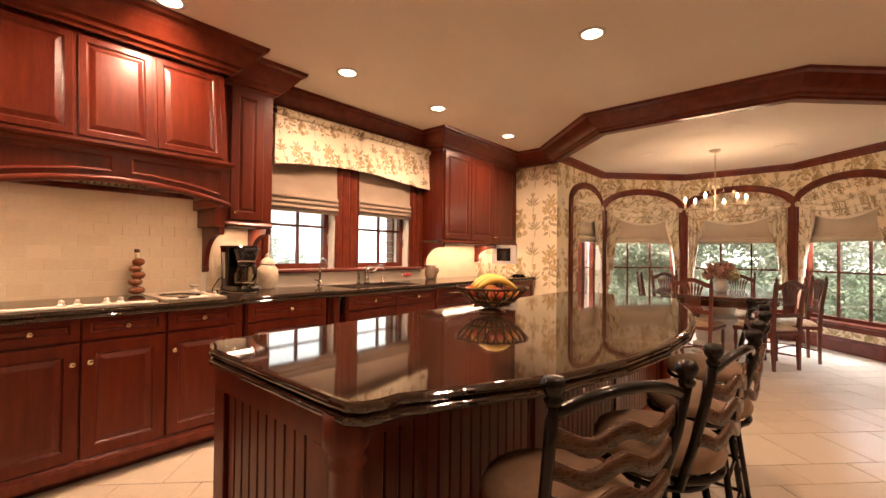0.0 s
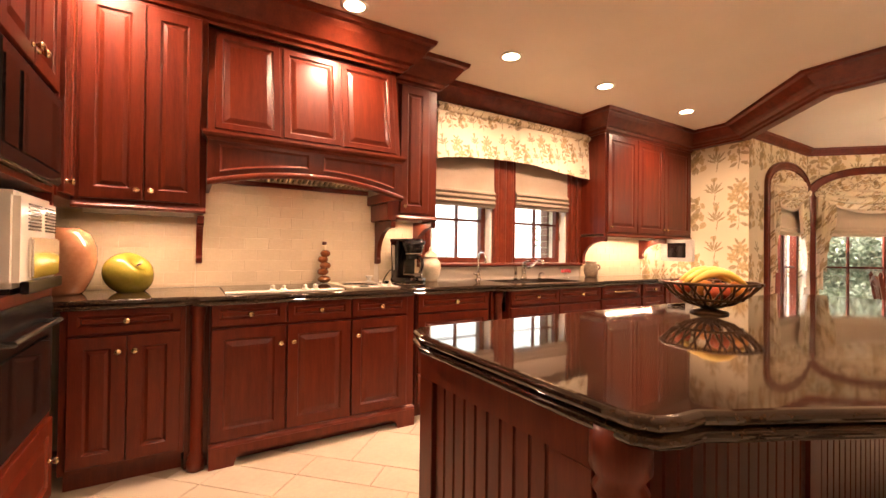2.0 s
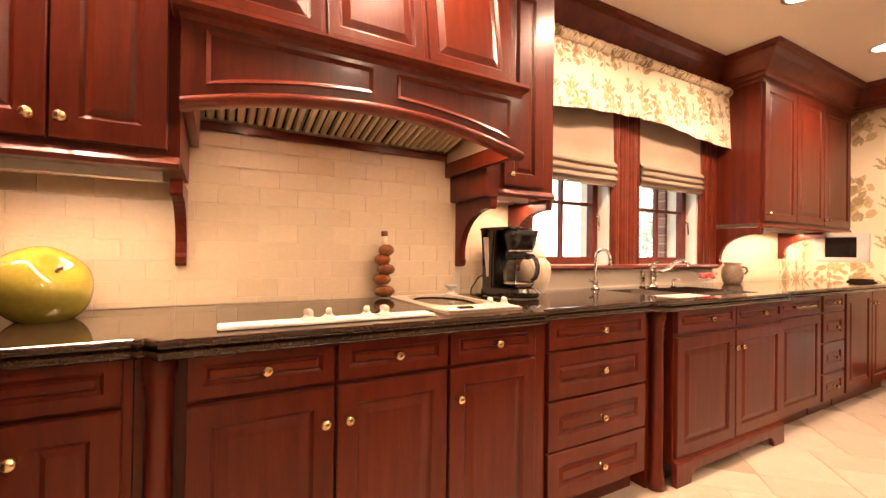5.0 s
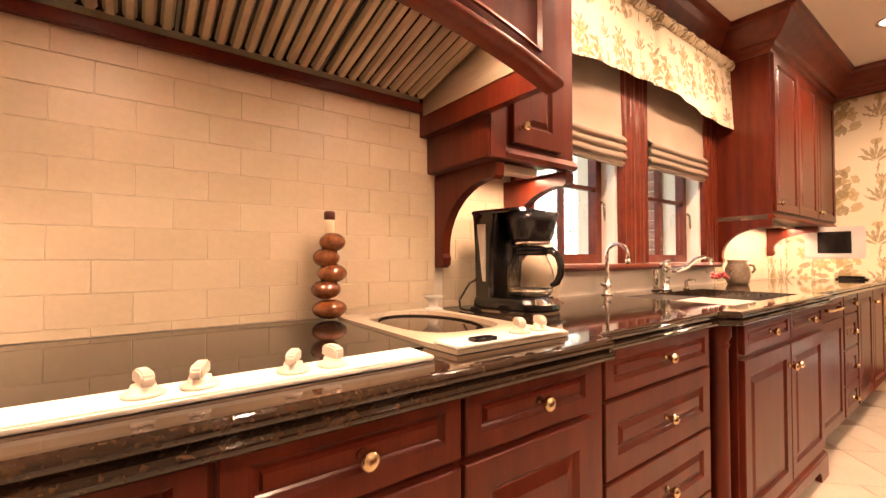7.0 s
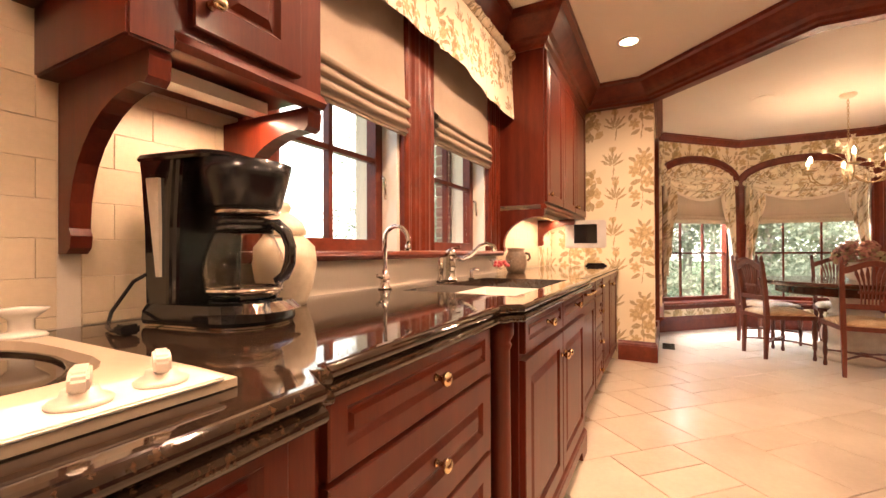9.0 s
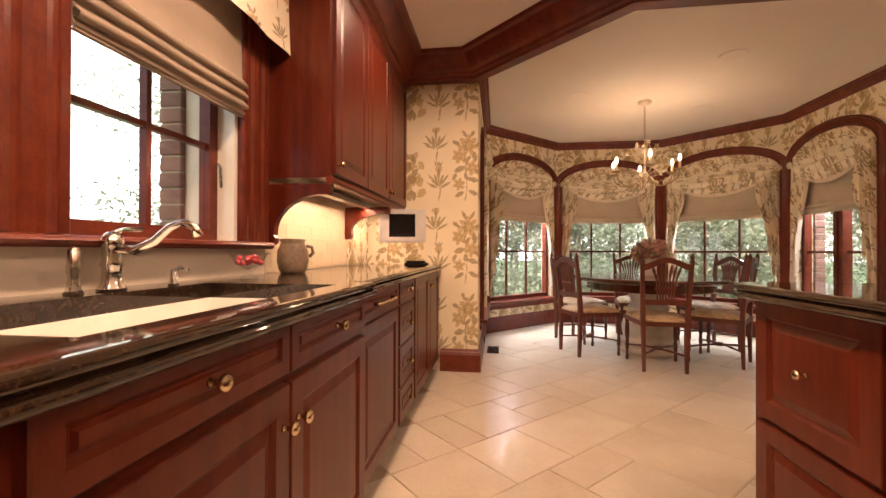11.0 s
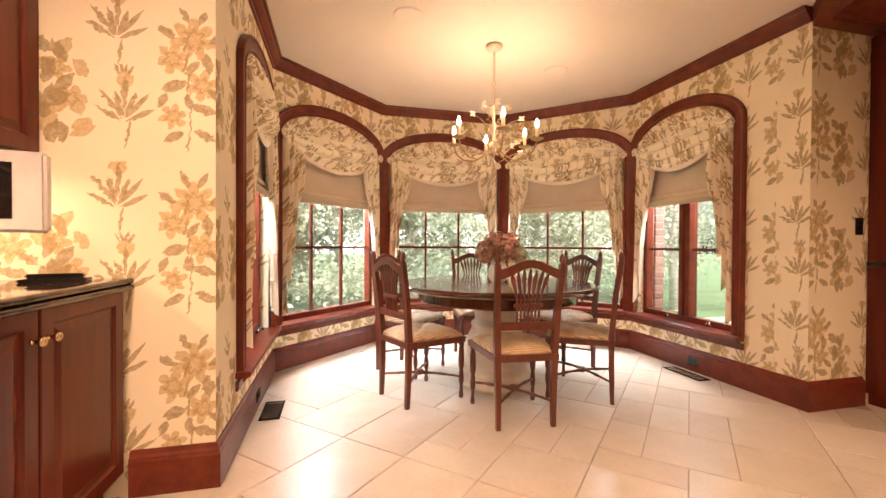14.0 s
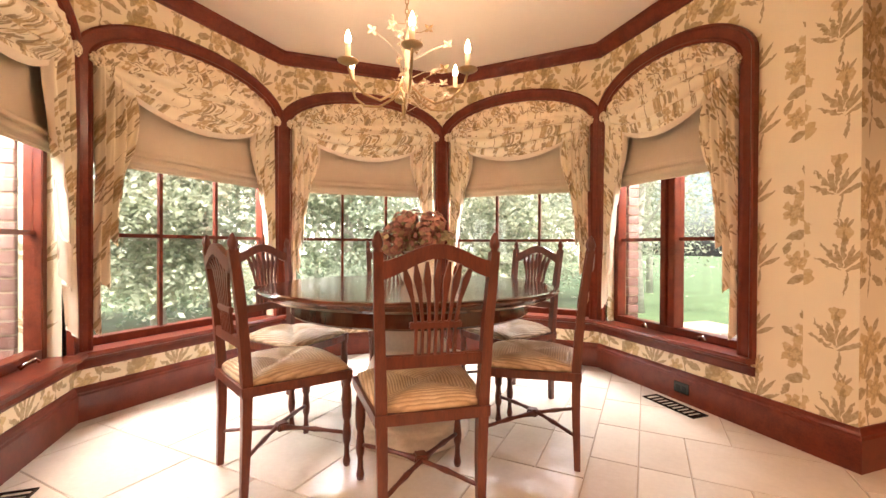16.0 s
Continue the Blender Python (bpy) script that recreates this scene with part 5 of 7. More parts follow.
PETALS = [petal_material("dried_petals_pink", (0.32, 0.13, 0.11), (0.48, 0.24, 0.18), (0.40, 0.34, 0.18)), petal_material("dried_petals_green", (0.36, 0.34, 0.17), (0.50, 0.42, 0.24), (0.45, 0.25, 0.18))]
rnd = random.Random(3)
HEADS = [(0, 0, 0.31, 0.085), (0.10, 0.02, 0.26, 0.08), (-0.10, 0.0, 0.255, 0.08), (0.02, -0.11, 0.25, 0.08), (0.0, 0.11, 0.25, 0.08), (-0.075, -0.07, 0.315, 0.07), (0.08, -0.06, 0.315, 0.07), (0.14, -0.07, 0.215, 0.065), (-0.14, -0.06, 0.215, 0.065)]
for k, (hx, hy_, hz, hr) in enumerate(HEADS):
    bm = bmesh.new()
    for _ in range(120):
        d = Vector((rnd.gauss(0, 1), rnd.gauss(0, 1), rnd.gauss(0, 1))).normalized()
        c = Vector((hx, hy_, hz)) + d * hr * rnd.uniform(0.85, 1.05)
        t = d.orthogonal().normalized()
        t = (t * math.cos(rnd.uniform(0, 6)) + d.cross(t) * math.sin(rnd.uniform(0, 6))).normalized()
        s = d.cross(t)
        w = 0.017
        ctr = bm.verts.new(c)
        vs = [bm.verts.new(c + (t * math.cos(a) + s * math.sin(a)) * w + d * rnd.uniform(-0.004, 0.007)) for a in (0, 1.57, 3.14, 4.71)]
        for j in range(4):
            bm.faces.new((ctr, vs[j], vs[(j + 1) % 4]))
    part("flower_head", bm, PETALS[k % 3 == 1], VS)
    part("stem", tube([(hx * 0.2, hy_ * 0.2, 0.12), (hx * 0.8, hy_ * 0.8, hz - hr * 0.5)], 0.003, 5), PETALS[1], VS)

# chandelier
CREAM = surface("cream_iron", (0.50, 0.42, 0.29), (0.66, 0.57, 0.42), 20, 0.5, fine=90, relief=0.15)
GILT = surface("aged_gilt", (0.30, 0.20, 0.09), (0.45, 0.32, 0.16), 20, 0.4, 0.5, fine=90, relief=0.1)
CANDLE = plain("candle_sleeve", (0.78, 0.66, 0.45), 0.5)
BULB = plain("flame_bulb", (1, 0.9, 0.7), 0.3, emit=(1.0, 0.74, 0.42), power=26.0)
CX, CY = -1.04, 7.20
CH = thing("chandelier", pose(CX, CY, 0), "cream iron six-candle chandelier with metal leaves, lit", "chandelier")
part("canopy", lathe([(0, 2.598), (0.065, 2.598), (0.068, 2.585), (0.055, 2.565), (0.02, 2.55), (0, 2.548)], 24), CREAM, CH, smooth=True)
for k in range(16):
    z = 2.54 - k * 0.026
    ring = [(0.009 * math.cos(a) * (1 if k % 2 else 0), 0.009 * math.cos(a) * (0 if k % 2 else 1), z + 0.016 * math.sin(a)) for a in [2 * math.pi * j / 8 for j in range(9)]]
    part("chain_link", tube(ring, 0.0028, 5), GILT, CH)
part("stem", lathe([(0, 1.78), (0.012, 1.78), (0.03, 1.80), (0.038, 1.825), (0.028, 1.85), (0.012, 1.87), (0.010, 1.95), (0.018, 1.98), (0.010, 2.01), (0.008, 2.12), (0.004, 2.14), (0, 2.14)], 16), CREAM, CH, smooth=True)
for k in range(6):
    a = 2 * math.pi * k / 6 + 0.35
    c, s = math.cos(a), math.sin(a)
    drop = 0.02 * (k % 2)
    pts = [(0.02, 1.82), (0.08, 1.755), (0.16, 1.722 - drop), (0.25, 1.735 - drop), (0.315, 1.79 - drop), (0.335, 1.855 - drop)]
    A = part("arm", tube([(r * c, r * s, z) for r, z in pts], 0.0065, 7), GILT, CH, smooth=True)
    x, y, z = 0.335 * c, 0.335 * s, 1.855 - drop
    part("drip_pan", lathe([(0, z), (0.03, z + 0.002), (0.048, z + 0.012), (0.05, z + 0.016), (0.03, z + 0.008), (0, z + 0.008)], 18, axis=(x, y)), GILT, A, smooth=True)
    part("candle", lathe([(0, z + 0.008), (0.013, z + 0.008), (0.013, z + 0.095), (0, z + 0.095)], 12, axis=(x, y)), CANDLE, A, smooth=True)
    part("bulb", lathe([(0, z + 0.0955), (0.008, z + 0.0955), (0.0145, z + 0.115), (0.012, z + 0.135), (0.005, z + 0.155), (0, z + 0.165)], 12, axis=(x, y)), BULB, A, "lit flame bulb", True)
    lamp("candle_lamp", "POINT", (CX + x * 1.0, CY + y * 1.0, z + 0.20), 1.9, WARM, 0.02)
rnd = random.Random(11)
for k in range(30):
    a, r, z = rnd.uniform(0, 6.28), rnd.uniform(0.03, 0.24), rnd.uniform(1.78, 2.2)
    if z > 2.05:
        r *= 0.5
    p = Vector((r * math.cos(a), r * math.sin(a), z))
    bm = tube([(0.006 * math.cos(a), 0.006 * math.sin(a), z - 0.10 if z < 2.1 else z - 0.03), p * 0.6 + Vector((0, 0, z * 0.4 - 0.03)), p], 0.0022, 5)
    n = Vector((rnd.gauss(0, 1), rnd.gauss(0, 1), rnd.gauss(0, 0.6))).normalized()
    t = n.orthogonal().normalized()
    s = n.cross(t)
    for j in range(4):
        b = j * 1.57
        d = t * math.cos(b) + s * math.sin(b)
        e = n.cross(d)
        vs = [bm.verts.new(v) for v in (p, p + d * 0.014 + e * 0.010, p + d * 0.032 + n * 0.006, p + d * 0.014 - e * 0.010)]
        bm.faces.new(vs)
    part("leaf_spray", bm, CREAM if k % 3 else GILT, CH)


# ---- bay curtains and shades ----
LINING = surface("curtain_lining", (0.66, 0.55, 0.42), (0.76, 0.65, 0.51), 5, 0.9, fine=180, relief=0.2)


def swag_set(p, q, x0, x1, left, right, tilt):
    m = side_pose(p, q)
    w = x1 - x0
    # swag: gathers under the arch, sagging folds below
    bm = bmesh.new()
    NU, NV = 96, 40
    g = [[None] * (NV + 1) for _ in range(NU + 1)]
    for i in range(NU + 1):
        u = i / NU
        top = arch_z(x0 + 0.003 + (w - 0.006) * u, x0, x1, ZSPR, RISE) - 0.001
        sag = math.sin(math.pi * u) ** 0.75
        bot = 1.985 - 0.245 * sag + tilt * (u - 0.5) * (1 - sag * 0.5)
        for j in range(NV + 1):
            t = j / NV
            z = top + (bot - top) * t
            gather = (0.024 * math.sin(i * 1.15 + 1.2 * math.sin(i * 0.37)) + 0.010 * math.sin(i * 2.3 + 2)) * max(0, 1 - t * 1.9) * min(1, t * 14)
            ph = t * 21 + 1.6 * math.sin(u * 3.1) + 1.1 * math.sin(u * 7 + t * 4)
            fold = 0.080 * (abs(math.sin(ph / 1.35)) ** 0.6 - 0.5) * sag * min(1, max(0, t - 0.18) * 3) * (1 - 0.8 * max(0, t - 0.85) / 0.15)
            y = -0.012 - 0.062 * math.sin(math.pi * t) * sag - 0.018 * t + gather - fold
            g[i][j] = bm.verts.new((x0 + 0.003 + (w - 0.006) * u, y, z + 0.012 * sag * math.sin(t * 21 + 2)))
    for i in range(NU):
        for j in range(NV):
            f = bm.faces.new((g[i][j], g[i + 1][j], g[i + 1][j + 1], g[i][j + 1]))
            f.material_index = 1 if j >= NV - 2 else 0
    S = thing("swag_curtain", m, "cream floral swag and pleated tails under an arch", "curtain", "bay curtains")
    sw = part("swag", bm, CHINTZ, S, smooth=True)
    sw.data.materials.append(LINING)
    cloth_uv(sw)
    # tails: zig-zag pleats, long at the jamb and short inside
    for edge, d, zlow in ((x0 + 0.012, 1, left), (x1 - 0.012, -1, right)):
        bm = bmesh.new()
        NP = 64
        NZ = 24
        cols = []
        for i in range(NP + 1):
            u = i / NP
            ph = (u * 4) % 1.0
            saw = abs(2 * ph - 1)
            col = []
            zb = zlow + (1.46 - zlow) * ((math.floor(u * 4) + 0.25 * ph) / 4 if u < 1 else 1.0) + 0.075 * saw
            for j in range(NZ + 1):
                t = j / NZ
                z = 2.02 - 0.02 * u + (zb - 2.02) * t
                wid = 0.185 + 0.060 * math.sin(math.pi * min(1, t * 1.3)) - 0.045 * t
                x = edge + d * (wid * u + 0.008 * math.sin(t * 5 + u * 6))
                col.append(bm.verts.new((x, 0.004 + 0.058 * saw - 0.062 + 0.006 * math.sin(t * 9 + i), z)))
            cols.append(col)
        for a, b in zip(cols, cols[1:]):
            for j in range(NZ):
                f = bm.faces.new((a[j], a[j + 1], b[j + 1], b[j]))
                k = cols.index(a)
                f.material_index = 1 if k >= NP * 0.90 or (k * 4 / NP % 1 >= 0.5 and j >= NZ * 0.72) else 0
        tl = part("tail", bm, CHINTZ, S, smooth=True)
        tl.data.materials.append(LINING)
        cloth_uv(tl)
        # rosette
        bm = bmesh.new()
        for k in range(9):
            a = 2 * math.pi * k / 9
            for rr, yy in ((0.030, -0.050), (0.017, -0.060)):
                c = Vector((edge + rr * math.cos(a + yy * 40), yy, 2.0 + rr * math.sin(a + yy * 40)))
                bmesh.ops.create_icosphere(bm, subdivisions=1, radius=0.013, matrix=Matrix.Translation(c) @ Matrix.Diagonal((1, 0.6, 1, 1)))
        cloth_uv(part("rosette", bm, CHINTZ_SMALL, S, smooth=True))
    roman("roman_shade", m @ pose(x0 + 0.01, 0.045, 0), w - 0.02, 2.25, 1.47, 2, "beige linen roman shade lowered to mid window", arch=lambda u: arch_z(x0 + 0.01 + (w - 0.02) * u, x0, x1, ZSPR, RISE) - 0.001)


for i, (name, p, q, x0, x1) in enumerate(SIDES):
    lo = ((0.45, 0.45), (0.43, 0.46), (0.46, 0.46), (0.46, 0.46), (0.46, 0.43))[i]
    swag_set(p, q, x0, x1, lo[0], lo[1], (0.05, 0.0, 0.0, 0.0, 0.06)[i])

# ---- things on the counter ----
# glass cooktop with a white control strip
CK = thing("cooktop", pose(-3.047, 0.985, CT, 0, 0, 90), "black glass cooktop with a white control strip", "cooktop")
part("glass", boxes((0.0, 0.70, 0.10, 0.60, 0.0005, 0.006), bevel=0.002), BLACK_GLASS, CK)
part("control_strip", boxes((0.0, 0.665, 0.015, 0.098, 0.0005, 0.010), bevel=0.003), ENAMEL, CK, "white enamel control strip")


DIAL_METAL = surface("satin_dial", (0.58, 0.51, 0.42), (0.64, 0.57, 0.48), 6, 0.30, 0.25, fine=60, relief=0.0)


def dial(C, x, y, z, turn=0):
    """A round skirt with a slim rounded grip across it."""
    D = part("dial", lathe([(0, 0), (0.0235, 0), (0.0245, 0.003), (0.021, 0.006), (0.015, 0.008), (0.0135, 0.014), (0, 0.014)], 24), DIAL_METAL, C, "satin metal control dial", True, m=pose(x, y, z, 0, 0, turn))
    g = [(-0.023, 0.014), (0.023, 0.014), (0.0225, 0.026), (0.019, 0.031), (0.010, 0.033), (-0.010, 0.033), (-0.019, 0.031), (-0.0225, 0.026)]
    bm = prism([(v, w) for v, w in g], -0.0075, 0.0075, "x")
    bmesh.ops.bevel(bm, geom=list(bm.edges), offset=0.0025, segments=2, affect="EDGES")
    part("grip", bm, DIAL_METAL, D)


for x in (0.245, 0.307, 0.430, 0.492):
    dial(CK, x, 0.055, 0.010, {0.245: 12, 0.307: -20, 0.430: -28, 0.492: 8}[x])
SMOKED = surface("smoked_steel", (0.10, 0.082, 0.062), (0.17, 0.14, 0.11), 6, 0.13, 0.7, fine=60, relief=0.01)
GR = thing("fryer_module", pose(-3.047, 1.700, CT, 0, 0, 90), "cream countertop fryer module with a steel basin", "cooktop")
bm = bmesh.new()
outer, hole = [(0, 0.02), (0.34, 0.02), (0.34, 0.60), (0, 0.60)], []
for k in range(24):
    a = 2 * math.pi * k / 24
    ca, sa = math.cos(a), math.sin(a)
    hole.append((0.17 + 0.135 * math.copysign(abs(ca) ** 0.6, ca), 0.36 + 0.20 * math.copysign(abs(sa) ** 0.6, sa)))
top = [bm.verts.new((x, y, 0.012)) for x, y in hole]
mid = [bm.verts.new((0.17 + (x - 0.17) * 0.9, 0.36 + (y - 0.36) * 0.9, -0.02)) for x, y in hole]
out = []
for x, y in hole:
    dx, dy = x - 0.17, y - 0.36
    s = min(0.17 / max(abs(dx), 1e-6), (0.24 if dy > 0 else 0.34) / max(abs(dy), 1e-6))
    out.append(bm.verts.new((0.17 + dx * s, 0.36 + dy * s, 0.010)))
low = [bm.verts.new((v.co.x, v.co.y, 0.0005)) for v in out]
for k in range(24):
    n = (k + 1) % 24
    bm.faces.new((out[k], out[n], top[n], top[k]))
    bm.faces.new((top[k], top[n], mid[n], mid[k]))
    bm.faces.new((low[k], low[n], out[n], out[k]))
part("frame", bm, surface("cream_enamel", (0.42, 0.335, 0.24), (0.50, 0.41, 0.30), 6, 0.3, fine=90, relief=0.02), GR)
part("basin", lathe([(0, -0.03), (0.9, -0.03), (0.99, -0.018), (1.0, 0.004), (0.96, 0.004)], 24, caps=False), SMOKED, GR, "smoked steel basin", True, m=pose(0.17, 0.36, 0) @ Matrix.Diagonal((0.125, 0.19, 1, 1)))
part("control_strip", boxes((0.0, 0.318, 0.012, 0.095, 0.0125, 0.017), bevel=0.002), ENAMEL, GR)
dial(GR, 0.205, 0.052, 0.017, -25)
dial(GR, 0.272, 0.052, 0.017, -25)
part("slot", boxes((0.055, 0.115, 0.022, 0.055, 0.0171, 0.019), bevel=0.006), BLACK, GR)
part("lid_knob", lathe([(0, 0.012), (0.035, 0.012), (0.03, 0.018), (0.016, 0.022), (0.016, 0.04), (0.028, 0.05), (0.036, 0.058), (0, 0.062)], 18, axis=(0.312, 0.535)), ENAMEL, GR, "cream lid knob", True)

# stacked-apple bottle
BT = thing("decorative_bottle", pose(-3.612, 1.668, CT + 0.006), "amber glass bottle shaped like stacked fruit", "bottle")
AMBER = surface("amber_glaze", (0.105, 0.028, 0.008), (0.29, 0.095, 0.028), 55, 0.05, fine=90, relief=0.02, coat=0.8)
for k, (r, z) in enumerate(((0.049, 0.031), (0.042, 0.086), (0.042, 0.132), (0.038, 0.177), (0.037, 0.221))):
    part("bulge", lathe([(0, z - 0.0265)] + [(r * math.cos(a), z + 0.0285 * math.sin(a)) for a in [-1.2 + 2.4 * j / 10 for j in range(11)]] + [(0, z + 0.0265)], 22, axis=(0.005 * (-1) ** k, 0.007 * (-1) ** k * (k > 0))), AMBER, BT, "amber fruit-shaped bulge", True)
part("neck", lathe([(0, 0.245), (0.014, 0.245), (0.013, 0.27), (0.014, 0.285), (0, 0.285)], 14), CANDLE, BT, smooth=True)
part("cap", lathe([(0, 0.286), (0.016, 0.286), (0.016, 0.306), (0.013, 0.310), (0, 0.310)], 14), CHAIR_WOOD, BT, smooth=True)

# coffee maker: tower behind, filter basket over a glass carafe, sloped chrome control plate
CM = thing("coffee_maker", pose(-3.495, 2.312, CT, 0, 0, 99), "black drip coffee maker with a glass carafe", "coffee maker")


def rounded(w, d0, d1, r, n=5):
    """A plan outline, square at the back (d1) and rounded at the front (d0)."""
    pts = [(w, d1), (-w, d1)]
    for cx, a0 in ((-w + r, math.pi), (w - r, 1.5 * math.pi)):
        pts += [(cx + r * math.cos(a0 + math.pi / 2 * k / n), d0 + r + r * math.sin(a0 + math.pi / 2 * k / n)) for k in range(n + 1)]
    return pts


def loft(levels, bm=None):
    """Join plan outlines of equal length, each at its height, and cap the ends."""
    bm = bm or bmesh.new()
    rings = [[bm.verts.new((x, y, z)) for x, y in pts] for pts, z in levels]
    n = len(rings[0])
    for r0, r1 in zip(rings, rings[1:]):
        for k in range(n):
            bm.faces.new((r0[k], r0[(k + 1) % n], r1[(k + 1) % n], r1[k]))
    bm.faces.new(rings[0][::-1])
    bm.faces.new(rings[-1])
    return bm


GLOSS_BLACK = surface("gloss_black_plastic", (0.006, 0.006, 0.0065), (0.011, 0.010, 0.010), 20, 0.10, fine=200, relief=0.01, coat=0.5)
part("base", loft([(rounded(0.098, -0.150, 0.112, 0.085), 0.004), (rounded(0.100, -0.153, 0.114, 0.086), 0.012), (rounded(0.099, -0.150, 0.113, 0.085), 0.030), (rounded(0.092, -0.138, 0.110, 0.08), 0.044)]), GLOSS_BLACK, CM)
part("foot_band", loft([(rounded(0.096, -0.148, 0.110, 0.084), 0.0), (rounded(0.096, -0.148, 0.110, 0.084), 0.0035)]), CHROME, CM, "thin chrome band at the foot")
part("tower", loft([(rounded(0.092, 0.035, 0.110, 0.02), 0.0445), (rounded(0.094, 0.030, 0.112, 0.02), 0.20), (rounded(0.098, 0.018, 0.116, 0.02), 0.305), (rounded(0.100, 0.012, 0.118, 0.02), 0.335)]), GLOSS_BLACK, CM)
part("lid", loft([(rounded(0.101, -0.080, 0.120, 0.05), 0.3355), (rounded(0.104, -0.086, 0.122, 0.052), 0.341), (rounded(0.100, -0.080, 0.118, 0.05), 0.350), (rounded(0.080, -0.060, 0.10, 0.05), 0.3545)]), GLOSS_BLACK, CM)
part("filter_basket", lathe([(0, 0.238), (0.066, 0.238), (0.072, 0.246), (0.086, 0.300), (0.094, 0.3348), (0, 0.3348)], 32, axis=(0, -0.060)), BLACK, CM, "matt black filter basket", True)
part("band", lathe([(0, 0.2265), (0.064, 0.2265), (0.0675, 0.230), (0.0675, 0.2375), (0, 0.2375)], 30, axis=(0, -0.060)), CHROME, CM, "chrome band", True)
GAUGE = surface("frosted_gauge", (0.50, 0.45, 0.36), (0.62, 0.56, 0.46), 12, 0.25, fine=80, relief=0.02)
bm = bmesh.new()
gl = [(0.098 - 0.020 * (1 - t) - 0.003, 0.10 + 0.20 * t, 0.010 + 0.024 * t) for t in [k / 10 for k in range(11)]]
ring = [[bm.verts.new(v) for v in ((-0.0945 - 0.006 * t_ / 10 - 0.004, y - w_, z), (-0.0945 - 0.006 * t_ / 10 - 0.004, y, z), (-0.090, y, z), (-0.090, y - w_, z))] for t_, (y, z, w_) in enumerate(gl)]
for r0, r1 in zip(ring, ring[1:]):
    for k in range(4):
        bm.faces.new((r0[k], r0[(k + 1) % 4], r1[(k + 1) % 4], r1[k]))
bm.faces.new(ring[0][::-1])
bm.faces.new(ring[-1])
part("water_gauge", bm, GAUGE, CM, "pale curved water gauge")
part("hot_plate", lathe([(0, 0.0442), (0.070, 0.0442), (0.072, 0.0475), (0.066, 0.0495), (0, 0.0495)], 28, axis=(0, -0.055)), BLACK, CM)
CARAFE = plain("carafe_glass", (0.93, 0.92, 0.90), 0.015, trans=1.0, ior=1.33)
K = part("carafe", lathe([(0.0, 0.050), (0.064, 0.050), (0.072, 0.058), (0.080, 0.085), (0.083, 0.112), (0.078, 0.145), (0.066, 0.172), (0.057, 0.190), (0.055, 0.202), (0.053, 0.202), (0.055, 0.189), (0.064, 0.171), (0.076, 0.144), (0.081, 0.112), (0.078, 0.086), (0.070, 0.060), (0.062, 0.053), (0, 0.053)], 36, axis=(0, -0.055)), CARAFE, CM, "clear glass carafe", True)
part("carafe_collar", lathe([(0.0562, 0.192), (0.060, 0.190), (0.061, 0.204), (0.0562, 0.206)], 28, axis=(0, -0.055), caps=False), BLACK, K, smooth=True)
part("carafe_band", lathe([(0.0755, 0.066), (0.0785, 0.0665), (0.0800, 0.0755), (0.0772, 0.0755)], 30, axis=(0, -0.055), caps=False), CHROME, K, "steel band round the carafe", True)
part("carafe_lid", lathe([(0, 0.2065), (0.060, 0.2065), (0.058, 0.218), (0.040, 0.2245), (0, 0.2255)], 26, axis=(0, -0.055)), BLACK, K, smooth=True)
bm = bmesh.new()
hp = [((0.002, -0.110, 0.206), 0.012), ((0.004, -0.138, 0.207), 0.013), ((0.005, -0.160, 0.190), 0.0125), ((0.006, -0.171, 0.160), 0.012), ((0.005, -0.170, 0.128), 0.012), ((0.004, -0.157, 0.100), 0.011), ((0.002, -0.138, 0.090), 0.009)]
tube([p for p, r in hp], [r for p, r in hp], 10, bm)
part("carafe_handle", bm, GLOSS_BLACK, K, smooth=True)
part("control_plate", loft([([(0.080 * math.cos(a) * 0.95, -0.118 + 0.040 * math.sin(a) - 0.012) for a in [2 * math.pi * k / 24 for k in range(24)]], 0.030), ([(0.066 * math.cos(a), -0.112 + 0.026 * math.sin(a) - 0.008) for a in [2 * math.pi * k / 24 for k in range(24)]], 0.0475)]), CHROME, CM, "chrome control plate")
for dx in (-0.03, 0.0, 0.03):
    part("button", lathe([(0, 0.0476), (0.007, 0.0476), (0.006, 0.051), (0, 0.0515)], 12, axis=(dx, -0.122)), BLACK, CM)
CORD = thing("power_cord", pose(-3.60, 2.16, CT), "black power cord lying on the worktop", "cord")
part("cable", tube([(0.03, 0.06, 0.12), (-0.01, 0.03, 0.09), (-0.03, 0.0, 0.03), (0.0, -0.02, 0.006), (0.05, -0.035, 0.005), (0.08, -0.03, 0.006)], 0.0038, 6), BLACK, CORD, smooth=True)
part("plug", boxes((0.078, 0.11, -0.045, -0.015, 0.001, 0.02), bevel=0.004), BLACK, CORD)

# ginger jar
JR = thing("ginger_jar", pose(-3.605, 2.575, CT), "cream embossed lidded ginger jar", "jar")
IVORY = surface("ivory_glaze", (0.60, 0.49, 0.34), (0.74, 0.63, 0.47), 25, 0.3, fine=50, relief=0.6)
part("body", lathe([(0, 0), (0.058, 0), (0.062, 0.012), (0.078, 0.06), (0.088, 0.12), (0.082, 0.165), (0.058, 0.19), (0.05, 0.197), (0, 0.197)], 28), IVORY, JR, smooth=True)
part("lid", lathe([(0, 0.1975), (0.058, 0.1975), (0.060, 0.208), (0.048, 0.235), (0.025, 0.255), (0.012, 0.262), (0.018, 0.275), (0.012, 0.290), (0, 0.295)], 24), IVORY, JR, smooth=True)


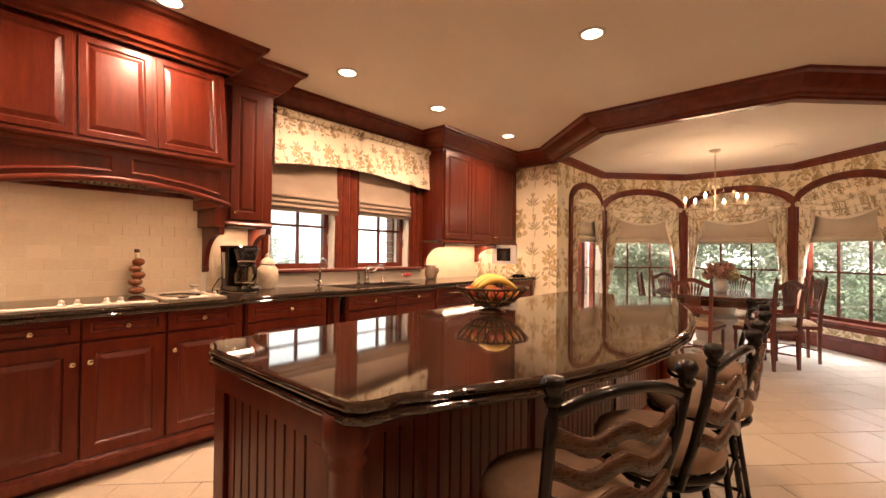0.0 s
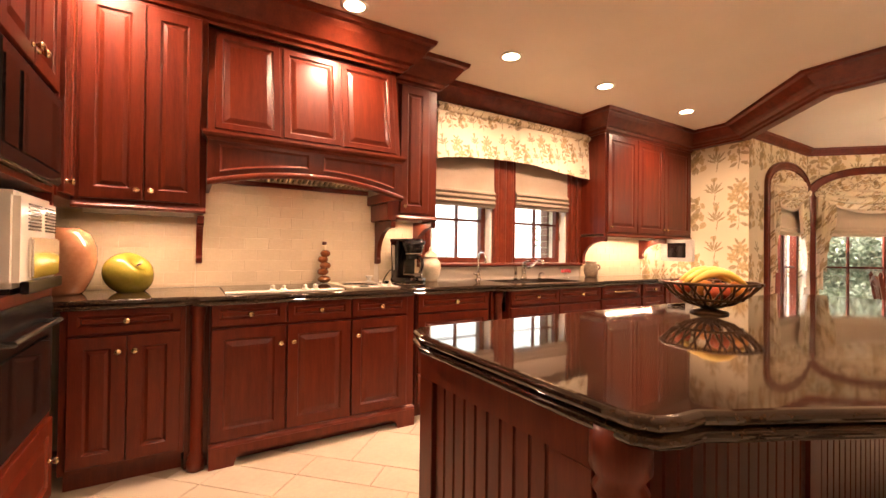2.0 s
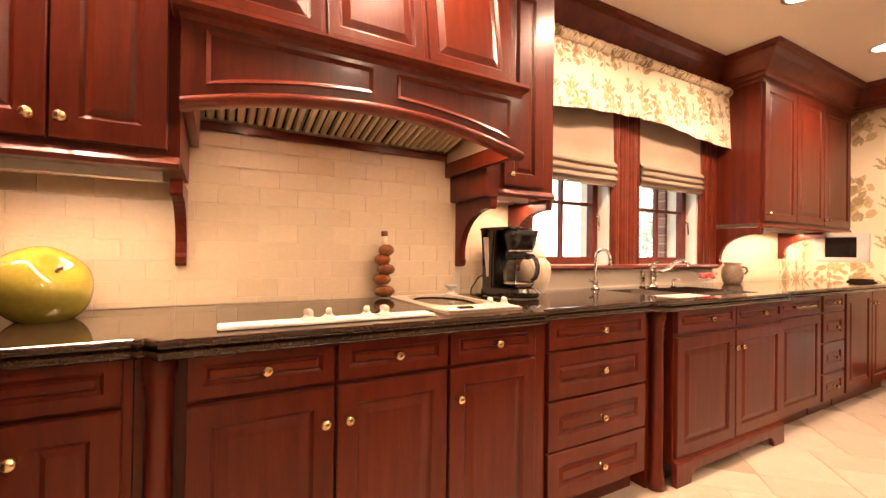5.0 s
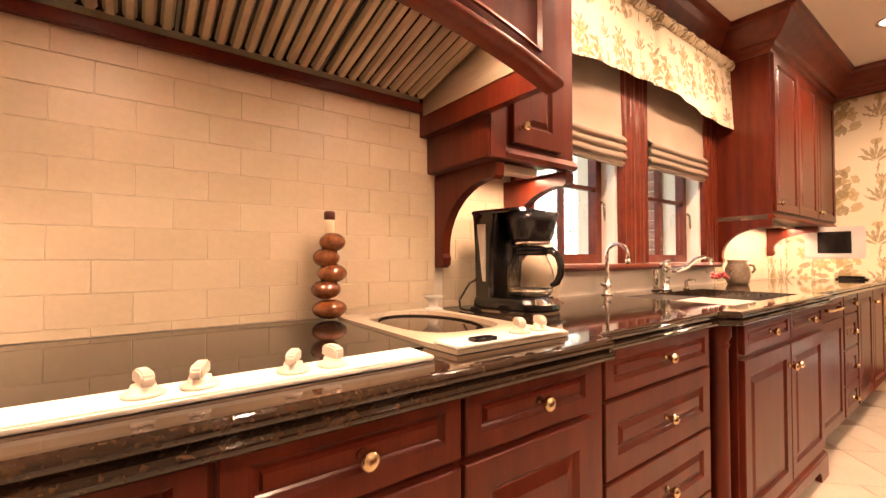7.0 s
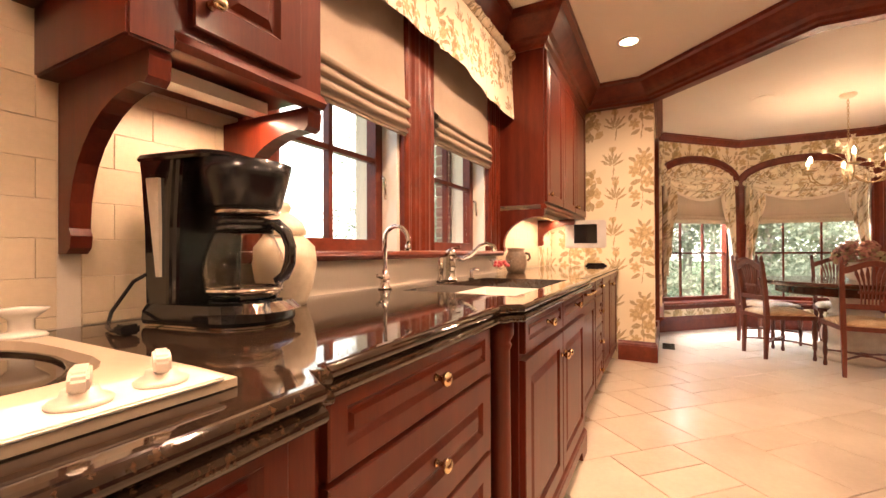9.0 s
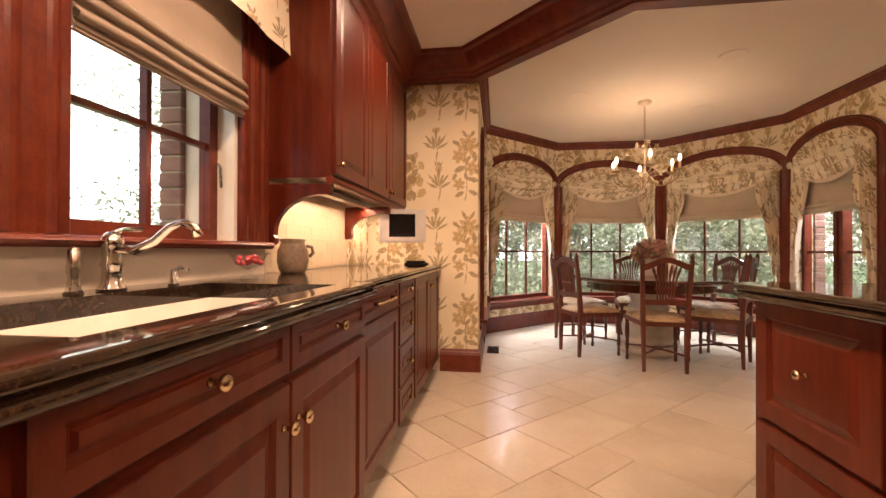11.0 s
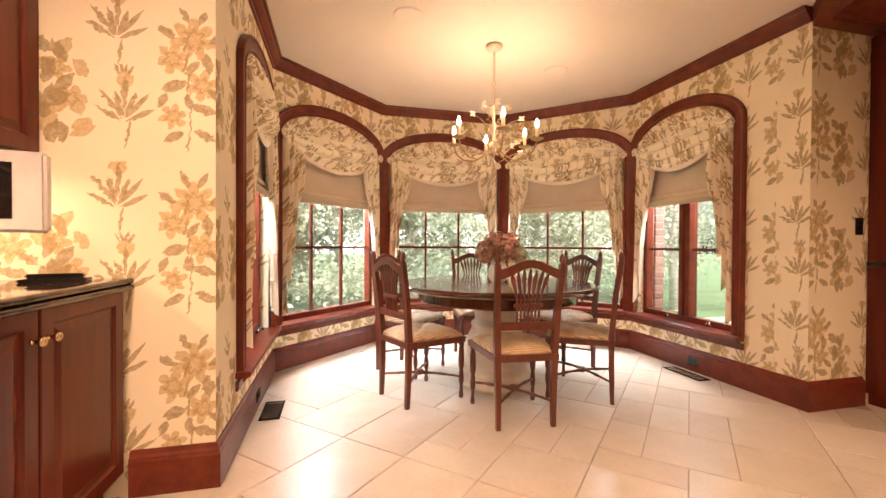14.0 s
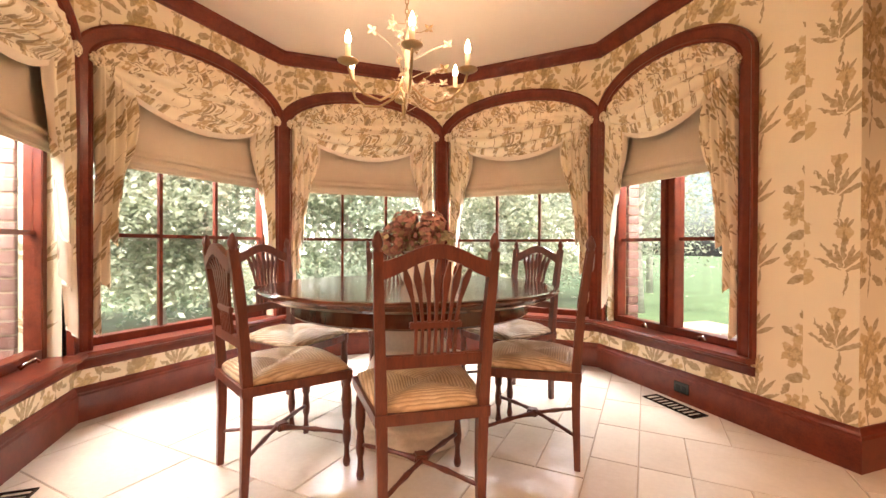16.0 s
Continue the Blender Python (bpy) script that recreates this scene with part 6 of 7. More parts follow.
def gooseneck(name, x, y, h, reach, label, r=0.009):
    F = thing(name, pose(x, y, CT), label, "faucet")
    part("base", lathe([(0, 0), (0.028, 0), (0.028, 0.006), (0.020, 0.012), (0.017, 0.03), (0.021, 0.04), (0.015, 0.055), (0.011, 0.075), (0, 0.075)], 18), CHROME, F, smooth=True)
    pts = [(0, 0, 0.07), (0, 0, h - reach / 2)] + [(reach / 2 * (1 - math.cos(a)), 0, h - reach / 2 + reach / 2 * math.sin(a)) for a in [math.pi * k / 10 for k in range(1, 11)]] + [(reach, 0, h - reach / 2 - 0.02)]
    part("spout", tube(pts, r, 10), CHROME, F, smooth=True)
    part("tip", lathe([(0, h - reach / 2 - 0.042), (0.014, h - reach / 2 - 0.042), (0.011, h - reach / 2 - 0.018), (0, h - reach / 2 - 0.018)], 12, axis=(reach, 0)), CHROME, F, smooth=True)
    return F


F = gooseneck("water_tap", -3.635, 3.10, 0.25, 0.11, "slim nickel gooseneck filter tap")
part("lever", tube([(0, -0.018, 0.045), (0, -0.05, 0.055)], [0.006, 0.008], 8), CHROME, F, smooth=True)
F = thing("faucet", pose(-3.61, 3.635, CT), "nickel bridge-style kitchen faucet with a curved spout", "faucet")
part("base", lathe([(0, 0), (0.035, 0), (0.035, 0.008), (0.026, 0.018), (0.023, 0.06), (0.028, 0.07), (0.024, 0.085), (0.024, 0.12), (0.030, 0.135), (0.024, 0.15), (0.012, 0.16), (0, 0.162)], 20), CHROME, F, smooth=True)
part("spout", tube([(0.015, 0, 0.115), (0.06, 0.012, 0.11), (0.11, 0.022, 0.135), (0.15, 0.03, 0.175), (0.185, 0.037, 0.188), (0.215, 0.043, 0.175), (0.225, 0.045, 0.15)], [0.014, 0.013, 0.012, 0.011, 0.011, 0.012, 0.014], 10), CHROME, F, smooth=True)
part("lever", tube([(0, 0, 0.155), (0.0, 0.03, 0.168), (0.01, 0.085, 0.172)], [0.009, 0.007, 0.009], 8), CHROME, F, smooth=True)
P = thing("side_sprayer", pose(-3.615, 3.535, CT), "nickel side sprayer beside the faucet", "sprayer")
part("body", lathe([(0, 0), (0.022, 0), (0.016, 0.012), (0.012, 0.04), (0.016, 0.06), (0.013, 0.11), (0.006, 0.118), (0, 0.12)], 16), CHROME, P, smooth=True)
P = thing("soap_dispenser", pose(-3.575, 3.815, CT), "small nickel soap dispenser", "dispenser")
part("body", lathe([(0, 0), (0.018, 0), (0.012, 0.01), (0.008, 0.05), (0, 0.05)], 14), CHROME, P, smooth=True)
part("nozzle", tube([(0, 0, 0.048), (0.02, 0, 0.056), (0.05, 0, 0.05)], 0.006, 8), CHROME, P, smooth=True)

# glass bowl of berries, crock, remote, television
GB = thing("glass_bowl", pose(-3.52, 4.13, CT), "footed glass bowl of red candies", "bowl")
part("bowl", lathe([(0, 0.0), (0.035, 0.0), (0.03, 0.008), (0.01, 0.016), (0.012, 0.03), (0.045, 0.055), (0.075, 0.10), (0.072, 0.10), (0.043, 0.058), (0, 0.036)], 24), GLASS, GB, smooth=True)
bm = bmesh.new()
rnd = random.Random(5)
for k in range(26):
    a, r = rnd.uniform(0, 6.28), rnd.uniform(0, 0.045)
    bmesh.ops.create_icosphere(bm, subdivisions=1, radius=0.012, matrix=Matrix.Translation((r * math.cos(a), r * math.sin(a), 0.062 + rnd.uniform(0, 0.025))))
part("candies", bm, surface("red_candy", (0.45, 0.03, 0.04), (0.65, 0.12, 0.12), 30, 0.3, fine=90, relief=0.0), GB, smooth=True)
CK2 = thing("crock", pose(-3.57, 4.58, CT), "salt-glazed brown stoneware crock", "crock")
GLAZE = surface("salt_glaze", (0.13, 0.09, 0.06), (0.34, 0.25, 0.17), 14, 0.3, fine=60, relief=0.2)
part("body", lathe([(0, 0), (0.058, 0), (0.068, 0.02), (0.076, 0.06), (0.074, 0.11), (0.060, 0.14), (0.056, 0.15), (0.064, 0.165), (0.060, 0.17), (0.050, 0.165), (0.05, 0.14), (0, 0.13)], 26), GLAZE, CK2, smooth=True)
part("handle", tube([(0.060, 0.02, 0.135), (0.085, 0.03, 0.13), (0.092, 0.032, 0.10), (0.074, 0.026, 0.08)], 0.009, 8), GLAZE, CK2, smooth=True)
RM = thing("remote_control", pose(-3.24, 6.06, CT, 0, 0, 15), "black remote in a tray by the wall", "remote")
part("tray", boxes((-0.10, 0.10, -0.045, 0.045, 0.0, 0.012), bevel=0.004), BLACK, RM)
part("remote", boxes((-0.085, 0.085, -0.022, 0.022, 0.0125, 0.03), bevel=0.006), BLACK_GLASS, RM)
SILVER = surface("silver_plastic", (0.50, 0.48, 0.45), (0.58, 0.56, 0.53), 10, 0.35, 0.3, fine=120, relief=0.02)
TV = thing("television", pose(-3.285, 5.75, 1.222, 0, 0, 10), "small silver flat television hung under the cabinet", "television")
part("case", boxes((-0.18, 0.18, -0.02, 0.03, -0.128, 0.128), bevel=0.01), SILVER, TV)
part("screen", boxes((-0.10, 0.10, -0.023, -0.02, -0.085, 0.09)), BLACK_GLASS, TV, "dark television screen")
part("hanger", boxes((-0.02, 0.02, 0.03, 0.06, -0.03, 0.13), bevel=0.003), SILVER, TV)

# ceramic apple, tall vase
AP = thing("ceramic_apple", pose(-3.50, 0.515, CT), "large glossy green ceramic apple", "ornament")
GREEN = surface("green_glaze", (0.22, 0.19, 0.02), (0.36, 0.30, 0.05), 5, 0.08, fine=60, relief=0.02, coat=0.5)
bm = bmesh.new()
NA, NB = 40, 22
grid = []
for i in range(NB + 1):
    a = math.pi * i / NB
    row = []
    for j in range(NA):
        b = 2 * math.pi * j / NA
        dip = 0.034 * math.exp(-((math.pi - a) / 0.30) ** 2) - 0.0 + 0.020 * math.exp(-(a / 0.28) ** 2)
        rr = 0.128 * math.sin(a) ** 0.85 * (1 + 0.025 * math.cos(5 * b) * (0.5 - 0.5 * math.cos(a)))
        row.append((rr * math.cos(b), rr * math.sin(b), -0.104 * math.cos(a) + (dip if a < 1 else -dip)))
    grid.append(row)
rows = [[bm.verts.new(v) for v in row] for row in grid[1:-1]]
for r0, r1 in zip(rows, rows[1:]):
    for j in range(NA):
        bm.faces.new((r0[j], r0[(j + 1) % NA], r1[(j + 1) % NA], r1[j]))
for row, v in ((rows[0], (0, 0, -0.084)), (rows[-1], (0, 0, 0.070))):
    c = bm.verts.new(v)
    for j in range(NA):
        bm.faces.new((c, row[j], row[(j + 1) % NA]))
part("fruit", bm, GREEN, AP, smooth=True, m=pose(0, 0, 0.103) @ Matrix.Rotation(radians(50), 4, Vector((-0.75, 0.65, 0)).normalized()) @ Matrix.Diagonal((1, 1, 1.0, 1)))
part("stalk", tube([(0, 0, 0.062), (0.004, 0, 0.085), (0.012, 0.004, 0.100)], [0.006, 0.005, 0.006], 7), CHAIR_WOOD, AP, smooth=True, m=pose(0, 0, 0.103) @ Matrix.Rotation(radians(50), 4, Vector((-0.75, 0.65, 0)).normalized()))
TV2 = thing("tall_vase", pose(-3.44, 0.235, CT), "large glossy tan ceramic vase", "vase")
part("body", lathe([(0, 0), (0.085, 0), (0.095, 0.012), (0.128, 0.08), (0.148, 0.17), (0.145, 0.25), (0.118, 0.32), (0.075, 0.35), (0.055, 0.355), (0.05, 0.35), (0, 0.33)], 36), surface("tan_glaze", (0.30, 0.12, 0.055), (0.44, 0.21, 0.11), 6, 0.08, fine=50, relief=0.03, coat=0.5), TV2, smooth=True)

# fruit bowl and towel on the island
FB = thing("fruit_bowl", pose(-1.44, 2.72, CT), "pierced bronze bowl of bananas and fruit", "bowl")
BRONZE = surface("pierced_bronze", (0.055, 0.028, 0.013), (0.13, 0.065, 0.03), 30, 0.3, 0.8, fine=90, relief=0.3)
part("foot", lathe([(0, 0), (0.075, 0), (0.07, 0.01), (0.03, 0.02), (0.03, 0.028), (0, 0.028)], 22), BRONZE, FB, smooth=True)
for k in range(22):
    a = 2 * math.pi * k / 22
    for s in (-1, 1):
        part("rod", tube([(r * math.cos(a + s * tw), r * math.sin(a + s * tw), z) for r, z, tw in ((0.03, 0.026, 0), (0.09, 0.045, 0.12), (0.145, 0.085, 0.24), (0.185, 0.13, 0.36))], 0.005, 5), BRONZE, FB, smooth=True)
for r, z in ((0.185, 0.13), (0.12, 0.064)):
    part("hoop", tube([(r * math.cos(a) * (1 + 0.02 * math.sin(11 * a)), r * math.sin(a) * (1 + 0.02 * math.sin(11 * a)), z) for a in [2 * math.pi * k / 44 for k in range(45)]], 0.007, 6), BRONZE, FB, smooth=True)
BANANA = surface("banana_skin", (0.62, 0.40, 0.06), (0.78, 0.54, 0.11), 12, 0.4, fine=60, relief=0.05)
for k in range(4):
    a = -0.35 + 0.2 * k
    pts = [(-0.10 + 0.035 * i, 0.03 * k - 0.045 + 0.010 * i * (k - 1.5) * 0.3, 0.125 + 0.05 * math.sin(math.pi * i / 6) + 0.008 * (k % 2)) for i in range(7)]
    part("banana", tube([(x * math.cos(0.95) - y * math.sin(0.95), x * math.sin(0.95) + y * math.cos(0.95), z) for x, y, z in pts], [0.006, 0.014, 0.018, 0.019, 0.018, 0.013, 0.005], 8), BANANA, FB, "ripe yellow banana", True)
for x, y, z, c in ((0.07, -0.06, 0.10, 0), (-0.06, 0.08, 0.10, 1), (0.02, 0.0, 0.085, 1), (-0.09, -0.05, 0.105, 0), (0.09, 0.05, 0.105, 1)):
    part("fruit", lathe([(0, -0.036), (0.02, -0.033), (0.036, -0.012), (0.038, 0.008), (0.026, 0.03), (0.01, 0.034), (0, 0.028)], 16), (surface("red_apple", (0.25, 0.03, 0.02), (0.45, 0.10, 0.04), 8, 0.25, fine=60, relief=0.02) if not c else surface("orange_peel", (0.55, 0.20, 0.03), (0.68, 0.28, 0.05), 10, 0.4, fine=150, relief=0.2)), FB, smooth=True, m=pose(x, y, z))
# ---- downlights ----
LAMPGLOW = plain("lamp_glow", (1, 0.92, 0.8), 0.4, emit=(1.0, 0.80, 0.55), power=9.0)
dl = thing("downlight", pose(DOWNLIGHTS[0][0], DOWNLIGHTS[0][1], TOP), "white recessed ceiling downlight, lit", "downlight", "ceiling downlights")
part("trim_ring", lathe([(0.062, -0.001), (0.085, -0.001), (0.085, -0.006), (0.062, -0.008)], 28, caps=False), ENAMEL, dl, smooth=True)
part("lens", lathe([(0, -0.002), (0.062, -0.002), (0.062, -0.004), (0, -0.004)], 24), LAMPGLOW, dl, "glowing lamp lens")
# fittings for the other lamps, the unseen fill ones included
for x, y in DOWNLIGHTS[1:]:
    copy_thing(dl, pose(x, y, TOP))
for x, y in ((-1.75, 6.95), (-0.35, 7.5), (-0.7, 6.2)):
    SPK = thing("ceiling_speaker", pose(x, y, 2.60), "round cream ceiling speaker grille", "speaker", "ceiling speakers")
    part("grille", lathe([(0, -0.001), (0.10, -0.001), (0.10, -0.005), (0.09, -0.008), (0, -0.008)], 28), PLASTER, SPK)

# ---- outdoors ----
GRASS = surface("lawn", (0.042, 0.075, 0.026), (0.085, 0.130, 0.050), 0.8, 0.9, fine=12, relief=0.3)
single("ground", boxes((-60, 60, 6.5, 90, -0.45, -0.4), (-60, -4.0, -30, 6.5, -0.45, -0.4)), GRASS, "mown lawn round the house", "lawn", kind="structure")


def leaf_material(name, c1, c2):
    """Thin leaves: part of the light passes through them."""
    m, nt, b = nodes_of(name)
    ge = nt.nodes.new("ShaderNodeNewGeometry")
    f = math_node(nt, "ADD", math_node(nt, "MULTIPLY", ge.outputs["Random Per Island"], 0.6), math_node(nt, "MULTIPLY", noise_tex(nt, coords(nt), 0.8), 0.4))
    col = mix(nt, f, c1, c2)
    link(nt, col, b.inputs["Base Color"])
    b.inputs["Roughness"].default_value = 0.5
    tl, mx = nt.nodes.new("ShaderNodeBsdfTranslucent"), nt.nodes.new("ShaderNodeMixShader")
    link(nt, col, tl.inputs[0])
    mx.inputs[0].default_value = 0.5
    link(nt, b.outputs[0], mx.inputs[1])
    link(nt, tl.outputs[0], mx.inputs[2])
    link(nt, mx.outputs[0], nt.nodes["Material Output"].inputs[0])
    return m


LEAF = [leaf_material("leaves_light", (0.27, 0.30, 0.21), (0.54, 0.56, 0.44)), leaf_material("leaves_dark", (0.18, 0.22, 0.155), (0.43, 0.47, 0.35))]
BARK = surface("birch_bark", (0.32, 0.29, 0.25), (0.60, 0.57, 0.52), 6, 0.8, stretch=(1, 1, 4), fine=20, relief=0.4)


def tree(m, h, spread, n, mat, seed, label, low=0.12):
    r = random.Random(seed)
    T = thing("tree", m, label, "tree", "garden trees")
    tops = [(r.gauss(0, spread * 0.45), r.gauss(0, spread * 0.45), h * r.uniform(low + 0.1, 1.0)) for _ in range(26)]
    part("trunk", tube([(0, 0, -0.45), (0.05, 0, h * 0.2), (-0.04, 0.05, h * 0.5), (0.02, -0.03, h * 0.95)], [0.11, 0.09, 0.06, 0.015], 8), BARK, T, smooth=True)
    bm = bmesh.new()
    for x, y, z in tops[:14]:
        tube([(0, 0, max(0.0, z * 0.55)), (x * 0.5, y * 0.5, z * 0.85), (x, y, z)], [0.03, 0.018, 0.006], 5, bm)
    part("limbs", bm, BARK, T)
    verts, faces = [], []
    for k in range(int(n * 4.0)):
        cx, cy, cz = tops[r.randrange(len(tops))]
        p = Vector((cx + r.gauss(0, spread * 0.20), cy + r.gauss(0, spread * 0.20), max(-0.3, cz + r.gauss(0, h * 0.07))))
        d = Vector((r.gauss(0, 1), r.gauss(0, 1), r.gauss(-0.2, 0.7))).normalized()
        e = d.orthogonal().normalized()
        e = (e * math.cos(k) + d.cross(e) * math.sin(k))
        s = r.uniform(0.028, 0.062)
        i = len(verts)
        verts += [p - d * s, p + e * s * 0.5, p + d * s, p - e * s * 0.5]
        faces.append((i, i + 1, i + 2, i + 3))
    me = bpy.data.meshes.new("crown")
    me.from_pydata([tuple(v) for v in verts], [], faces)
    me.materials.append(mat)
    ob = new("crown", me)
    ob.parent = T
    return T


k = 0
for x, y, h, sp, n in ((-4.6, 11.5, 5.0, 1.9, 4200), (-2.2, 12.8, 5.5, 2.0, 4200), (0.4, 13.2, 5.5, 2.0, 4200), (2.8, 12.6, 5.0, 1.9, 4200), (5.2, 12.0, 5.0, 1.8, 3400), (-7.0, 10.2, 5.0, 1.9, 3400),
                       (-3.4, 15.5, 7.5, 2.8, 4200), (0.0, 16.5, 8.0, 2.8, 4200), (3.8, 16.0, 7.5, 2.8, 4200), (-7.5, 14.0, 7.0, 2.6, 4200), (8.5, 15.0, 7.0, 2.6, 3400),
                       (-24.0, 13.0, 3.0, 3.2, 3000), (-26.0, 8.0, 2.6, 3.2, 3000),
                       (-6.0, 12.0, 2.4, 1.7, 4000), (-3.5, 12.2, 2.4, 1.7, 4500), (-0.8, 12.4, 2.2, 1.7, 4500), (1.8, 12.2, 2.2, 1.7, 4500), (-8.5, 12.5, 2.6, 1.8, 3600), (-1.0, 21.0, 9.0, 4.0, 6000), (5.0, 20.0, 9.0, 3.8, 5000), (-7.0, 19.0, 9.0, 3.8, 5000), (11.0, 19.0, 8.0, 3.8, 5000), (-12.0, 15.0, 8.0, 3.4, 5000)):
    tree(pose(x, y, 0, 0, 0, 40 * k), h, sp, n, LEAF[k % 2], 20 + k, "leafy garden tree with pale green leaves outside" if k % 2 == 0 else "leafy garden tree with dark green leaves outside", 0.0 if h < 6 else 0.1)
    k += 1

# glowing boards added far out, to turn the view white and brighten the leaves' gaps
GLOW_BACKDROP = plain("backdrop_glow", (0.9, 0.9, 0.88), 1.0, emit=(1.0, 0.985, 0.95), power=0.9)
single("backdrop", boxes((-60.5, -60, -40, 70, -0.4, 45), (-60, 60, 70, 70.5, -0.4, 45)), GLOW_BACKDROP, "glowing white backdrop standing for overexposed sky beyond the garden", "sky", kind="structure")

# ---- brick reveals outside three windows ----
BRICK = surface("red_brick", (0.17, 0.085, 0.065), (0.30, 0.165, 0.13), 9, 0.85, fine=60, relief=0.4, by_object=0.9)
bbm = boxes((0, 0.21, 0, 0.105, 0, 0.062), bevel=0.003)
brick_mesh = bpy.data.meshes.new("brick")
bbm.to_mesh(brick_mesh)
bbm.free()
brick_mesh.materials.append(BRICK)
for m, z0, n in ((side_pose(V[0], V[1]) @ pose(L0 - 0.095, 0.205, 0), 0.30, 28), (side_pose(V[4], V[5]) @ pose(-0.115, 0.205, 0), 0.30, 28), (pose(WX - 0.251, WIN2[1] - 0.03, 0, 0, 0, 90), 0.95, 18)):
    B = thing("brick_pier", m, "weathered red brick pier outside the window", "brick pier", "brick piers")
    part("mortar", boxes((0.008, 0.202, 0.006, 0.10, z0 - 0.008, z0 + n * 0.072)), GROUT, B)
    for k in range(n):
        o = new("brick", brick_mesh)
        o.parent = B
        o.matrix_basis = pose(0.0 if k % 2 else 0.004, 0, z0 + k * 0.072)
# papered end of the sink wall
uv_wall(single("wallpaper_end", boxes((WX, WX + 0.004, 5.665, 6.184, CT + 0.001, 1.38)), PAPER, "cream wallpaper with tan flowers above the worktop", "wallpaper", kind="structure"))

# ---- backsplash tiles ----
BS = thing("backsplash", pose(WX, 0, 0), "honed cream stone backsplash in running bond", "backsplash", kind="structure")
shared = {}


def tile_mesh(name, w, h, t, mat, ch=0.0022):
    key = (name, round(w, 3), round(h, 3))
    if key not in shared:
        bm = bmesh.new()
        lo = [bm.verts.new(v) for v in ((0, 0, 0), (w, 0, 0), (w, h, 0), (0, h, 0))]
        mi = [bm.verts.new(v) for v in ((0, 0, t - ch), (w, 0, t - ch), (w, h, t - ch), (0, h, t - ch))]
        hi = [bm.verts.new(v) for v in ((ch, ch, t), (w - ch, ch, t), (w - ch, h - ch, t), (ch, h - ch, t))]
        for a, b in ((lo, mi), (mi, hi)):
            for j in range(4):
                bm.faces.new((a[j], a[(j + 1) % 4], b[(j + 1) % 4], b[j]))
        bm.faces.new(hi)
        me = bpy.data.meshes.new(name)
        bm.to_mesh(me)
        bm.free()
        me.materials.append(mat)
        shared[key] = me
    return shared[key]


rnd = random.Random(9)
for y0, y1, z1 in ((0.0, 0.845, 1.392), (0.85, 2.098, 1.66), (2.137, 2.490, 1.435), (4.54, 5.66, 1.38)):
    k, z = 0, 0.9425 - 0.0765
    while z < z1 - 0.02:
        za, zb = max(z, CT + 0.001), min(z + 0.0758, z1)
        y = y0 - (0.077 if k % 2 else 0.0) - 0.02
        while y < y1 - 0.012:
            ya, yb = max(y, y0), min(y + 0.1537, y1)
            if yb - ya > 0.012 and zb - za > 0.012:
                o = new("tile", tile_mesh("splash_tile", yb - ya, zb - za, 0.003, SPLASH_TILE, 0.0012))
                o.parent = BS
                # the tile's width runs along world y, its height up, its face towards the room
                o.matrix_basis = Matrix(((0, 0, 1, rnd.uniform(0, 0.0008)), (1, 0, 0, ya), (0, 1, 0, za), (0, 0, 0, 1)))
            y += 0.1545
        z += 0.0765
        k += 1

# ---- floor tiles: random ashlar of honed sandstone, laid diagonally ----
FT = thing("floor_tiles", pose(0, 0, -0.006, 0, 0, 45), "honed sandstone floor tiles laid in a diagonal ashlar pattern", "floor tiles", kind="structure")
U, rnd = 0.205, random.Random(21)
taken, joined_v, joined_f, count = set(), [], [], 0


def inside(x, y):
    kitchen = -3.2 < x < 3.2 and -0.5 < y < 6.3
    bay = -2.85 < x < 0.86 and 6.1 < y < 9.0 and y - 9.1 < -abs(x + 0.995) + 0.98
    return kitchen or bay


def near(x, y):
    return (y > 5.0 and -2.9 < x < 1.6) or (x < -1.5 and y > 0.8 and x > -3.2)


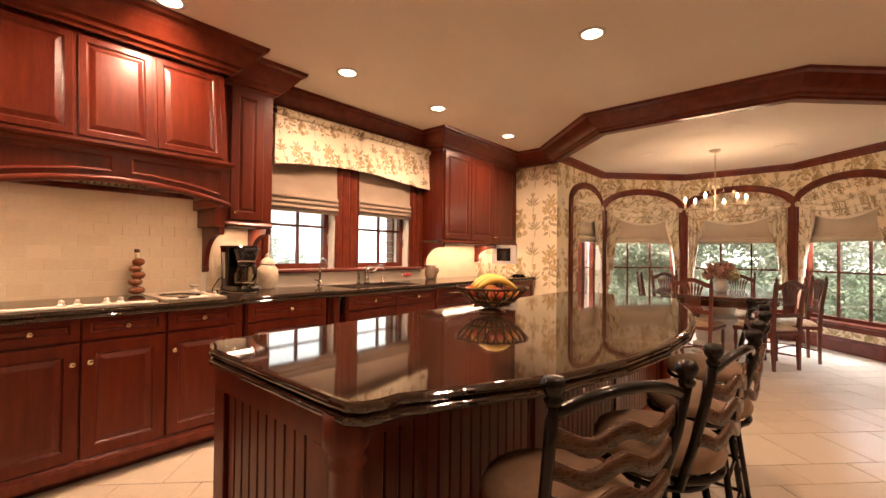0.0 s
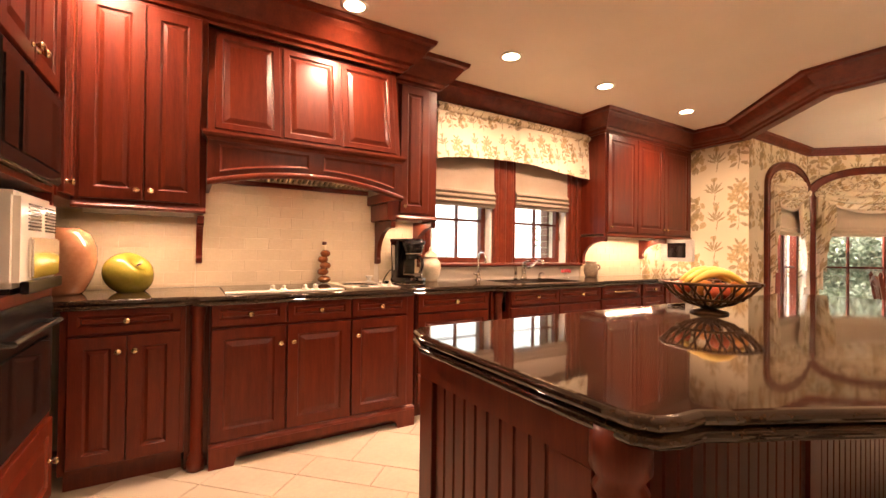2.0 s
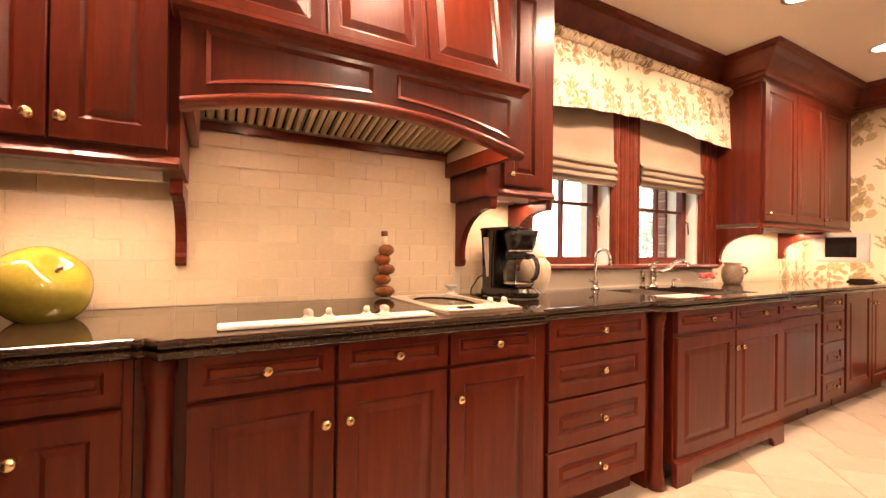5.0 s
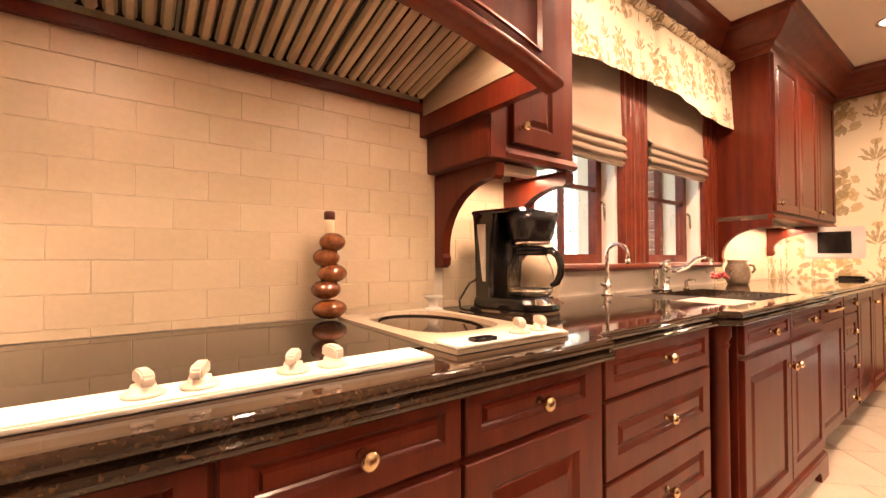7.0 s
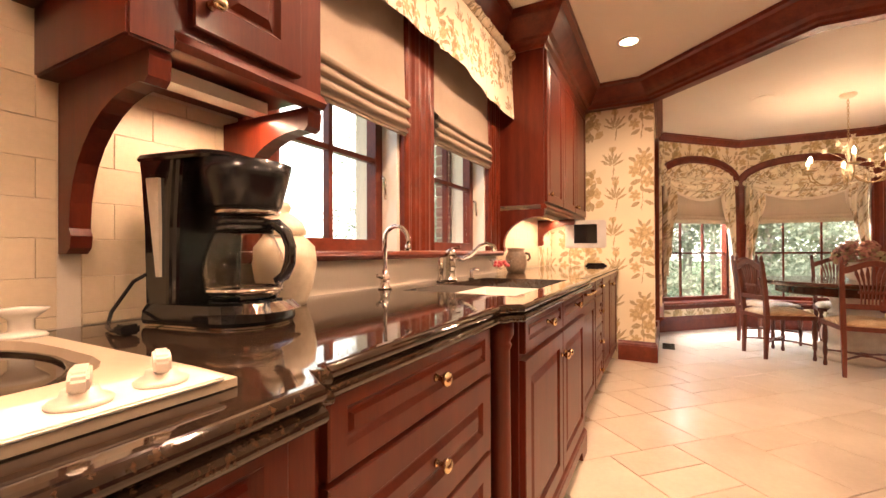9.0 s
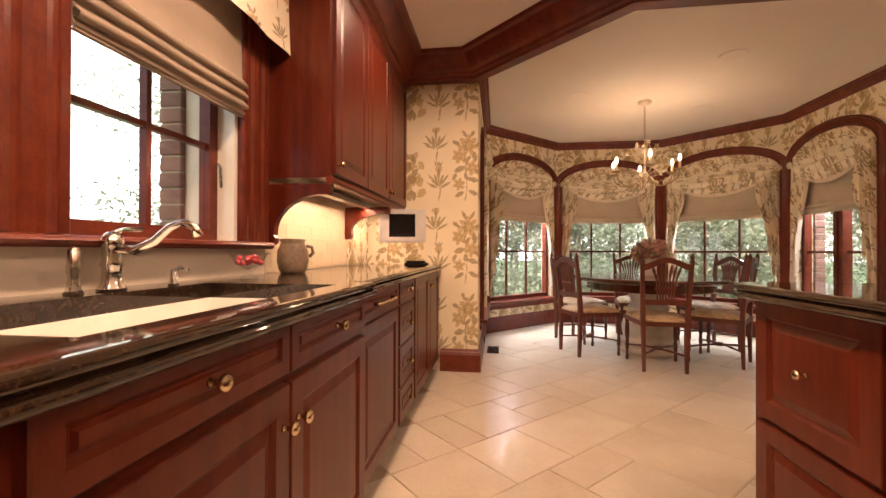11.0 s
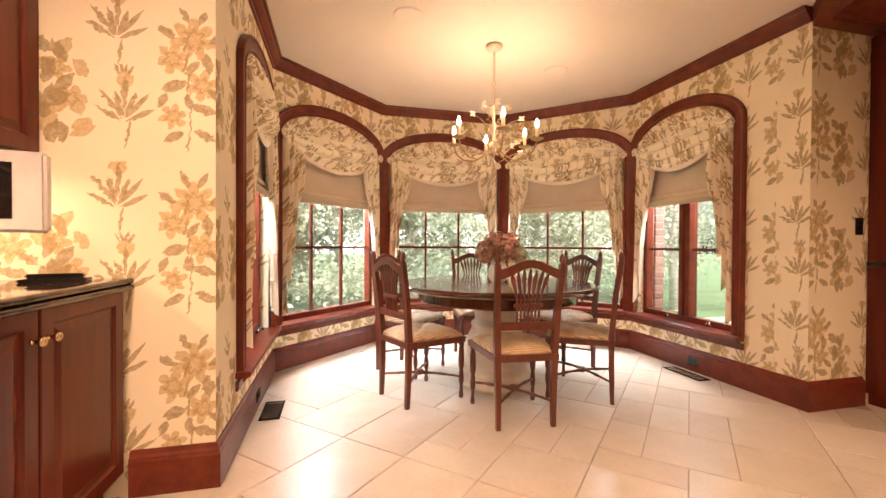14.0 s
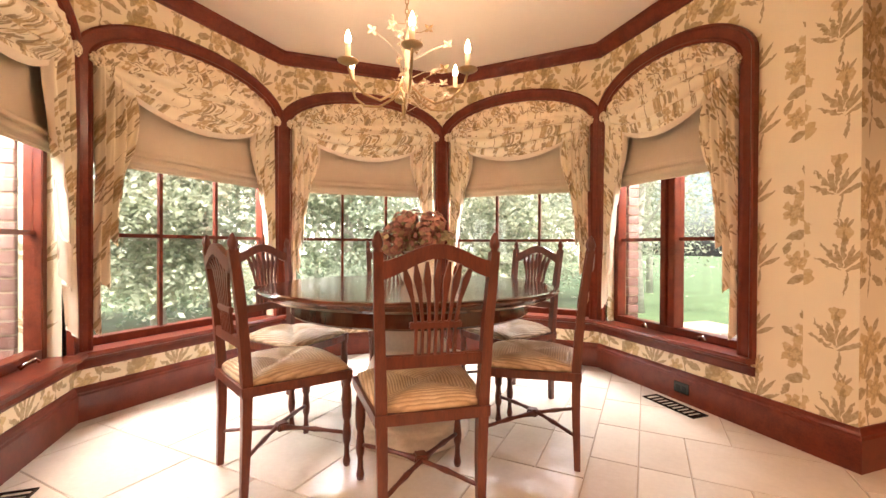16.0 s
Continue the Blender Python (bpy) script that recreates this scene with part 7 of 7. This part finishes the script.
c45 = math.sqrt(0.5)
for i in range(-40, 60):
    for j in range(-60, 60):
        if (i, j) in taken:
            continue
        sizes = [(3, 2), (2, 2), (2, 3), (2, 2), (2, 1), (1, 2), (1, 1)]
        first = rnd.choice(sizes[:6])
        for a, b in [first] + sizes[4:]:
            cells = [(i + p, j + q) for p in range(a) for q in range(b)]
            if not any(c in taken for c in cells):
                break
        taken.update(cells)
        cx, cy = (i + a / 2) * U, (j + b / 2) * U
        wx, wy = (cx - cy) * c45, (cx + cy) * c45
        if not inside(wx, wy):
            continue
        w, h, t = a * U - 0.006, b * U - 0.006, 0.006
        if near(wx, wy) and count < 300:
            count += 1
            o = new("tile", tile_mesh("floor_tile", w, h, t, STONE_TILE))
            o.parent = FT
            o.matrix_basis = pose(i * U + 0.003, j * U + 0.003, rnd.uniform(-0.0006, 0.0))
        else:
            n, ch = len(joined_v), 0.0022
            x0, y0 = i * U + 0.003, j * U + 0.003
            for o1, z in ((0, 0), (0, t - ch), (ch, t)):
                joined_v += [(x0 + o1, y0 + o1, z), (x0 + w - o1, y0 + o1, z), (x0 + w - o1, y0 + h - o1, z), (x0 + o1, y0 + h - o1, z)]
            for r in (0, 4):
                joined_f += [(n + r + q, n + r + (q + 1) % 4, n + r + 4 + (q + 1) % 4, n + r + 4 + q) for q in range(4)]
            joined_f.append((n + 8, n + 9, n + 10, n + 11))
me = bpy.data.meshes.new("far_tiles")
me.from_pydata(joined_v, [], joined_f)
m2, nt, b2 = nodes_of("stone_tile_far")
v = coords(nt)
ge = nt.nodes.new("ShaderNodeNewGeometry")
f = math_node(nt, "ADD", math_node(nt, "MULTIPLY", noise_tex(nt, v, 3.0), 0.6), math_node(nt, "MULTIPLY", ge.outputs["Random Per Island"], 0.4))
link(nt, mix(nt, f, (0.44, 0.365, 0.275), (0.58, 0.505, 0.405)), b2.inputs["Base Color"])
b2.inputs["Roughness"].default_value = 0.30
me.materials.append(m2)
o = new("far_tiles", me)
o.parent = FT
tagged(o, kind="stuff")
